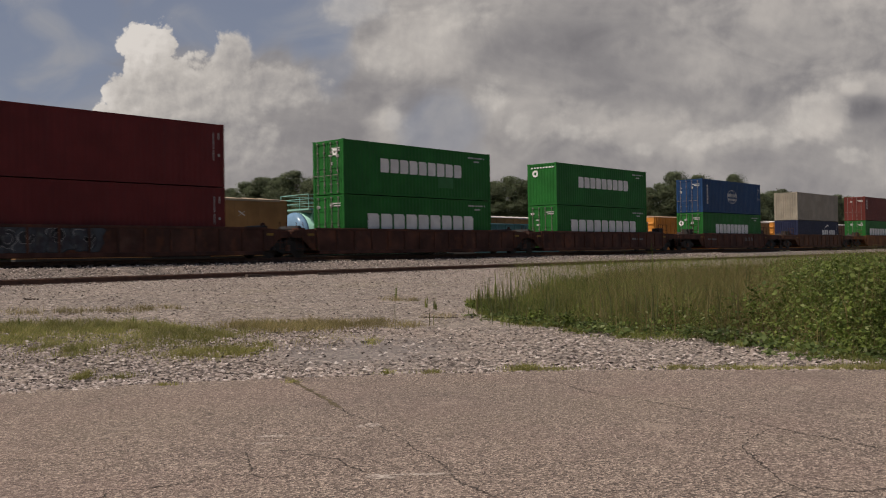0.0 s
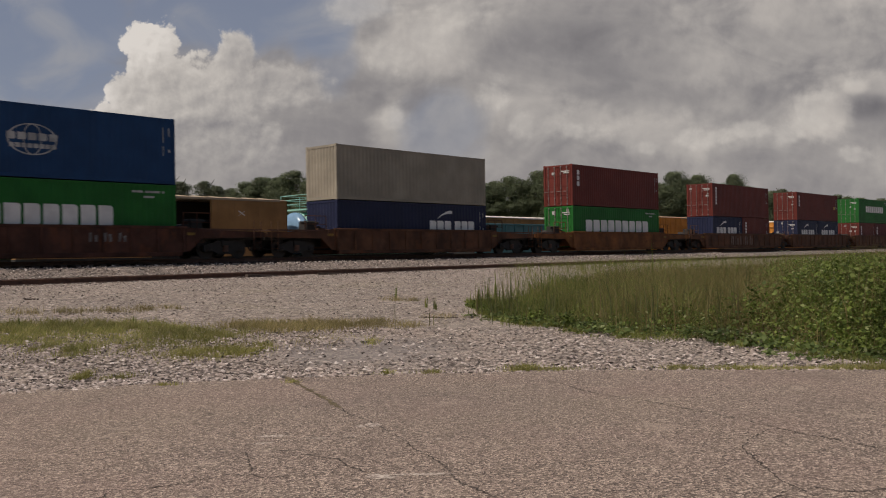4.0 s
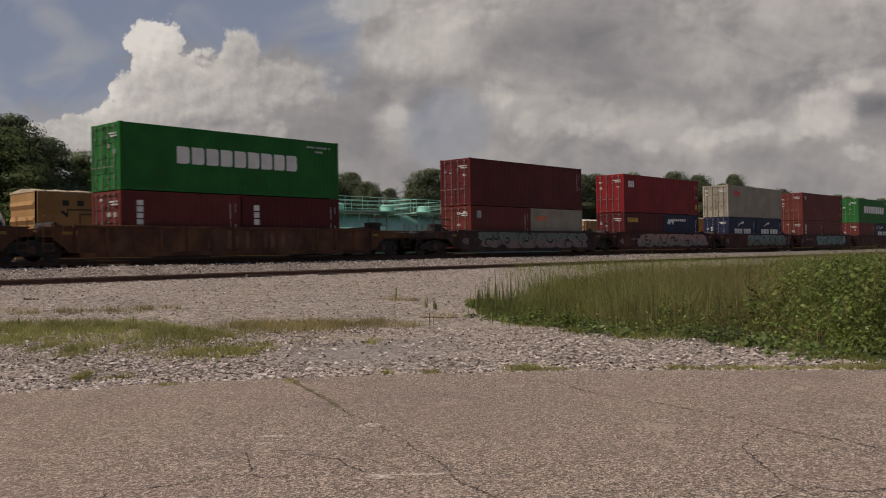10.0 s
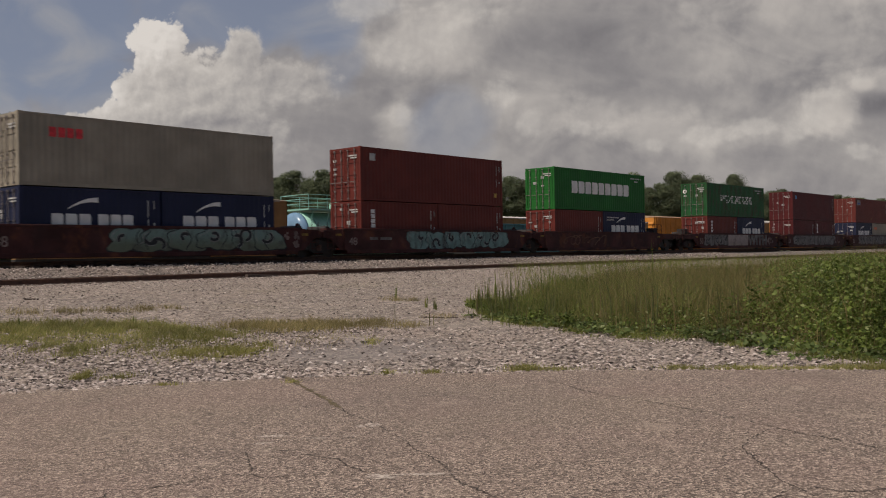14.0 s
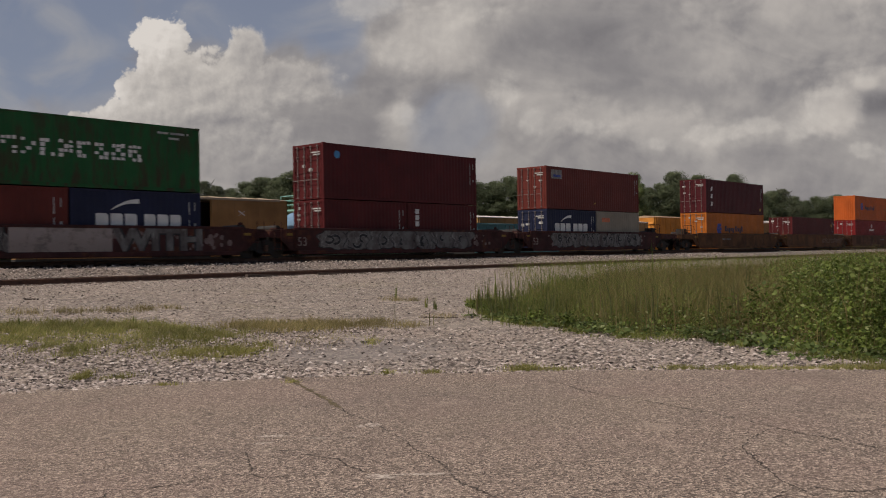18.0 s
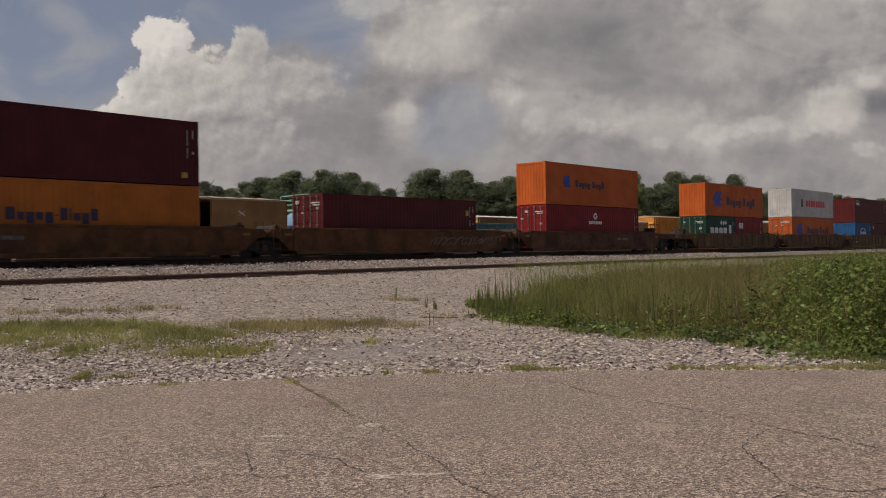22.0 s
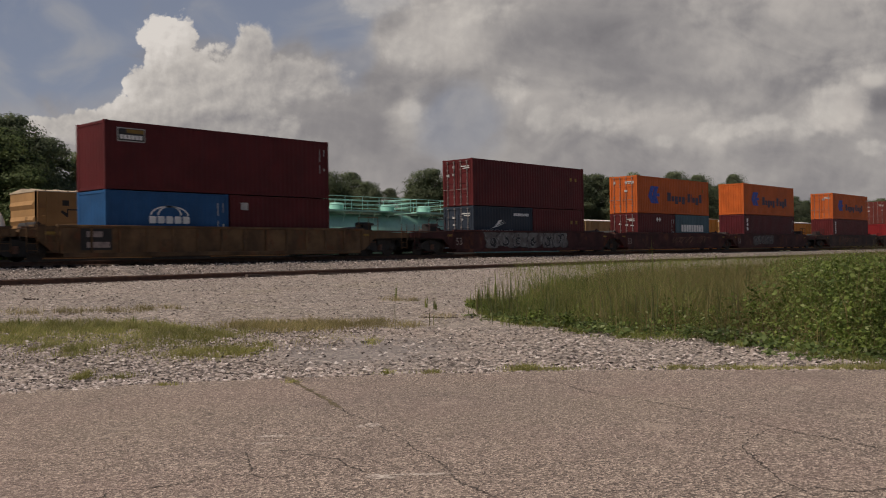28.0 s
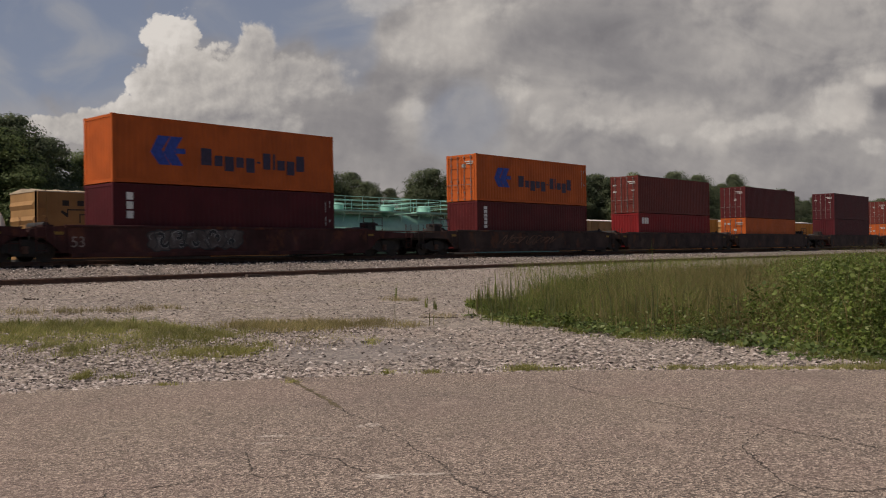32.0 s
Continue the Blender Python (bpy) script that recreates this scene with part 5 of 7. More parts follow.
for r in (0.95, 0.6):
    for j in range(12):
        a, b = math.pi * j / 12, math.pi * (j + 1) / 12
        s.slab([(3.0 - 3.029 + r * math.cos(a), 1.56 + 0.42 * math.sin(a)), (3.0 - 3.029 + r * math.cos(b), 1.56 + 0.42 * math.sin(b)),
                (3.0 - 3.029 + (r - 0.07) * math.cos(b), 1.56 + 0.36 * math.sin(b)), (3.0 - 3.029 + (r - 0.07) * math.cos(a), 1.56 + 0.36 * math.sin(a))], SKIN - 0.006, SKIN)
film(box, "logo", s, WHITE_FILM, "white arched emblem")
sticker(low(22, 1), 6.75, 7.15, 2.25, 2.6, GREY_FILM, "small pale emblem", name="logo")
box, base = low(23)
s = Shape()
for k in range(4):
    u = 0.16 * k
    s.slab([(1.55 - 3.03 + u, 1.18 + 0.02 * k), (2.4 - 3.03, 1.34 + 0.10 * k), (3.25 - 3.03 - 0.12 * k, 1.62 + 0.05 * k), (2.5 - 3.03, 1.42 + 0.10 * k)], SKIN - 0.006 - 0.001 * k, SKIN)
film(box, "logo", s, WHITE_FILM, "white wing-shaped emblem")
word(low(23), 1.0, 4.3, 1.36, 1.48, 12)
word(low(23), 4.28, 5.91, 2.38, 2.56, 11)
diamonds(low(24)[0], 3.65, 2.50 - 0.36, 0.19, 2)
word(low(24, 1), 7.67, 11.7, 1.52, 2.12, 9)
word(low(27), 0.53, 1.59, 2.10, 2.60, 3)

# upright code marks at the far ends of the plain boxes
for i in (0, 3, 5, 6, 7, 9, 10, 12, 15, 16, 17, 22, 26):
    codes(top(i)[0], HC)
for i in (0, 19, 25):
    codes(low(i)[0], HC)
for i, k in ((4, 0), (6, 0), (6, 1), (7, 0), (7, 1), (8, 0), (8, 1), (9, 0), (10, 1), (11, 0), (11, 1), (12, 0), (12, 1), (13, 0), (13, 1), (14, 0), (14, 1), (15, 0), (15, 1), (16, 0), (20, 0), (20, 1), (22, 0), (24, 0)):
    codes(low(i, k)[0], STD)
for i in (18,):
    codes(low(i)[0], HC)
for i, unit in enumerate(UNITS):
    if "top" in unit:
        door_marks(unit["top"], HC, i)
    door_marks(unit["low"][0], HC if unit["low"][0]["length"] > 7 and i not in (4, 27, 28, 30) else STD, 50 + i)

# sprayed paint and numbers on the cars
def sprayed_word(car, text, a0, a1, z0, z1, mat):
    """A word in thick sprayed letters over dark shadow letters."""
    base = None
    for grow, depth, m, name, label in ((0.085, 0.0075, DARK_SPRAY, "outline", "dark sprayed outline"), (0.05, 0.0105, mat, "graffiti", "grey sprayed block letters")):
        cu = bpy.data.curves.new(name, "FONT")
        cu.body, cu.size, cu.extrude, cu.offset, cu.resolution_u = text, 1.0, 0.001, grow, 3
        tmp = new(name, cu)
        me = bpy.data.meshes.new_from_object(tmp.evaluated_get(bpy.context.evaluated_depsgraph_get()))
        bpy.data.objects.remove(tmp)
        me.materials.clear()
        me.materials.append(m)
        xs, ys = [v.co.x for v in me.vertices], [v.co.y for v in me.vertices]
        sx, sz = (a1 - a0) / (max(xs) - min(xs)), (z1 - z0) / (max(ys) - min(ys))
        for v in me.vertices:
            v.co = (a0 - 6.096 + (v.co.x - min(xs)) * sx, WALL - depth + v.co.z, z0 + (v.co.y - min(ys)) * sz)
        ob = part(name, me, base or car, None, label)
        base = base or ob


car = lambda i: UNITS[i]["car"]
SAND_SPRAY = plain_mat("sand_spray", (0.32, 0.25, 0.14), 0.75, 0, 0.3, 1.2)
graffiti(car(0), -1.0, 6.0, 0.35, 1.42, MURK_SPRAY, 1, 6, PALE_SPRAY, "dark teal and grey graffiti")
graffiti(car(9), 0.8, 12.29, 0.35, 1.40, ROSE_SPRAY, 2, 6, DARK_SPRAY, "teal and rose graffiti with dark outlines")
graffiti(car(10), 1.86, 12.99, 0.35, 1.36, PINK_SPRAY, 3, 5, SAND_SPRAY, "pale pink bubble graffiti")
graffiti(car(11), 3.6, 12.40, 0.35, 1.40, TEAL_SPRAY, 4, 6, PALE_SPRAY, "teal graffiti")
graffiti(car(12), 3.51, 12.11, 0.35, 1.36, spray_mat("aqua_spray", (0.17, 0.285, 0.265), (0.12, 0.19, 0.18), (0.26, 0.33, 0.31)), 5, 6, DARK_SPRAY, "aqua bubble graffiti")
graffiti(car(14), -0.96, 3.55, 0.38, 1.42, GREY_SPRAY, 6, 5, PALE_SPRAY, "grey block graffiti")
patch_mesh = Shape().box(3.6 - 6.096, 7.8 - 6.096, WALL - 0.006, WALL, 0.36, 1.32).mesh("painted_panel", two_tone_spray("overpaint", (0.30, 0.245, 0.225), (0.36, 0.30, 0.28)))
part("painted_panel", patch_mesh, car(14), None, "pale rose-grey overpainted panel")
sprayed_word(car(14), "WITH", 7.75, 12.1, 0.36, 1.36, GREY_SPRAY)
graffiti(car(15), -0.25, 11.38, 0.36, 1.42, GREY_SPRAY, 8, 7, DARK_SPRAY, "grey block graffiti")
graffiti(car(16), 0.33, 11.67, 0.36, 1.42, GREY_SPRAY, 9, 10, DARK_SPRAY, "grey block graffiti")
graffiti(car(23), 0.85, 9.59, 0.34, 1.40, GREY_SPRAY, 10, 6, PALE_SPRAY, "grey swirling graffiti")


def tag(i, a0, a1, z0, z1, seed, mat=PALE_SPRAY, n=7):
    """A thin sprayed scrawl of looping strokes."""
    rnd = random.Random(seed)
    w = (a1 - a0) / n
    mid = 0.5 * (z0 + z1)
    for k in range(n):
        x, amp, ph, lean = a0 - 6.096 + k * w, 0.5 * (z1 - z0) * rnd.uniform(0.5, 1.0), rnd.uniform(0, 6.28), rnd.uniform(0.25, 0.5)
        turns = rnd.choice((1.0, 1.5, 2.0))
        pts = []
        for q in range(19):
            t = q / 18
            pts.append((x + w * (t + lean * math.sin(2 * math.pi * turns * t + ph)), mid + amp * math.cos(2 * math.pi * turns * t + ph * 0.7)))
        part("graffiti", ribbon(pts, 0.035, 0.006).mesh("graffiti", mat), car(i), None, "thin pale sprayed scrawl")


FAINT = paint("faint_old_paint", 0.14, 0.075, 0.05, 0.5, 0.8, 1.0)
PALE_WORN = paint("pale_worn_paint", 0.20, 0.145, 0.12, 0.5, 0.8, 0.6)
ghost(car(6), 2.95, 8.05, 0.42, 1.25, 5, 0, PALE_WORN)
ghost(car(8), 4.0, 9.2, 0.45, 1.28, 5, 2, FAINT)
ghost(car(3), 8.0, 9.9, 0.75, 1.15, 3, 3, GREY_SPRAY)
tag(18, 7.9, 14.0, 0.45, 1.1, 3, PALE_WORN, 9)
DIM_SPRAY = spray_mat("dim_grey_spray", (0.095, 0.078, 0.075), (0.055, 0.040, 0.038), (0.21, 0.19, 0.185))
graffiti(car(25), 1.6, 6.2, 0.45, 1.28, DIM_SPRAY, 14, 5, None, "smudged pale grey graffiti")
tag(26, 2.0, 8.0, 0.5, 1.2, 6, FAINT, 6)
tag(13, 0.5, 6.0, 0.5, 1.2, 7, FAINT, 5)
tag(24, 5.0, 11.5, 0.5, 1.25, 8, FAINT, 7)
tag(19, 1.5, 5.0, 0.5, 1.2, 9, FAINT, 5)
def spray_dots(car, a0, a1, n, seed):
    """Soft round dabs of paint between the sprayed letters."""
    rnd, s = random.Random(seed), Shape()
    for k in range(n):
        r = rnd.uniform(0.04, 0.15)
        x, z = rnd.uniform(a0, a1) - 6.096, rnd.uniform(0.36 + r, 1.30 - r)
        s.slab([(x + r * math.cos(0.6 * j), z + r * math.sin(0.6 * j)) for j in range(10)], WALL - 0.0025 - 0.00003 * k, WALL)
    part("graffiti", s.mesh("graffiti", DOT_SPRAY), car, None, "pale rose dabs of sprayed paint")


DOT_SPRAY = spray_mat("rose_dabs", (0.20, 0.135, 0.125), (0.13, 0.09, 0.085), (0.24, 0.20, 0.19))
for k, (i, a0, a1) in enumerate(((14, 7.0, 13.6), (15, -0.4, 13.2), (16, -0.2, 12.6), (11, 10.5, 13.5))):
    spray_dots(car(i), a0, a1, 46, 90 + k)
plate = Shape().box(-1.2 - 6.096, 0.15 - 6.096, WALL - 0.004, WALL, 0.42, 1.30).mesh("number_panel", DARK_STEEL)
panel = part("number_panel", plate, car(22), None, "dark panel with worn number bars")
for z, w in ((0.52, 1.0), (0.95, 0.7)):
    part("number_bar", Shape().box(-0.95 - 6.096, -0.95 + w - 6.096, WALL - 0.008, WALL, z, z + 0.24).mesh("number_bar", WORN_NUMBER), panel, None, "worn pale number bar")
for i in (14, 15, 16, 23, 24, 25):
    number(car(i), "53", -1.95, 0.55, 0.62)
for i in (9, 10, 11, 12):
    number(car(i), "48", -1.1, 0.58, 0.58)
for i, a in ((3, 0.4), (9, 0.6), (10, 0.6), (12, 0.4), (17, 2.6), (19, 8.6), (2, 9.5)):
    car_marks(car(i), a, 0.85, i)

# ======== standing freight cars in the yard ========
def boxcar(x0, x1, y, tone, rgb, high, open_door, label, roof_tone=(0.40, 0.32, 0.235), deep=2.95, marks=False):
    c = paint(tone + "_boxcar_paint", *rgb, 0.45, 0.7)
    r = paint(tone + "_boxcar_roof", *roof_tone, 0.35, 0.7)
    n, h, w = x1 - x0, (x1 - x0) / 2, deep / 2
    car = thing("boxcar", label, "railway car", pose(x0 + h, y, YARD_RAIL), "freight cars standing in the yard")
    d0, d1 = -h + 0.4035 * n, -h + 0.644 * n
    low, top = 1.0, high - 0.22

    def side(name, a, b, y_side, posts):
        s = Shape().box(a, b, min(y_side, y_side * 0.965), max(y_side, y_side * 0.965), low, top)
        ob = part(name, s.mesh(name, c), car)
        k = a + 0.12
        while posts and k < b:
            post = Shape().box(k - 0.05, k + 0.05, min(y_side, y_side * 1.03), max(y_side, y_side * 1.03), low + 0.05, top - 0.03)
            part("side_post", post.mesh("side_post", c), ob)
            k += 1.25
        return ob

    side("side_wall", -h, d0, -w, not marks)
    side("side_wall", d1, h, -w, not marks)
    side("side_wall", -h, h, w, False)
    # added dark sheets on far wall and floor stand in for indoor shade
    part("lining", Shape().box(-h + 0.1, h - 0.1, w - 0.16, w - 0.08, low, top - 0.05).box(-h + 0.1, h - 0.1, -w + 0.1, w - 0.16, low + 0.01, low + 0.05).mesh("lining", DARK_STEEL), car, None, "dark sheets added for the shade inside")
    door_w = d1 - d0
    if open_door:
        part("door", Shape().box(d1 + 0.05, d1 + door_w * 0.9, -w - 0.10, -w - 0.04, low, top - 0.08).mesh("door", c), car)
    else:
        s = Shape().box(d0, d1, -w - 0.01, -w + 0.05, low, top)
        for k in range(5):
            z = low + 0.2 + k * (top - low - 0.4) / 4
            s.box(d0 + 0.08, d1 - 0.08, -w - 0.05, -w - 0.01, z - 0.05, z + 0.05)
        part("door", s.mesh("door", c), car)
    part("door_track", Shape().box(d0 - 0.3, h - 0.6, -w - 0.07, -w, top - 0.06, top + 0.06).mesh("door_track", r), car)
    part("floor", Shape().box(-h, h, -w, w, low - 0.16, low).mesh("floor", DARK_STEEL), car)
    ring = [(-w - 0.04, top), (w + 0.04, top), (w + 0.04, top + 0.05), (0, high), (-w - 0.04, top + 0.05)]
    roof = part("roof", Shape().prism(ring, -h - 0.03, h + 0.03).mesh("roof", r), car)
    for k in range(int(n / 1.2)):
        x = -h + 0.5 + k * 1.2
        ring = [(-w - 0.045, top + 0.04), (-w - 0.045, top + 0.085), (0, high + 0.035), (w + 0.045, top + 0.085), (w + 0.045, top + 0.04), (0, high - 0.01)]
        part("roof_rib", Shape().prism(ring, x - 0.05, x + 0.05).mesh("roof_rib", r), roof)
    for sign in (-1, 1):
        s = Shape()
        s.box(min(sign * h, sign * (h - 0.06)), max(sign * h, sign * (h - 0.06)), -w, w, low, top)
        s.slab([(sign * h, top), (sign * (h - 0.06), top), (sign * (h - 0.06), high - 0.05), (sign * h, high - 0.05)], -0.4, 0.4)
        for k in range(4):
            z = low + 0.42 + k * (top - low - 0.3) / 4
            s.add([(sign * h, -w + 0.06, z - 0.22), (sign * h, w - 0.06, z - 0.22), (sign * (h + 0.11), -w + 0.15, z), (sign * (h + 0.11), w - 0.15, z),
                   (sign * h, -w + 0.06, z + 0.22), (sign * h, w - 0.06, z + 0.22)], [(0, 1, 3, 2), (2, 3, 5, 4), (0, 2, 4), (1, 5, 3)])
        part("end_wall", s.mesh("end_wall", c), car)
    s = Shape()
    for k in range(7):
        z = low + 0.1 + k * 0.42
        s.tube((-h + 0.1, -w - 0.07, z), (-h + 0.55, -w - 0.07, z), 0.014, 6)
    s.tube((-h + 0.1, -w - 0.07, low), (-h + 0.1, -w - 0.07, top), 0.018, 6).tube((-h + 0.55, -w - 0.07, low), (-h + 0.55, -w - 0.07, top), 0.018, 6)
    part("ladder", s.mesh("ladder", c), car)
    part("centre_sill", Shape().box(-h - 0.5, h + 0.5, -0.2, 0.2, 0.62, 0.84).mesh("centre_sill", DARK_STEEL), car)
    truck(car, -h + 1.7)
    truck(car, h - 1.7)
    return car


TAN = (0.295, 0.165, 0.068)
railcar = boxcar(20.59, 36.6, YARD, "tan", TAN, 4.64, True, "tan boxcar with an open dark doorway", marks=True)


def car_film(car, rects, y, mat, name, label):
    s = Shape()
    for a0, a1, z0, z1 in rects:
        s.box(a0, a1, y - 0.006, y, z0, z1)
    part(name, s.mesh(name, mat), car, None, label)


# black block lettering, an angled emblem and small crosses on the tan boxcar
BOX_NEAR = -1.475
for a0, a1, z0, z1 in ((-6.55, -6.3, 3.78, 3.98), (-5.75, -5.5, 3.78, 3.98), (-4.62, -4.52, 3.76, 4.06), (-3.72, -3.62, 3.76, 4.12), (-3.75, -3.5, 3.2, 3.42), (-2.75, -2.5, 3.16, 3.34)):
    car_film(railcar, [(a0 - 0.05, a1 + 0.05, z0 - 0.04, z1 + 0.04)], BOX_NEAR, BLACK_FILM, "lettering", "small black block lettering")
emblem = Shape()
for ring in ([(-6.7, 3.42), (-6.4, 3.16), (-6.3, 3.16), (-6.3, 3.50), (-5.0, 3.52), (-5.0, 3.58), (-6.36, 3.57), (-6.36, 3.34), (-6.62, 3.50)],
             [(-5.7, 2.85), (-5.64, 2.85), (-5.64, 3.26), (-5.0, 3.28), (-5.0, 3.34), (-5.7, 3.32)], [(-4.95, 2.85), (-4.82, 2.85), (-4.82, 3.46), (-4.95, 3.46)]):
    emblem.slab(ring, BOX_NEAR - 0.006, BOX_NEAR)
part("emblem", emblem.mesh("emblem", BLACK_FILM), railcar, None, "black angular emblem")
cross = Shape()
for k in (-1, 1):
    cross.slab([(4.455 - 0.25, 3.56 + 0.14 * k), (4.455 - 0.2, 3.62 + 0.14 * k), (4.455 + 0.25, 3.62 - 0.14 * k), (4.455 + 0.2, 3.56 - 0.14 * k)], BOX_NEAR - 0.006, BOX_NEAR)
for k, (x, _, z) in enumerate(cross.v):
    cross.v[k] = (x, cross.v[k][1] - 0.105, z)
part("cross_mark", cross.mesh("cross_mark", WHITE_FILM), railcar, None, "pale crossed mark")

ROW = YARD + 5.6
boxcar(62.4, 78.0, ROW, "ochre", (0.27, 0.155, 0.06), 4.35, False, "ochre-tan boxcar with a pale roof", (0.62, 0.58, 0.54))
boxcar(79.5, 92.6, ROW, "buff", (0.30, 0.185, 0.085), 4.3, False, "buff boxcar with a pale roof edge", (0.62, 0.58, 0.54))
boxcar(94.1, 110.6, ROW, "orange", (0.50, 0.20, 0.035), 4.95, False, "orange-yellow boxcar standing in the yard", (0.42, 0.30, 0.2))
boxcar(112.2, 127.0, ROW, "tan", TAN, 4.75, False, "tan boxcar with a pale roof", (0.62, 0.58, 0.54))
boxcar(128.6, 144.0, ROW, "orange", (0.50, 0.20, 0.035), 4.9, False, "orange-yellow boxcar standing in the yard", (0.70, 0.66, 0.62))
boxcar(145.6, 161.0, ROW, "brown", (0.19, 0.105, 0.065), 4.8, False, "brown boxcar with a pale roof", (0.70, 0.66, 0.62))
boxcar(162.6, 178.0, ROW, "tan", TAN, 4.8, False, "tan boxcar with a pale roof", (0.70, 0.66, 0.62))


def tank_car(x0, x1, tone, rgb, cap, platform, label, axis=2.42, r=1.42, domes=()):
    c = paint(tone + "_tank_paint", *rgb, 0.25, 0.42)
    e = paint(tone + "_tank_end", *cap, 0.15, 0.25)
    h = (x1 - x0) / 2
    car = thing("tank_car", label, "railway car", pose(x0 + h, YARD, YARD_RAIL), "freight cars standing in the yard")
    part("tank", Shape().lathe([(-h + 0.55, r), (h - 0.55, r)], "x", 40, (0, 0, axis)).mesh("tank", c, True), car)
    for k in range(4):
        bx = -h + 1.2 + k * (2 * h - 2.4) / 3
        part("tank_band", Shape().lathe([(bx - 0.05, r + 0.02), (bx + 0.05, r + 0.02)], "x", 40, (0, 0, axis)).mesh("tank_band", c), car)
    for sign in (-1, 1):
        prof = [(sign * (h - 0.55), r), (sign * (h - 0.40), r * 0.985), (sign * (h - 0.22), r * 0.92), (sign * (h - 0.08), r * 0.76), (sign * (h - 0.01), r * 0.5), (sign * h, 0.05)]
        part("tank_end", Shape().lathe(prof, "x", 40, (0, 0, axis)).mesh("tank_end", e, True), car)
    part("frame", Shape().box(-h - 0.4, h + 0.4, -0.25, 0.25, 0.70, 1.0).box(-h, -h + 2.4, -1.3, 1.3, 0.85, 0.98).box(h - 2.4, h, -1.3, 1.3, 0.85, 0.98).mesh("frame", DARK_STEEL), car)
    if platform:
        for a, b in platform:
            deck_z = axis + r + 0.20
            deck = part("walkway", Shape().box(a, b, -1.45, 1.45, deck_z - 0.10, deck_z).mesh("walkway", c), car)
            for y in (-1.42, 1.42):
                for z in (0.32, 0.62, 0.92):
                    part("handrail", Shape().tube((a, y, deck_z + z), (b, y, deck_z + z), 0.022, 6).mesh("handrail", c), deck)
                k = a
                while k <= b + 0.01:
                    part("rail_post", Shape().tube((k, y, deck_z - 0.05), (k, y, deck_z + 0.93), 0.024, 6).mesh("rail_post", c), deck)
                    k += (b - a) / max(1, round((b - a) / 1.5))
            for x in (a, b):
                for z in (0.32, 0.62, 0.92):
                    part("handrail", Shape().tube((x, -1.42, deck_z + z), (x, 1.42, deck_z + z), 0.022, 6).mesh("handrail", c), deck)
            brace = Shape().tube((0, -1.40, deck_z - 0.1), (0, -1.15, axis + r * 0.55), 0.03, 6).mesh("walkway_brace", c)
            k = a + 0.4
            while k < b:
                part("walkway_brace", brace, deck, pose(k, 0, 0))
                k += 1.4
    for x in domes:
        s = Shape().lathe([(axis + r - 0.1, 0.5), (axis + r + 0.62, 0.5), (axis + r + 0.66, 0.44), (axis + r + 0.72, 0.42)], "z", 24, (x, -0.3, 0))
        part("dome", s.mesh("dome", c), car)
    s = Shape()
    y = -r - 0.06
    s.tube((-h + 1.2, y, axis - 0.1), (h - 1.2, y, axis - 0.1), 0.025, 6)
    for k in range(9):
        x = -h + 1.3 + k * (2 * h - 2.6) / 8
        s.tube((x, y, axis - 0.1), (x, y + 0.12, axis - 0.8), 0.025, 6)
    part("side_rail", s.mesh("side_rail", DARK_STEEL), car)
    truck(car, -h + 1.6)
    truck(car, h - 1.6)
    return car


TEAL = (0.30, 0.55, 0.46)
tank_car(37.9, 52.9, "teal", TEAL, (0.19, 0.31, 0.46), [(-7.0, 2.6), (3.2, 7.2)], "teal tank car with railed walkways and a blue end", 2.42, 1.42, (-3.6, 1.3, 5.2))


def gondola(x0, x1, rgb, high, label):
    """An open-topped car with ribbed sides and a top rim."""
    c = paint("gondola_paint", *rgb, 0.4, 0.6)
    h, w, low = (x1 - x0) / 2, 1.45, 1.05
    car = thing("gondola_car", label, "railway car", pose(x0 + h, YARD, YARD_RAIL), "freight cars standing in the yard")
    part("floor", Shape().box(-h, h, -w + 0.06, w - 0.06, low - 0.14, low).mesh("floor", DARK_STEEL), car)
    rib = Shape().box(-0.06, 0.06, -w - 0.10, -w, low, high - 0.12).mesh("rib", c)
    wall = Shape().box(-h, h, -w, -w + 0.06, low - 0.1, high - 0.1).mesh("side_wall", c)
    rim = Shape().box(-h - 0.04, h + 0.04, -w - 0.12, -w + 0.08, high - 0.12, high, 0.02).mesh("top_rim", c)
    for turn in (pose(0, 0, 0), TURN):
        side = part("side_wall", wall, car, turn)
        part("top_rim", rim, car, turn)
        for k in range(10):
            part("rib", rib, side, pose(-h + 0.3 + (2 * h - 0.6) * k / 9, 0, 0))
    for sign in (-1, 1):
        a, b = sorted((sign * h, sign * (h - 0.06)))
        part("end_wall", Shape().box(a, b, -w + 0.06, w - 0.06, low, high - 0.05).mesh("end_wall", c), car)
    part("centre_sill", Shape().box(-h - 0.5, h + 0.5, -0.2, 0.2, 0.62, 0.9).mesh("centre_sill", DARK_STEEL), car)
    truck(car, -h + 1.7)
    truck(car, h - 1.7)


gondola(55.2, 66.8, (0.075, 0.185, 0.215), 3.32, "dull blue open gondola car in the yard")
tank_car(5.5, 19.4, "ivory", (0.58, 0.56, 0.52), (0.60, 0.58, 0.54), [(-2, 2)], "off-white tank car standing in the yard", 2.30, 1.40, (0.0,))

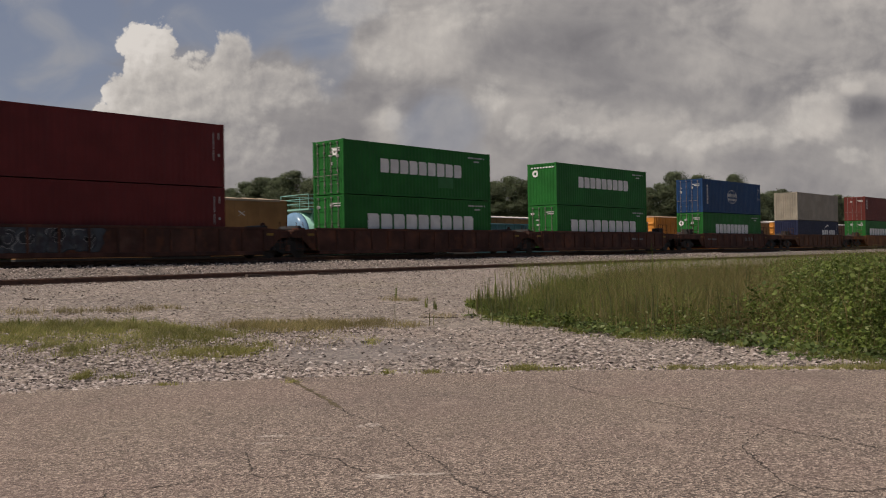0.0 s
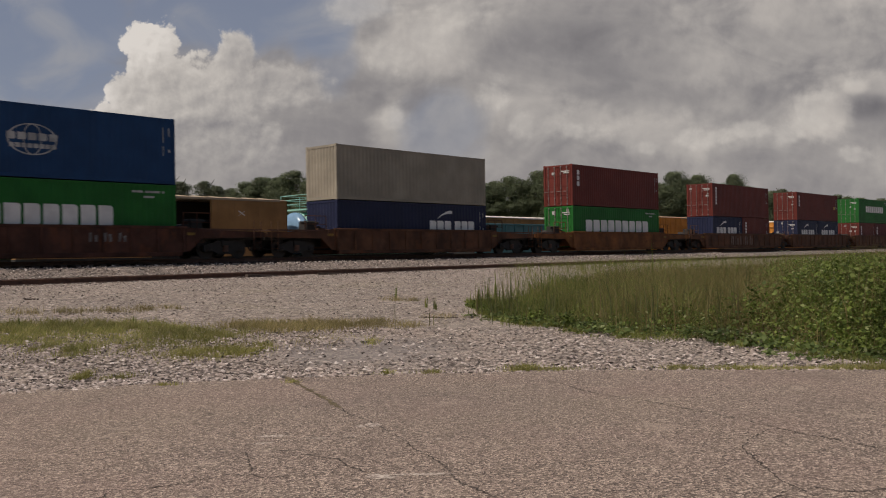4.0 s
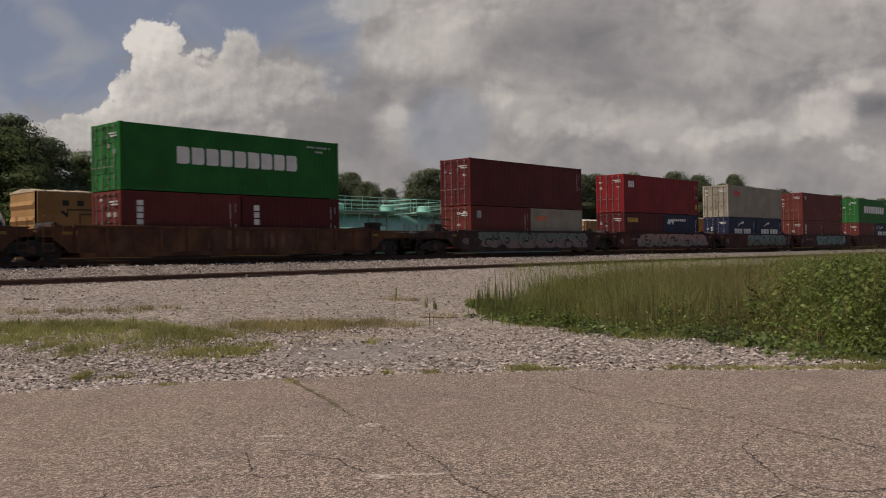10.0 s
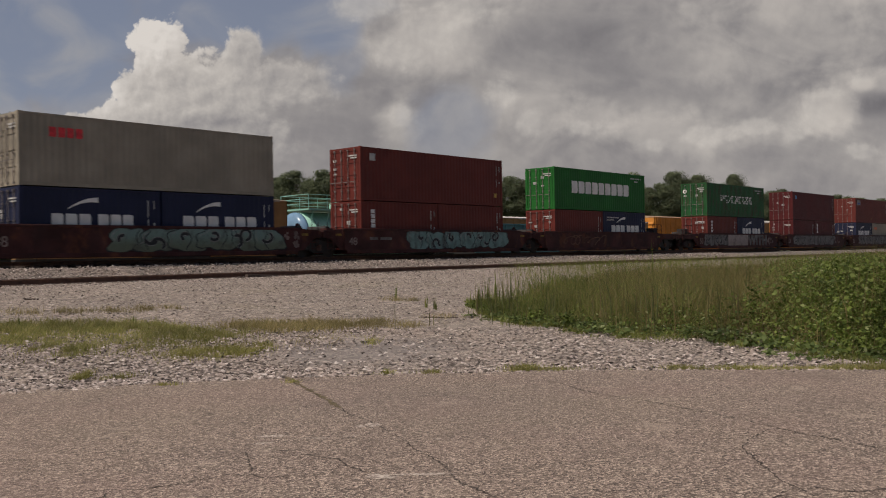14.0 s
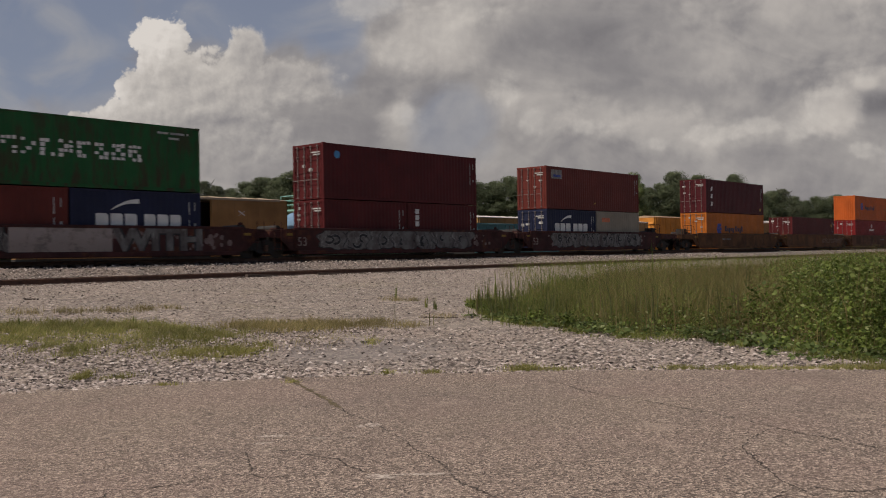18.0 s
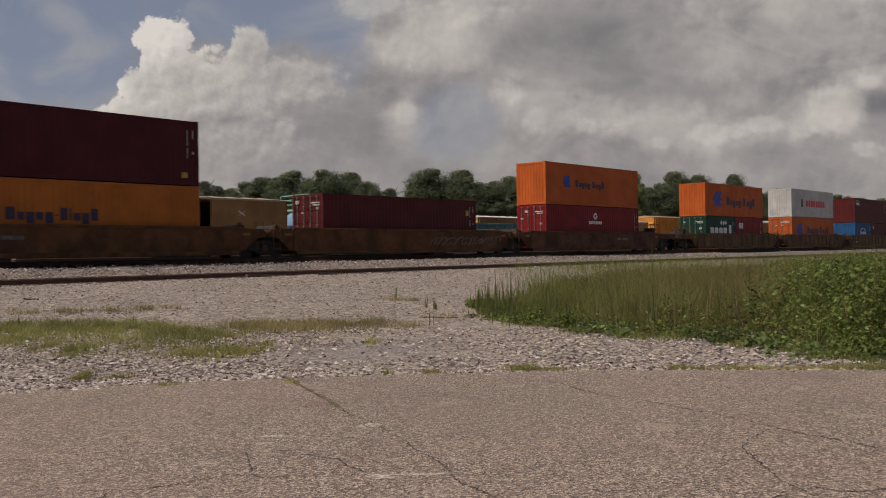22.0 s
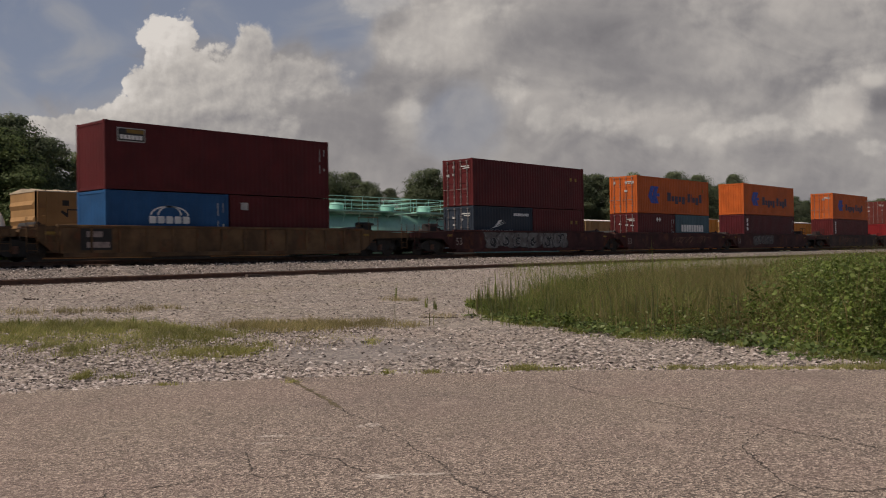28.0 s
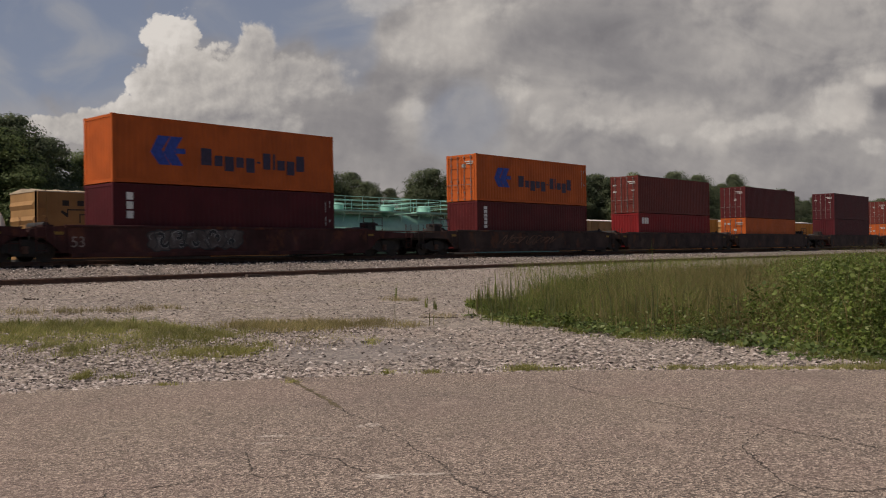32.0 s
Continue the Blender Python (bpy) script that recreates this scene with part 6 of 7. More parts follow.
# ======== trees ========
LEAF_A = leaf_mat("oak_leaves", (0.088, 0.106, 0.058), (0.128, 0.152, 0.080), (0.13, 0.12, 0.06))
LEAF_B = leaf_mat("bright_leaves", (0.108, 0.140, 0.054), (0.175, 0.215, 0.082), (0.17, 0.16, 0.07))
LEAF_C = leaf_mat("pine_leaves", (0.082, 0.094, 0.058), (0.125, 0.140, 0.082), (0.12, 0.11, 0.06))
BARK = plain_mat("bark", (0.06, 0.045, 0.035), 0.95, 0, 0.4, 8.0)


def quads(centres, normals, sizes, rnd, aspect=0.62):
    """One small leaf quad at each centre, with a fold."""
    n = len(centres)
    a = rnd.normal(size=(n, 3))
    u = np.cross(normals, a)
    u /= np.linalg.norm(u, axis=1)[:, None] + 1e-9
    v = np.cross(normals, u)
    s = sizes[:, None]
    p = np.stack([centres - u * s, centres - v * s * aspect, centres + u * s, centres + v * s * aspect], axis=1).reshape(-1, 3)
    faces = np.arange(4 * n).reshape(-1, 4)
    return p, faces


def crown_mesh(name, mat, seed, width, bottom, clumps, leaves, size, sparse=1.0):
    """A crown of leaf clumps for a tree 12 m high."""
    rnd = np.random.default_rng(seed)
    pts, nrm, siz = [], [], []
    for k in range(clumps):
        t = (k + rnd.uniform()) / clumps
        z = bottom + (11.3 - bottom) * t
        prof = math.sin(math.pi * min(1, max(0.08, (t * 0.86 + 0.12)))) ** 0.7
        r = width * prof * rnd.uniform(0.15, 0.95)
        th = rnd.uniform(0, 2 * math.pi)
        c = np.array([r * math.cos(th), r * math.sin(th), z])
        rad = rnd.uniform(0.5, 1.55) * (0.7 + 0.5 * prof) * sparse
        d = rnd.normal(size=(leaves, 3))
        d /= np.linalg.norm(d, axis=1)[:, None]
        q = rad * (rnd.uniform(0.35, 1.0, size=(leaves, 1)) ** 0.5 + np.abs(rnd.normal(scale=0.14, size=(leaves, 1))))
        pts.append(c + d * q * np.array([1.2, 1.2, rnd.uniform(0.5, 0.85)]))
        nn = d + rnd.normal(scale=0.22, size=(leaves, 3)) + np.array([0, 0, 0.35])
        nrm.append(nn / np.linalg.norm(nn, axis=1)[:, None])
        siz.append(size * rnd.uniform(0.6, 1.25, size=leaves))
    p, f = quads(np.vstack(pts), np.vstack(nrm), np.concatenate(siz), rnd)
    return big_mesh(name, p.tolist(), f.tolist(), mat)


def trunk_mesh(seed, top, width):
    rnd = random.Random(seed)
    s = Shape()
    z, x, y, r = -0.3, 0.0, 0.0, 0.24
    for k in range(5):
        nz, nx, ny = z + top / 5, x + rnd.uniform(-0.2, 0.2), y + rnd.uniform(-0.2, 0.2)
        s.tube((x, y, z), (nx, ny, nz), r, 8, r * 0.8)
        if k:
            for _ in range(3):
                th = rnd.uniform(0, 6.28)
                s.tube((nx, ny, nz), (nx + math.cos(th) * width * 0.6, ny + math.sin(th) * width * 0.6, nz + rnd.uniform(0.8, 1.8)), r * 0.42, 6, 0.03)
        z, x, y, r = nz, nx, ny, r * 0.8
    return s.mesh("trunk", BARK)


KINDS = [(crown_mesh("crown", LEAF_A, 1, 3.6, 2.0, 58, 640, 0.105), trunk_mesh(1, 9.0, 3.4), "dark green broadleaf tree"),
         (crown_mesh("crown", LEAF_B, 2, 3.2, 1.8, 56, 640, 0.10), trunk_mesh(2, 9.0, 3.0), "green leafy tree"),
         (crown_mesh("crown", LEAF_A, 3, 2.7, 1.5, 52, 600, 0.105), trunk_mesh(3, 9.5, 2.6), "dark green broadleaf tree"),
         (crown_mesh("crown", LEAF_C, 4, 2.1, 4.5, 34, 420, 0.095, 0.8), trunk_mesh(4, 10.4, 2.0), "tall thin-crowned pine tree"),
         (crown_mesh("crown", LEAF_B, 5, 4.2, 1.2, 72, 640, 0.105), trunk_mesh(5, 8.0, 4.0), "broad green tree")]


def tree(bearing, depth, high, kind, wide=1.0):
    """A tree at a distance along a bearing (its sideways slope from the lot's outward line)."""
    x, y = lot(bearing * depth, depth)
    z = 0.48
    crown, trunk, label = KINDS[kind]
    rnd = random.Random(int(bearing * 1e4) + int(depth))
    s = high / 11.9 * (rnd.uniform(0.86, 1.05) if -0.2 < bearing else 1.0)
    wide *= rnd.uniform(0.82, 1.1)
    ob = thing("tree", label + " behind the yard", "tree", pose(x, y, z, 0, 0, rnd.uniform(0, 360)) @ Matrix.Diagonal((s * wide, s * wide, s, 1)), "trees behind the yard")
    part("trunk", trunk, ob)
    part("crown", crown, ob)


# bearing, depth, height, kind, width
TREES = [
    (-0.5, 75, 13.4, 0, 1.25), (-0.472, 74, 13.2, 0, 1.15), (-0.438, 78, 12, 2, 1.2), (-0.52, 70, 12.5, 4, 1.2), (-0.455, 70, 8.5, 1, 1.2), (-0.395, 82, 10.9, 1, 1.15),
    (-0.375, 84, 9.6, 1, 1), (-0.362, 90, 9, 4, 0.9), (-0.352, 95, 8.4, 1, 0.9), (-0.415, 80, 8.2, 4, 1),
    (-0.332, 140, 11.6, 3, 1), (-0.303, 135, 13.4, 3, 1.3), (-0.288, 138, 13.2, 3, 1.2), (-0.262, 140, 13.4, 3, 1.1), (-0.246, 140, 12.6, 3, 1.2), (-0.233, 140, 12.2, 3, 1), (-0.28, 145, 10.9, 4, 1),
    (-0.215, 132, 12.2, 0, 1), (-0.198, 130, 12.8, 2, 1), (-0.18, 128, 13, 2, 1), (-0.162, 124, 12.8, 0, 1), (-0.145, 122, 13, 2, 1), (-0.13, 118, 12.6, 0, 1),
    (-0.115, 124, 12.6, 0, 0.9), (-0.1, 122, 12.4, 2, 0.9), (-0.083, 118, 11.8, 0, 0.9), (-0.058, 122, 11.9, 3, 1.1), (-0.04, 120, 8.8, 2, 1),
    (-0.03, 116, 11.25, 1, 1), (-0.012, 114, 11.85, 0, 1), (0.005, 116, 11.85, 0, 1), (0.022, 114, 11.45, 2, 1), (0.04, 115, 11.45, 0, 1), (0.058, 116, 11.75, 2, 1),
    (0.075, 115, 11.65, 0, 1), (0.09, 116, 10.85, 2, 1), (0.105, 115, 11.35, 0, 1), (0.122, 114, 11.95, 2, 1), (0.135, 112, 11.85, 0, 1), (0.152, 114, 10.95, 2, 1),
    (0.168, 116, 10.65, 0, 1), (0.183, 116, 10.45, 2, 1), (0.198, 114, 10.35, 0, 1), (0.21, 112, 11.15, 1, 0.9), (0.225, 118, 10.25, 2, 1), (0.24, 120, 10.45, 0, 1),
    (0.255, 122, 11.35, 2, 1), (0.268, 122, 11.65, 0, 1), (0.282, 124, 11.15, 2, 1), (0.296, 128, 10.65, 0, 1), (0.308, 132, 10.7, 2, 1), (0.321, 130, 12.6, 2, 0.75),
    (0.335, 140, 11.3, 0, 0.9), (0.35, 145, 10.7, 2, 1), (0.362, 148, 10.8, 0, 1), (0.374, 150, 11.8, 3, 1.2), (0.386, 156, 11.2, 0, 1), (0.398, 160, 11, 2, 1),
    (0.41, 166, 11.2, 0, 1), (0.422, 170, 11.4, 2, 1), (0.433, 172, 11.7, 0, 0.9), (0.446, 180, 11, 2, 1), (0.458, 186, 11.2, 0, 1), (0.47, 195, 11.3, 2, 1),
    (0.482, 200, 11.6, 0, 1), (0.496, 205, 11.4, 2, 1),
]
for row in TREES:
    tree(*row)


def thicket():
    """Undergrowth that closes the foot of the wood."""
    rnd = np.random.default_rng(9)
    pts = []
    for k in range(1500):
        b = rnd.uniform(-0.56, 0.52)
        d = (78 if b < -0.40 else (96 if b < -0.34 else 126 if b < 0.28 else 135 + (b - 0.28) * 330)) + rnd.uniform(-3, 10)
        x, y = lot(b * d, d)
        c = np.array([x, y, 0.5 + rnd.uniform(0.3, 4.6)])
        pts.append(c + rnd.normal(scale=(1.1, 1.1, 0.8), size=(44, 3)))
    p = np.vstack(pts)
    nn = rnd.normal(size=p.shape)
    nn /= np.linalg.norm(nn, axis=1)[:, None]
    v, f = quads(p, nn, rnd.uniform(0.14, 0.30, size=len(p)), rnd)
    tagged(new("undergrowth", big_mesh("undergrowth", v.tolist(), f.tolist(), LEAF_A)), "dark green undergrowth at the wood's foot", "undergrowth", kind="stuff")


thicket()

# ======== stones, grass and weeds before the tracks ========
def stones(name, count, place, low, high, seed, label, flat=0.55):
    """Loose angular stones: eight-faced lumps of uneven shape, most of them small."""
    rnd = np.random.default_rng(seed)
    base = np.array([(1, 0, 0), (-1, 0, 0), (0, 1, 0), (0, -1, 0), (0, 0, 1), (0, 0, -0.6)], float)
    tri = np.array([(0, 2, 4), (2, 1, 4), (1, 3, 4), (3, 0, 4), (2, 0, 5), (1, 2, 5), (3, 1, 5), (0, 3, 5)])
    x, y = place(rnd, count)
    n = len(x)
    s = (low + (high - low) * rnd.uniform(size=n) ** 1.8)[:, None]
    size = np.concatenate([s, s * rnd.uniform(0.55, 1, (n, 1)), s * flat * rnd.uniform(0.7, 1.3, (n, 1))], axis=1)
    q = base[None] * rnd.uniform(0.55, 1.15, (n, 6, 3)) * size[:, None] + rnd.normal(scale=0.12, size=(n, 6, 3)) * s[:, None]
    t = rnd.uniform(0, 6.283, (n, 1))
    c, sn = np.cos(t), np.sin(t)
    z = np.array([ground_z(a, b) for a, b in zip(x, y)])[:, None]
    v = np.stack([q[..., 0] * c - q[..., 1] * sn + x[:, None], q[..., 0] * sn + q[..., 1] * c + y[:, None], q[..., 2] + z + 0.22 * s], axis=2).reshape(-1, 3)
    f = (tri[None] + 6 * np.arange(n)[:, None, None]).reshape(-1, 3)
    me = big_mesh(name, v.tolist(), f.tolist(), STONE)
    return tagged(new(name, me), label, "stones", kind="stuff")


def near_band(rnd, n):
    """Stones next to the asphalt: thick on one side, thinner where the ground is bare."""
    l = rnd.uniform(-9.5, 8.5, 3 * n)
    out = np.where(rnd.uniform(size=3 * n) > 0.10, rnd.uniform(0, 1, 3 * n) ** 1.6 * 6.5, np.abs(rnd.normal(size=3 * n)) * 0.30 - 0.34)
    bare = np.exp(-((l + 1.5) / 1.4) ** 2 - ((out - 2.5) / 1.6) ** 2)
    keep = rnd.uniform(size=3 * n) < np.where(l < -1.5, 1.0, 0.5) * (1 - 0.97 * bare)
    l, out = l[keep][:n], out[keep][:n]
    d = np.array([edge_d(a) for a in l]) + out
    return lot(l, d)


def field(y0, y1, x0, x1, power=1.0):
    return lambda rnd, n: (rnd.uniform(x0, x1, n), y0 + (y1 - y0) * rnd.uniform(size=n) ** power)


stones("loose_gravel", 46000, near_band, 0.010, 0.052, 3, "loose grey and white crushed stones", 0.34)
stones("field_stones", 52000, field(12.5, 28.0, 3, 46), 0.012, 0.050, 6, "pale and dark stones strewn over the gravel", 0.30)
stones("ballast_stones", 9000, field(33.0, 35.0, 8, 75, 1.2), 0.03, 0.085, 4, "grey crushed ballast stones by the rails")
stones("track_stones", 9000, field(26.5, 32.6, 8, 70), 0.025, 0.065, 5, "pale crushed stones round the empty track", 0.32)

GRASS = leaf_mat("grass_blades", (0.190, 0.196, 0.055), (0.360, 0.345, 0.120), (0.46, 0.37, 0.19), 0.28)
YELLOW_GRASS = leaf_mat("yellow_grass", (0.200, 0.200, 0.050), (0.370, 0.350, 0.110), (0.44, 0.36, 0.18), 0.25)
DRY_GRASS = leaf_mat("dry_grass", (0.200, 0.175, 0.070), (0.360, 0.300, 0.135), (0.46, 0.36, 0.21), 0.35)
TALL_GRASS = leaf_mat("tall_grass_blades", (0.092, 0.122, 0.028), (0.240, 0.262, 0.068), (0.32, 0.25, 0.12), 0.20)
BROWN_GRASS = leaf_mat("brown_seed_grass", (0.110, 0.100, 0.036), (0.235, 0.200, 0.075), (0.33, 0.24, 0.12), 0.30)
LOW_GRASS = leaf_mat("low_bright_grass", (0.130, 0.160, 0.035), (0.290, 0.310, 0.085), (0.36, 0.33, 0.14), 0.18)
WEED = leaf_mat("weed_leaves", (0.060, 0.092, 0.018), (0.215, 0.265, 0.060), (0.36, 0.38, 0.19), 0.08)
STALK = leaf_mat("weed_stalks", (0.070, 0.085, 0.030), (0.150, 0.155, 0.065), (0.22, 0.16, 0.08), 0.3)


def blades(name, places, mat, seed, label, width=0.006, lean=0.35, category="grass"):
    """Grass: places gives (x, y, height) for each blade; each is a bent strip of two quads and a tip."""
    rnd = np.random.default_rng(seed)
    v, f = [], []
    for x, y, h in places:
        t = rnd.uniform(0, 6.283)
        s = rnd.uniform(0, 6.283)
        dx, dy = math.cos(t) * width * 0.5, math.sin(t) * width * 0.5
        k = h * lean * rnd.uniform(0.1, 1.0)
        z = ground_z(x, y) - 0.02
        ux, uy = math.cos(s) * k, math.sin(s) * k
        n = len(v)
        v += [(x - dx, y - dy, z), (x + dx, y + dy, z), (x + ux * 0.3 - dx, y + uy * 0.3 - dy, z + h * 0.55), (x + ux * 0.3 + dx, y + uy * 0.3 + dy, z + h * 0.55), (x + ux, y + uy, z + h)]
        f += [(n, n + 1, n + 3, n + 2), (n + 2, n + 3, n + 4)]
    return tagged(new(name, big_mesh(name, v, f, mat)), label, category, kind="stuff")


def patchy(l, d, scale, seed):
    return noise.noise(Vector((l * scale, d * scale, seed)))


def tuft_places(rows, seed):
    """Blades in patches: middle along and out, spreads, height, count."""
    rnd = random.Random(seed)
    out = []
    for l0, d0, sl, sd, tall, n in rows:
        for _ in range(int(1.15 * n)):
            l, d = l0 + rnd.gauss(0, sl * 1.2), d0 - 0.2 + rnd.gauss(0, sd * 1.5)
            c = patchy(l, d * 1.6, 2.4, seed)
            if c < -0.12 + rnd.uniform(-0.2, 0.1):
                continue
            out.append((*lot(l, d), 0.03 + 1.2 * tall * rnd.uniform(0.3, 1.15) * (1.0 + 0.8 * c)))
    return out


GREEN_TUFTS = [(-7.85, 16.77, 0.26, 0.29, 0.11, 2600), (-7.16, 17.08, 0.27, 0.3, 0.11, 2600), (-6.37, 17.24, 0.27, 0.31, 0.1, 2600), (-5.61, 17.2, 0.24, 0.31, 0.1, 2300),
               (-4.85, 16.78, 0.21, 0.31, 0.09, 1700), (-4.29, 16.25, 0.19, 0.3, 0.08, 1200), (-3.96, 16.55, 0.21, 0.26, 0.08, 900), (-7.34, 15.25, 0.13, 0.16, 0.07, 600),
               (-7.0, 15.23, 0.13, 0.21, 0.07, 600), (-6.29, 14.68, 0.07, 0.32, 0.07, 500), (-5.76, 14.61, 0.08, 0.24, 0.07, 450), (-5.59, 13.96, 0.09, 0.15, 0.06, 450)]
THIN_TUFTS = [(-5.21, 15.11, 0.4, 0.5, 0.06, 1300), (-4.94, 15.75, 0.5, 0.5, 0.06, 1300), (-5.92, 16.43, 0.6, 0.4, 0.07, 1200), (-6.75, 15.88, 0.5, 0.4, 0.07, 1100), (-3.9, 15.3, 0.5, 0.5, 0.05, 900), (-7.4, 15.9, 0.4, 0.4, 0.06, 700)]
YELLOW_TUFTS = [(-3.99, 14.08, 0.13, 0.2, 0.06, 700), (-3.6, 14.1, 0.17, 0.24, 0.06, 1000), (-3.23, 14.39, 0.17, 0.26, 0.06, 1100), (-3.04, 14.92, 0.12, 0.18, 0.06, 500), (-4.45, 14.75, 0.21, 0.34, 0.05, 350),
                (-4.55, 11.61, 0.03, 0.12, 0.08, 330), (-3.31, 10.95, 0.04, 0.04, 0.05, 120), (-3.17, 10.98, 0.03, 0.04, 0.05, 90), (-1.82, 10.98, 0.04, 0.06, 0.05, 150), (-0.71, 11.70, 0.04, 0.05, 0.05, 180),
                (-0.17, 11.68, 0.05, 0.05, 0.05, 220), (-1.24, 15.79, 0.05, 0.21, 0.06, 160), (-1.9, 16.4, 0.18, 0.33, 0.04, 160)]
DRY_TUFTS = [(-3.99, 18.06, 0.23, 0.24, 0.09, 1000), (-3.5, 17.84, 0.26, 0.29, 0.1, 1400), (-2.97, 18.02, 0.3, 0.3, 0.1, 1600), (-2.44, 18.2, 0.3, 0.31, 0.1, 1600), (-1.92, 18.6, 0.27, 0.26, 0.09, 1200),
             (-1.36, 18.89, 0.24, 0.27, 0.08, 900), (-0.82, 18.5, 0.19, 0.2, 0.07, 450), (0.05, 20.57, 0.19, 0.24, 0.06, 250), (-8.89, 19.49, 0.2, 0.13, 0.1, 200), (-8.1, 19.93, 0.2, 0.13, 0.1, 260),
             (-7.12, 20.3, 0.28, 0.14, 0.1, 450), (-6.65, 20.81, 0.14, 0.15, 0.1, 260), (-6.24, 21.18, 0.15, 0.11, 0.08, 120), (-1.31, 24.68, 0.18, 0.16, 0.1, 240), (-0.77, 24.66, 0.14, 0.1, 0.1, 160),
             (-2.25, 16.02, 0.36, 0.41, 0.05, 250)]
blades("grass_strip", tuft_places(GREEN_TUFTS + THIN_TUFTS, 11), GRASS, 1, "low green grass growing in gravel", 0.008, 1.0)
blades("grass_tufts", tuft_places(YELLOW_TUFTS, 13), YELLOW_GRASS, 3, "short yellow-green grass tufts in gravel", 0.007, 1.1)
blades("dry_grass_strip", tuft_places(DRY_TUFTS, 12), DRY_GRASS, 2, "thin dry grass growing in gravel", 0.007, 1.0)


def edge_grass():
    rnd = random.Random(15)
    out = []
    for mid, spread_, n, tall in ((-4.1, 0.12, 300, 0.1), (-1.0, 0.35, 200, 0.05), (-0.1, 0.5, 200, 0.05), (1.0, 0.12, 700, 0.13), (1.35, 0.2, 600, 0.09), (2.3, 0.2, 160, 0.06),
                                  (2.95, 0.12, 700, 0.09), (3.3, 0.2, 700, 0.07), (3.75, 0.2, 1100, 0.09), (4.3, 0.3, 900, 0.07), (4.9, 0.3, 1500, 0.09), (5.4, 0.3, 1300, 0.12), (6.2, 0.5, 1500, 0.12)):
        for _ in range(n):
            l = rnd.gauss(mid, spread_)
            x, y = lot(l, edge_d(l) + abs(rnd.gauss(0, 0.16)) + 0.0 + (0.6 if mid == -4.1 else 0))
            out.append((x, y, rnd.uniform(0.25, 1.0) * tall))
    for px, py in ((6.5, 7.75), (6.25, 7.25), (7.02, 8.7)):
        for _ in range(26):
            out.append((px + rnd.gauss(0, 0.03), py + rnd.gauss(0, 0.06), rnd.uniform(0.02, 0.06)))
    return out


blades("edge_grass", edge_grass(), GRASS, 5, "short grass tufts along the asphalt's edge", 0.007, 0.7)


def front_d(l):
    """The weed patch's near edge."""
    if l < 0.6:
        return 99.0
    pts = ((0.6, 22.4), (1.16, 19.5), (2.06, 18.7), (2.6, 16.6), (3.2, 16.0), (4.0, 15.8), (4.5, 14.5), (5.1, 13.0), (5.7, 11.8), (9.0, 11.2), (30.0, 10.4))
    for (a, da), (b, db) in zip(pts, pts[1:]):
        if l <= b:
            return da + (db - da) * (l - a) / (b - a)
    return 10.0


def weed_places(n, seed, leafy):
    """Places in the weed patch: (x, y, height)."""
    rnd = random.Random(seed)
    out = []
    while len(out) < n:
        l = 0.6 + 16.0 * rnd.random() ** 1.25
        f = front_d(l) + 0.9 * noise.noise(Vector((l * 0.9, 3, 5))) + 0.6 * noise.noise(Vector((l * 3.1, 3, 9))) + abs(rnd.gauss(0, 0.45))
        back = 22.6 + 1.05 * l + rnd.gauss(0, 0.5) + 5.0 * step(1.5, 4.5, l)
        if back < f:
            continue
        d = f + (back - f) * rnd.random() ** (1.2 if leafy else 1.0)
        b = l / d
        if abs(b) > 0.56:
            continue
        lush = step(0.31, 0.44, b + 0.07 * patchy(l, d, 0.7, 2))
        depth_in = min(1.0, max(0.0, d - f) / (1.6 if leafy else 3.4))
        clump = patchy(l, d, 1.3, 4)
        if leafy:
            rim = 0.6 if d - f < 0.8 and clump > 0.30 and b > 0.05 else 0.03 + 0.14 * step(0.12, 0.3, b)
            if rnd.random() > max(lush * (0.55 + 1.3 * patchy(l, d, 2.2, 7)), rim):
                continue
            h = (0.16 + 0.98 * lush * depth_in + 0.25 * (1 - lush) * depth_in * step(0.1, 0.3, b)) * rnd.uniform(0.45, 1.15) * (1.0 + 1.0 * clump + 0.8 * patchy(l, d, 0.6, 6))
        else:
            if rnd.random() < lush * 0.1 or rnd.random() < 0.60 - 0.8 * step(0.02, 0.16, b) - clump * 0.9:
                continue
            h = (0.10 + (0.14 + 0.42 * step(0.03, 0.28, b)) * depth_in) * rnd.uniform(0.35, 1.3) * (1.0 + 0.9 * clump + 0.5 * patchy(l, d, 3.0, 5))
        x, y = lot(l, d)
        out.append((x, y, min(h, 0.92 + 0.42 * step(0.33, 0.46, b) * rnd.uniform(0.8, 1.0) - ground_z(x, y))))
    return out


def sorted_places(places, low, high, soft, seed):
    """Keeps the places whose sideways slope lies between two bounds, thinning out at both."""
    rnd = random.Random(seed)
    out = []
    for x, y, h in places:
        l, d = 0.66674 * x - 0.74509 * y, 0.74526 * x + 0.66675 * y
        b = l / d + 0.10 * patchy(l, d, 0.55, seed)
        if rnd.random() < step(low - soft, low + soft, b) * (1 - step(high - soft, high + soft, b)):
            out.append((x, y, h))
    return out


blades("tall_grass", sorted_places(weed_places(42000, 21, False), -0.2, 0.27, 0.08, 3), TALL_GRASS, 6, "tall green grass beside the gravel", 0.008, 1.2)
blades("seed_grass", [(x, y, 1.2 * h + 0.05) for x, y, h in sorted_places(weed_places(44000, 23, False), 0.17, 0.52, 0.07, 4)], BROWN_GRASS, 16, "thin brownish seeding grass among the weeds", 0.006, 0.9)


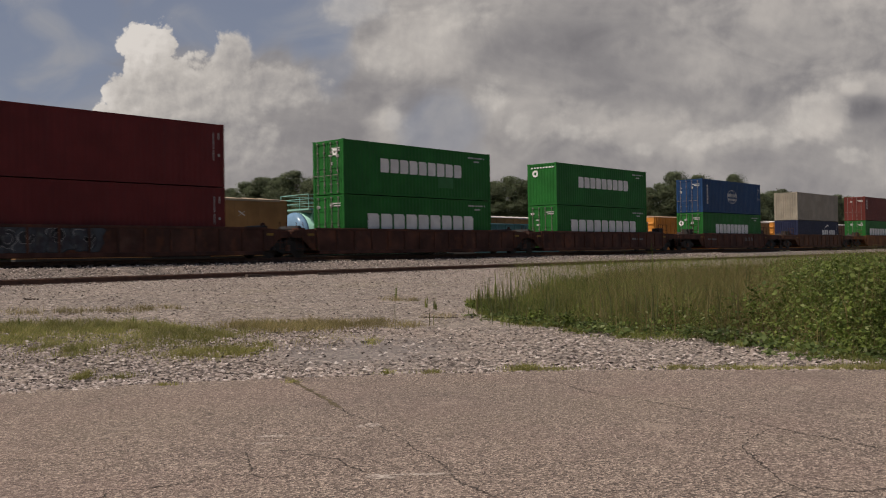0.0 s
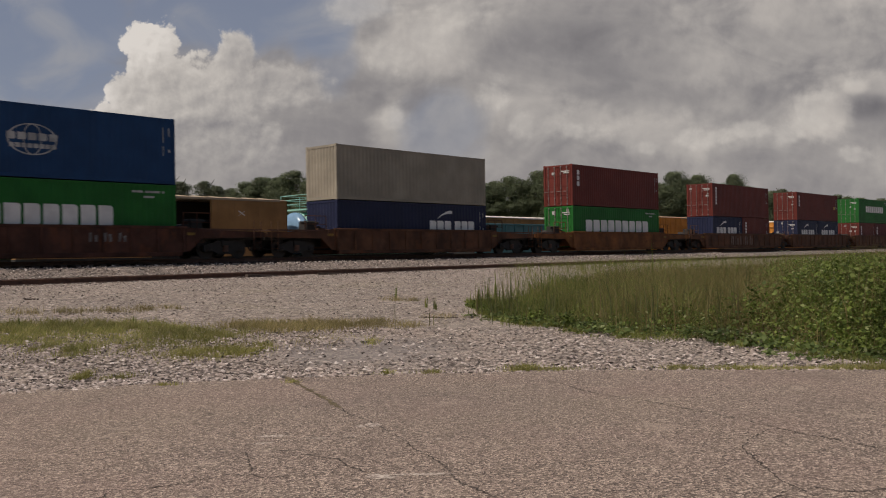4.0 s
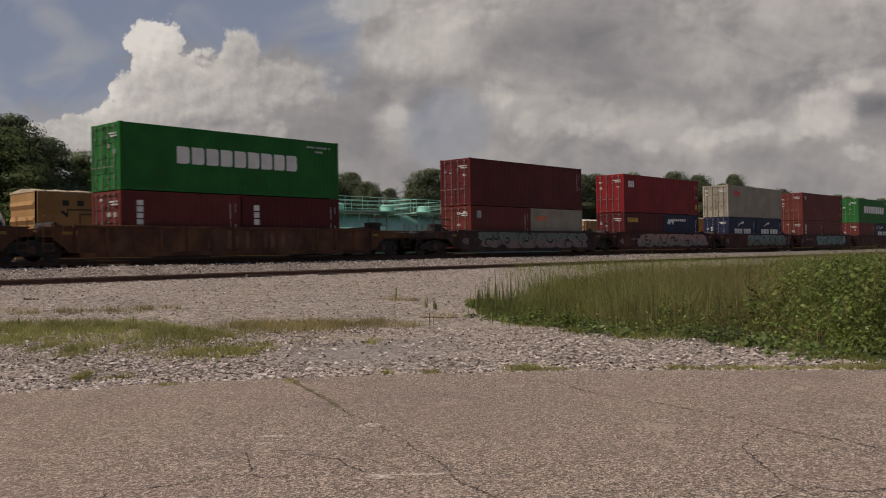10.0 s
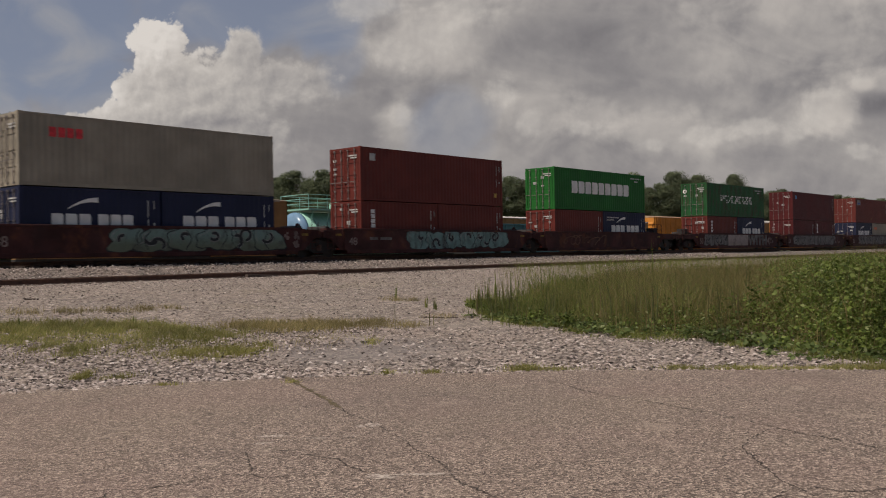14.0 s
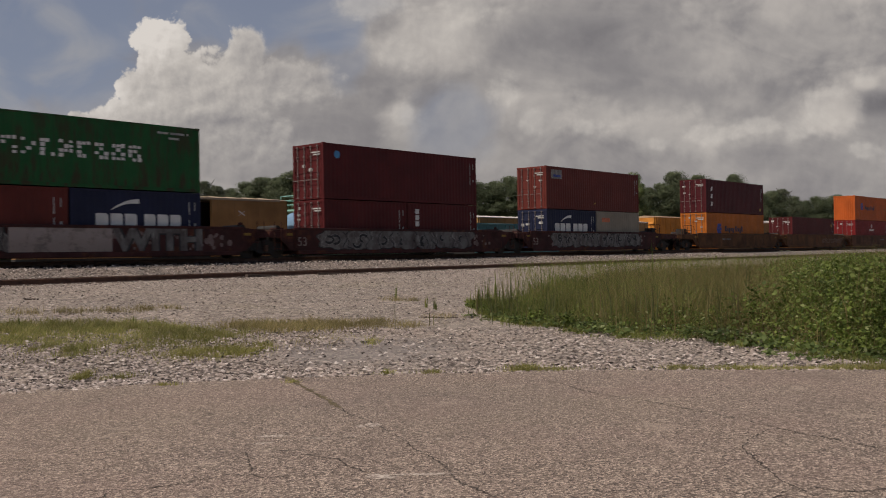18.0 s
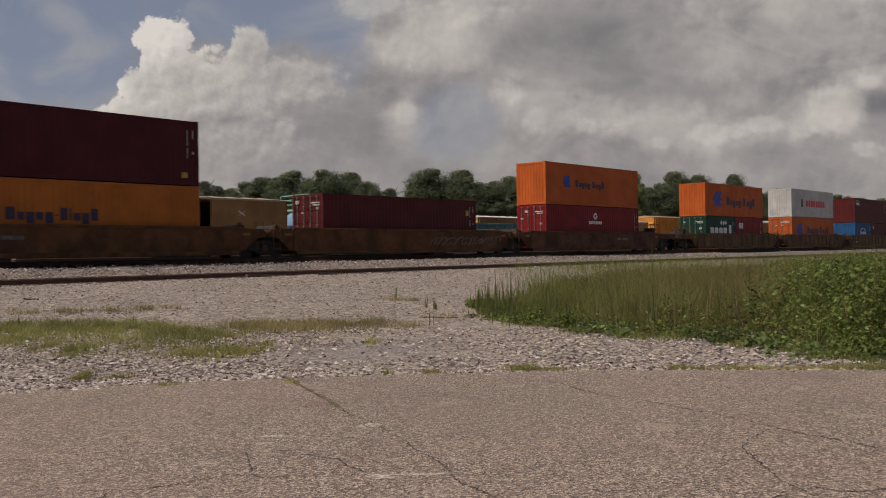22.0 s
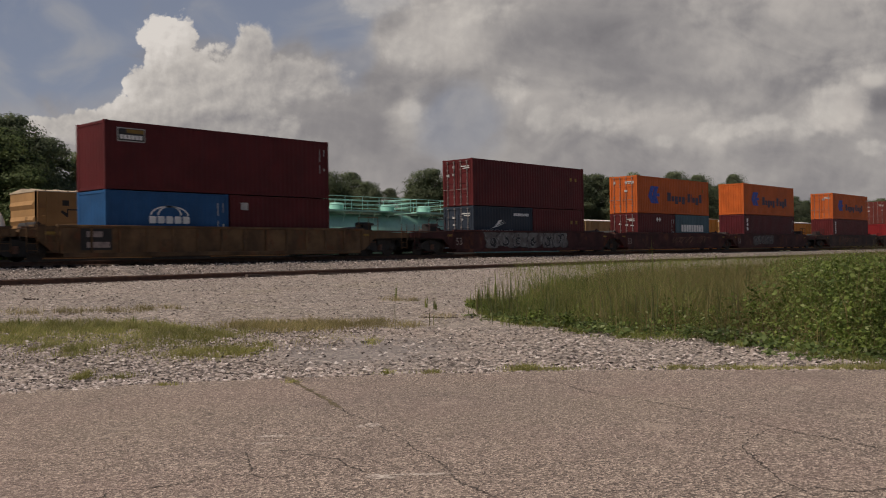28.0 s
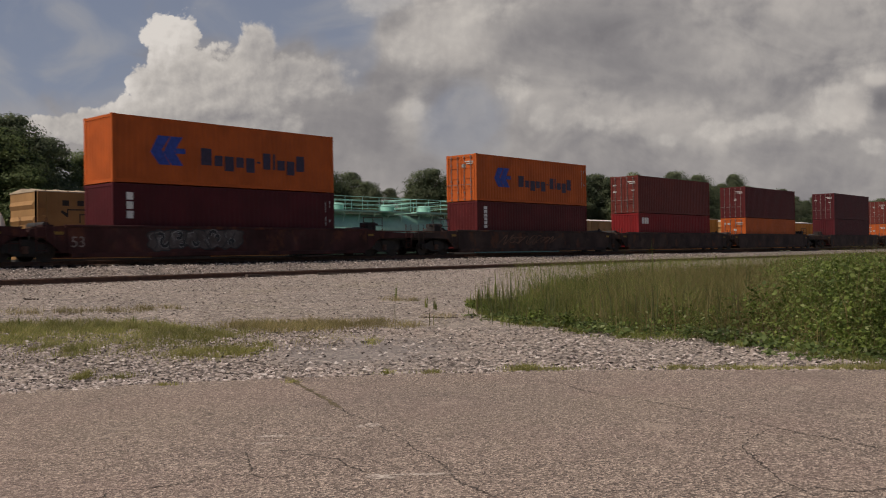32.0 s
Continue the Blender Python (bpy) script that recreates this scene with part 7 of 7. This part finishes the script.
def veil_places(n):
    """Thin tall grass between the weed patch and the empty track."""
    rnd = random.Random(27)
    out = []
    while len(out) < n:
        y = rnd.uniform(12.0, 28.6)
        b = 0.06 + 0.45 * rnd.random()
        d = y / (0.66675 - 0.74509 * b)
        l = b * d
        if patchy(l, d, 0.5, 8) < -0.25 + rnd.uniform(-0.15, 0.15) or rnd.random() > step(0.04, 0.17, b) or rnd.random() > 1.15 - 0.03 * (y - 12):
            continue
        out.append((*lot(l, d), rnd.uniform(0.2, 0.62)))
    return out


blades("thin_tall_grass", veil_places(20000), TALL_GRASS, 9, "thin tall grass before the empty track", 0.008, 0.9)


STEMS = [(0.7, 22.85, 0.42), (0.82, 22.41, 0.6), (0.91, 22.9, 0.64), (1.06, 22.45, 0.81), (1.13, 22.16, 0.76), (1.3, 22.97, 0.93), (1.38, 22.51, 0.78), (1.53, 23.01, 0.78), (1.61, 22.23, 0.9),
         (1.85, 23.07, 0.71), (2.14, 23.96, 0.77), (2.26, 23.99, 0.77), (2.7, 24.97, 0.85), (3.05, 26.01, 1.05), (3.3, 26.06, 0.81), (3.86, 26.6, 0.87), (4.31, 27.34, 0.76), (5.14, 28.67, 0.98),
         (6.06, 30.13, 1.21), (6.57, 31.06, 1.15), (6.99, 31.17, 1.39), (7.15, 31.22, 1.68), (8.09, 33.5, 0.93), (8.47, 33.62, 0.94), (9.51, 29.56, 1.25), (9.69, 31.0, 0.96), (13.58, 36.83, 0.87),
         (-1.32, 24.86, 0.46), (-0.43, 22.62, 0.35), (-0.19, 22.22, 0.32), (-7.67, 16.54, 0.28), (-5.93, 17.51, 0.22)]


def stalks():
    rnd = random.Random(31)
    out = []
    while len(out) < 230:
        l = 0.7 + 11 * rnd.random() ** 0.8
        d = front_d(l) + 0.8 + (6.5 + l * 0.5) * rnd.random()
        x, y = lot(l, d)
        out.append((x, y, rnd.uniform(0.6, 1.05) + 0.02 * l + (0.45 if rnd.random() < 0.10 else 0)))
    for l, d, n, tall in ((1.15, 20.3, 14, 0.95), (1.5, 19.7, 12, 0.8), (0.85, 21.0, 10, 0.75), (3.64, 16.4, 10, 1.42), (3.15, 17.2, 8, 1.2), (2.2, 19.0, 9, 1.0), (4.6, 15.4, 8, 1.3)):
        for _ in range(n):
            x, y = lot(l + rnd.gauss(0, 0.14), d + rnd.gauss(0, 0.25))
            out.append((x, y, tall * rnd.uniform(0.5, 1.0)))
    for k in range(16):
        x, y = lot(5.25 + rnd.gauss(0, 0.05), 16.6 + rnd.gauss(0, 0.06))
        out.append((x, y, rnd.uniform(0.8, 1.5)))
    for l, d, h in ((-0.95, 17.6, 0.62), (-0.3, 18.5, 0.4), (-0.22, 18.6, 0.32), (3.6, 15.6, 1.38), (3.55, 15.7, 1.2), (4.9, 15.2, 1.32), (1.3, 18.3, 0.75), (1.0, 18.9, 0.7), (1.6, 18.0, 0.8), (2.0, 17.6, 0.9), (2.4, 18.4, 0.95), (0.8, 19.3, 0.6)):
        x, y = lot(l, d)
        out += [(x, y, h), (x + 0.02, y + 0.01, h * 0.9)]
    return out


def stem_places():
    rnd = random.Random(61)
    out = []
    for l, d, h in STEMS:
        for k in range(7):
            x, y = lot(l + rnd.gauss(0, 0.03), d + rnd.gauss(0, 0.03))
            out.append((x, y, 1.12 * h * (1.0 if k < 2 else rnd.uniform(0.35, 0.95))))
    return out


blades("leafy_stems", stem_places(), TALL_GRASS, 18, "upright dark green leafy stems", 0.022, 0.12, "weeds")
blades("weed_stalks", stalks(), STALK, 7, "thin upright weed stalks", 0.013, 0.20, "weeds")


def leafy_weeds(n, seed):
    """Broad-leaved weeds: each plant a stem of drooping leaves that stand out all round."""
    rnd = np.random.default_rng(seed)
    pts, nrm, siz = [], [], []
    for x, y, h in weed_places(n, seed, True):
        k = int(7 + h * 22)
        t = rnd.uniform(0.12, 1.0, size=k) ** 0.8
        th = rnd.uniform(0, 6.283, size=k)
        r = (0.05 + 0.17 * h) * rnd.uniform(0.3, 1.25, size=k) * (1.25 - 0.6 * t)
        z = ground_z(x, y)
        pts.append(np.stack([x + r * np.cos(th), y + r * np.sin(th), z + h * t], axis=1))
        nn = np.stack([0.75 * np.cos(th), 0.75 * np.sin(th), np.ones(k)], axis=1) + rnd.normal(scale=0.5, size=(k, 3))
        nrm.append(nn / np.linalg.norm(nn, axis=1)[:, None])
        siz.append(rnd.uniform(0.014, 0.042, size=k) * rnd.uniform(0.7, 1.35))
    v, f = quads(np.vstack(pts), np.vstack(nrm), np.concatenate(siz), rnd, 0.70)
    tagged(new("broadleaf_weeds", big_mesh("broadleaf_weeds", v.tolist(), f.tolist(), WEED)), "dense green broad-leaved weeds", "weeds", kind="stuff")


leafy_weeds(7800, 22)


blades("dry_weed_stems", [(x, y, h * 1.25) for x, y, h in weed_places(6500, 41, True)], BROWN_GRASS, 10, "thin brownish weed stems among the leaves", 0.008, 0.5, "weeds")


DARK_WEED = leaf_mat("dark_weed_leaves", (0.055, 0.082, 0.024), (0.175, 0.220, 0.070), (0.34, 0.35, 0.20), 0.10)


def creeper(centres, seed):
    """Low clumps of larger leaves along the patch's front."""
    rnd = np.random.default_rng(seed)
    pts, nrm, siz = [], [], []
    for l, d, sl, sd, h, n in centres:
        for _ in range(int(0.6 * n)):
            x, y = lot(l + rnd.normal() * sl, d + rnd.normal() * sd)
            k = int(rnd.integers(5, 11))
            t = rnd.uniform(0.2, 1.0, size=k) * h
            th = rnd.uniform(0, 6.283, size=k)
            r = rnd.uniform(0.03, 0.13, size=k)
            pts.append(np.stack([x + r * np.cos(th), y + r * np.sin(th), ground_z(x, y) + t], axis=1))
            nn = np.stack([0.5 * np.cos(th), 0.5 * np.sin(th), np.ones(k)], axis=1) + rnd.normal(scale=0.3, size=(k, 3))
            nrm.append(nn / np.linalg.norm(nn, axis=1)[:, None])
            siz.append(rnd.uniform(0.026, 0.060, size=k))
    v, f = quads(np.vstack(pts), np.vstack(nrm), np.concatenate(siz), rnd, 0.85)
    tagged(new("creeping_weeds", big_mesh("creeping_weeds", v.tolist(), f.tolist(), DARK_WEED)), "low clumps of broad dark green leaves", "weeds", kind="stuff")


def fringe_places(n):
    """Low grass that thins out before the weed patch."""
    rnd = random.Random(52)
    out = []
    while len(out) < n:
        l = rnd.uniform(0.8, 6.0)
        d = front_d(l) + rnd.gauss(0.15, 0.45)
        if patchy(l, d, 1.6, 3) > rnd.uniform(-0.25, 0.1):
            out.append((*lot(l, d), rnd.uniform(0.03, 0.13)))
    return out


blades("fringe_grass", fringe_places(7000), LOW_GRASS, 12, "low bright grass at the weed patch's edge", 0.007, 1.2)
blades("low_grass", tuft_places([(1.5, 21.6, 0.3, 0.5, 0.12, 1800), (2.2, 21.4, 0.35, 0.6, 0.13, 2400), (2.9, 20.6, 0.4, 0.7, 0.14, 2800), (3.4, 19.6, 0.4, 0.7, 0.13, 1800), (2.6, 19.0, 0.4, 0.4, 0.06, 900), (3.9, 17.2, 0.3, 0.4, 0.08, 700)], 14),
       LOW_GRASS, 17, "short bright green grass before the weeds", 0.008, 0.9)

# along, out, spreads, height, plants
creeper([(1.15, 19.8, 0.22, 0.4, 0.10, 16), (1.55, 19.4, 0.25, 0.4, 0.13, 26), (1.95, 18.9, 0.2, 0.4, 0.12, 18), (2.75, 17.0, 0.22, 0.35, 0.18, 40), (3.1, 16.5, 0.25, 0.35, 0.14, 30), (3.6, 17.1, 0.4, 0.4, 0.14, 34),
         (2.4, 18.4, 0.3, 0.4, 0.12, 24), (4.4, 15.2, 0.3, 0.5, 0.20, 60), (4.9, 14.1, 0.3, 0.4, 0.18, 50), (5.35, 13.1, 0.3, 0.4, 0.15, 40), (4.0, 16.4, 0.3, 0.4, 0.15, 30), (5.75, 12.2, 0.25, 0.3, 0.12, 22),
         (0.55, 20.6, 0.15, 0.2, 0.06, 8), (4.55, 13.0, 0.2, 0.2, 0.06, 6), (5.0, 12.2, 0.2, 0.15, 0.06, 6)], 33)


# ======== scraps on the gravel ========
def scrap(name, label, x, y, length, width, turn, mat):
    s = Shape().box(-length / 2, length / 2, -width / 2, width / 2, 0.0, width * 0.6, width * 0.15)
    thing(name, label, "debris", pose(x, y, ground_z(x, y) - 0.005, 0, 2, turn), me=s.mesh(name, mat))


scrap("wood_scrap", "short dark scrap of wood on gravel", 9.9, 22.4, 0.34, 0.06, -30, WOOD)
scrap("wood_scrap", "long grey stick on gravel", 15.0, 13.6, 0.9, 0.03, -45, WOOD)
scrap("old_sleeper", "discarded dark sleeper by the track", 22.0, 29.3, 1.6, 0.16, 8, WOOD)
scrap("old_sleeper", "discarded dark sleeper by the track", 25.2, 28.9, 1.1, 0.14, -12, WOOD)


# ======== what moves: the train rolls past, the clouds drift ========
def motions():
    for ob in MOVING:
        start = ob.matrix_basis.copy()
        walk(ob, [(t, Matrix.Translation((-rolled(t), 0, 0)) @ start) for t in (0.0, 4.0, 8.0, 12.0, 16.0, 20.0, 24.0, 28.0, 32.0)])
    px = FAR / 1614.0
    walk(sky_sheet, [(0.0, SKY_POSE), (32.0, SKY_POSE @ pose(42 * px, 16 * px, 0))])


motions()
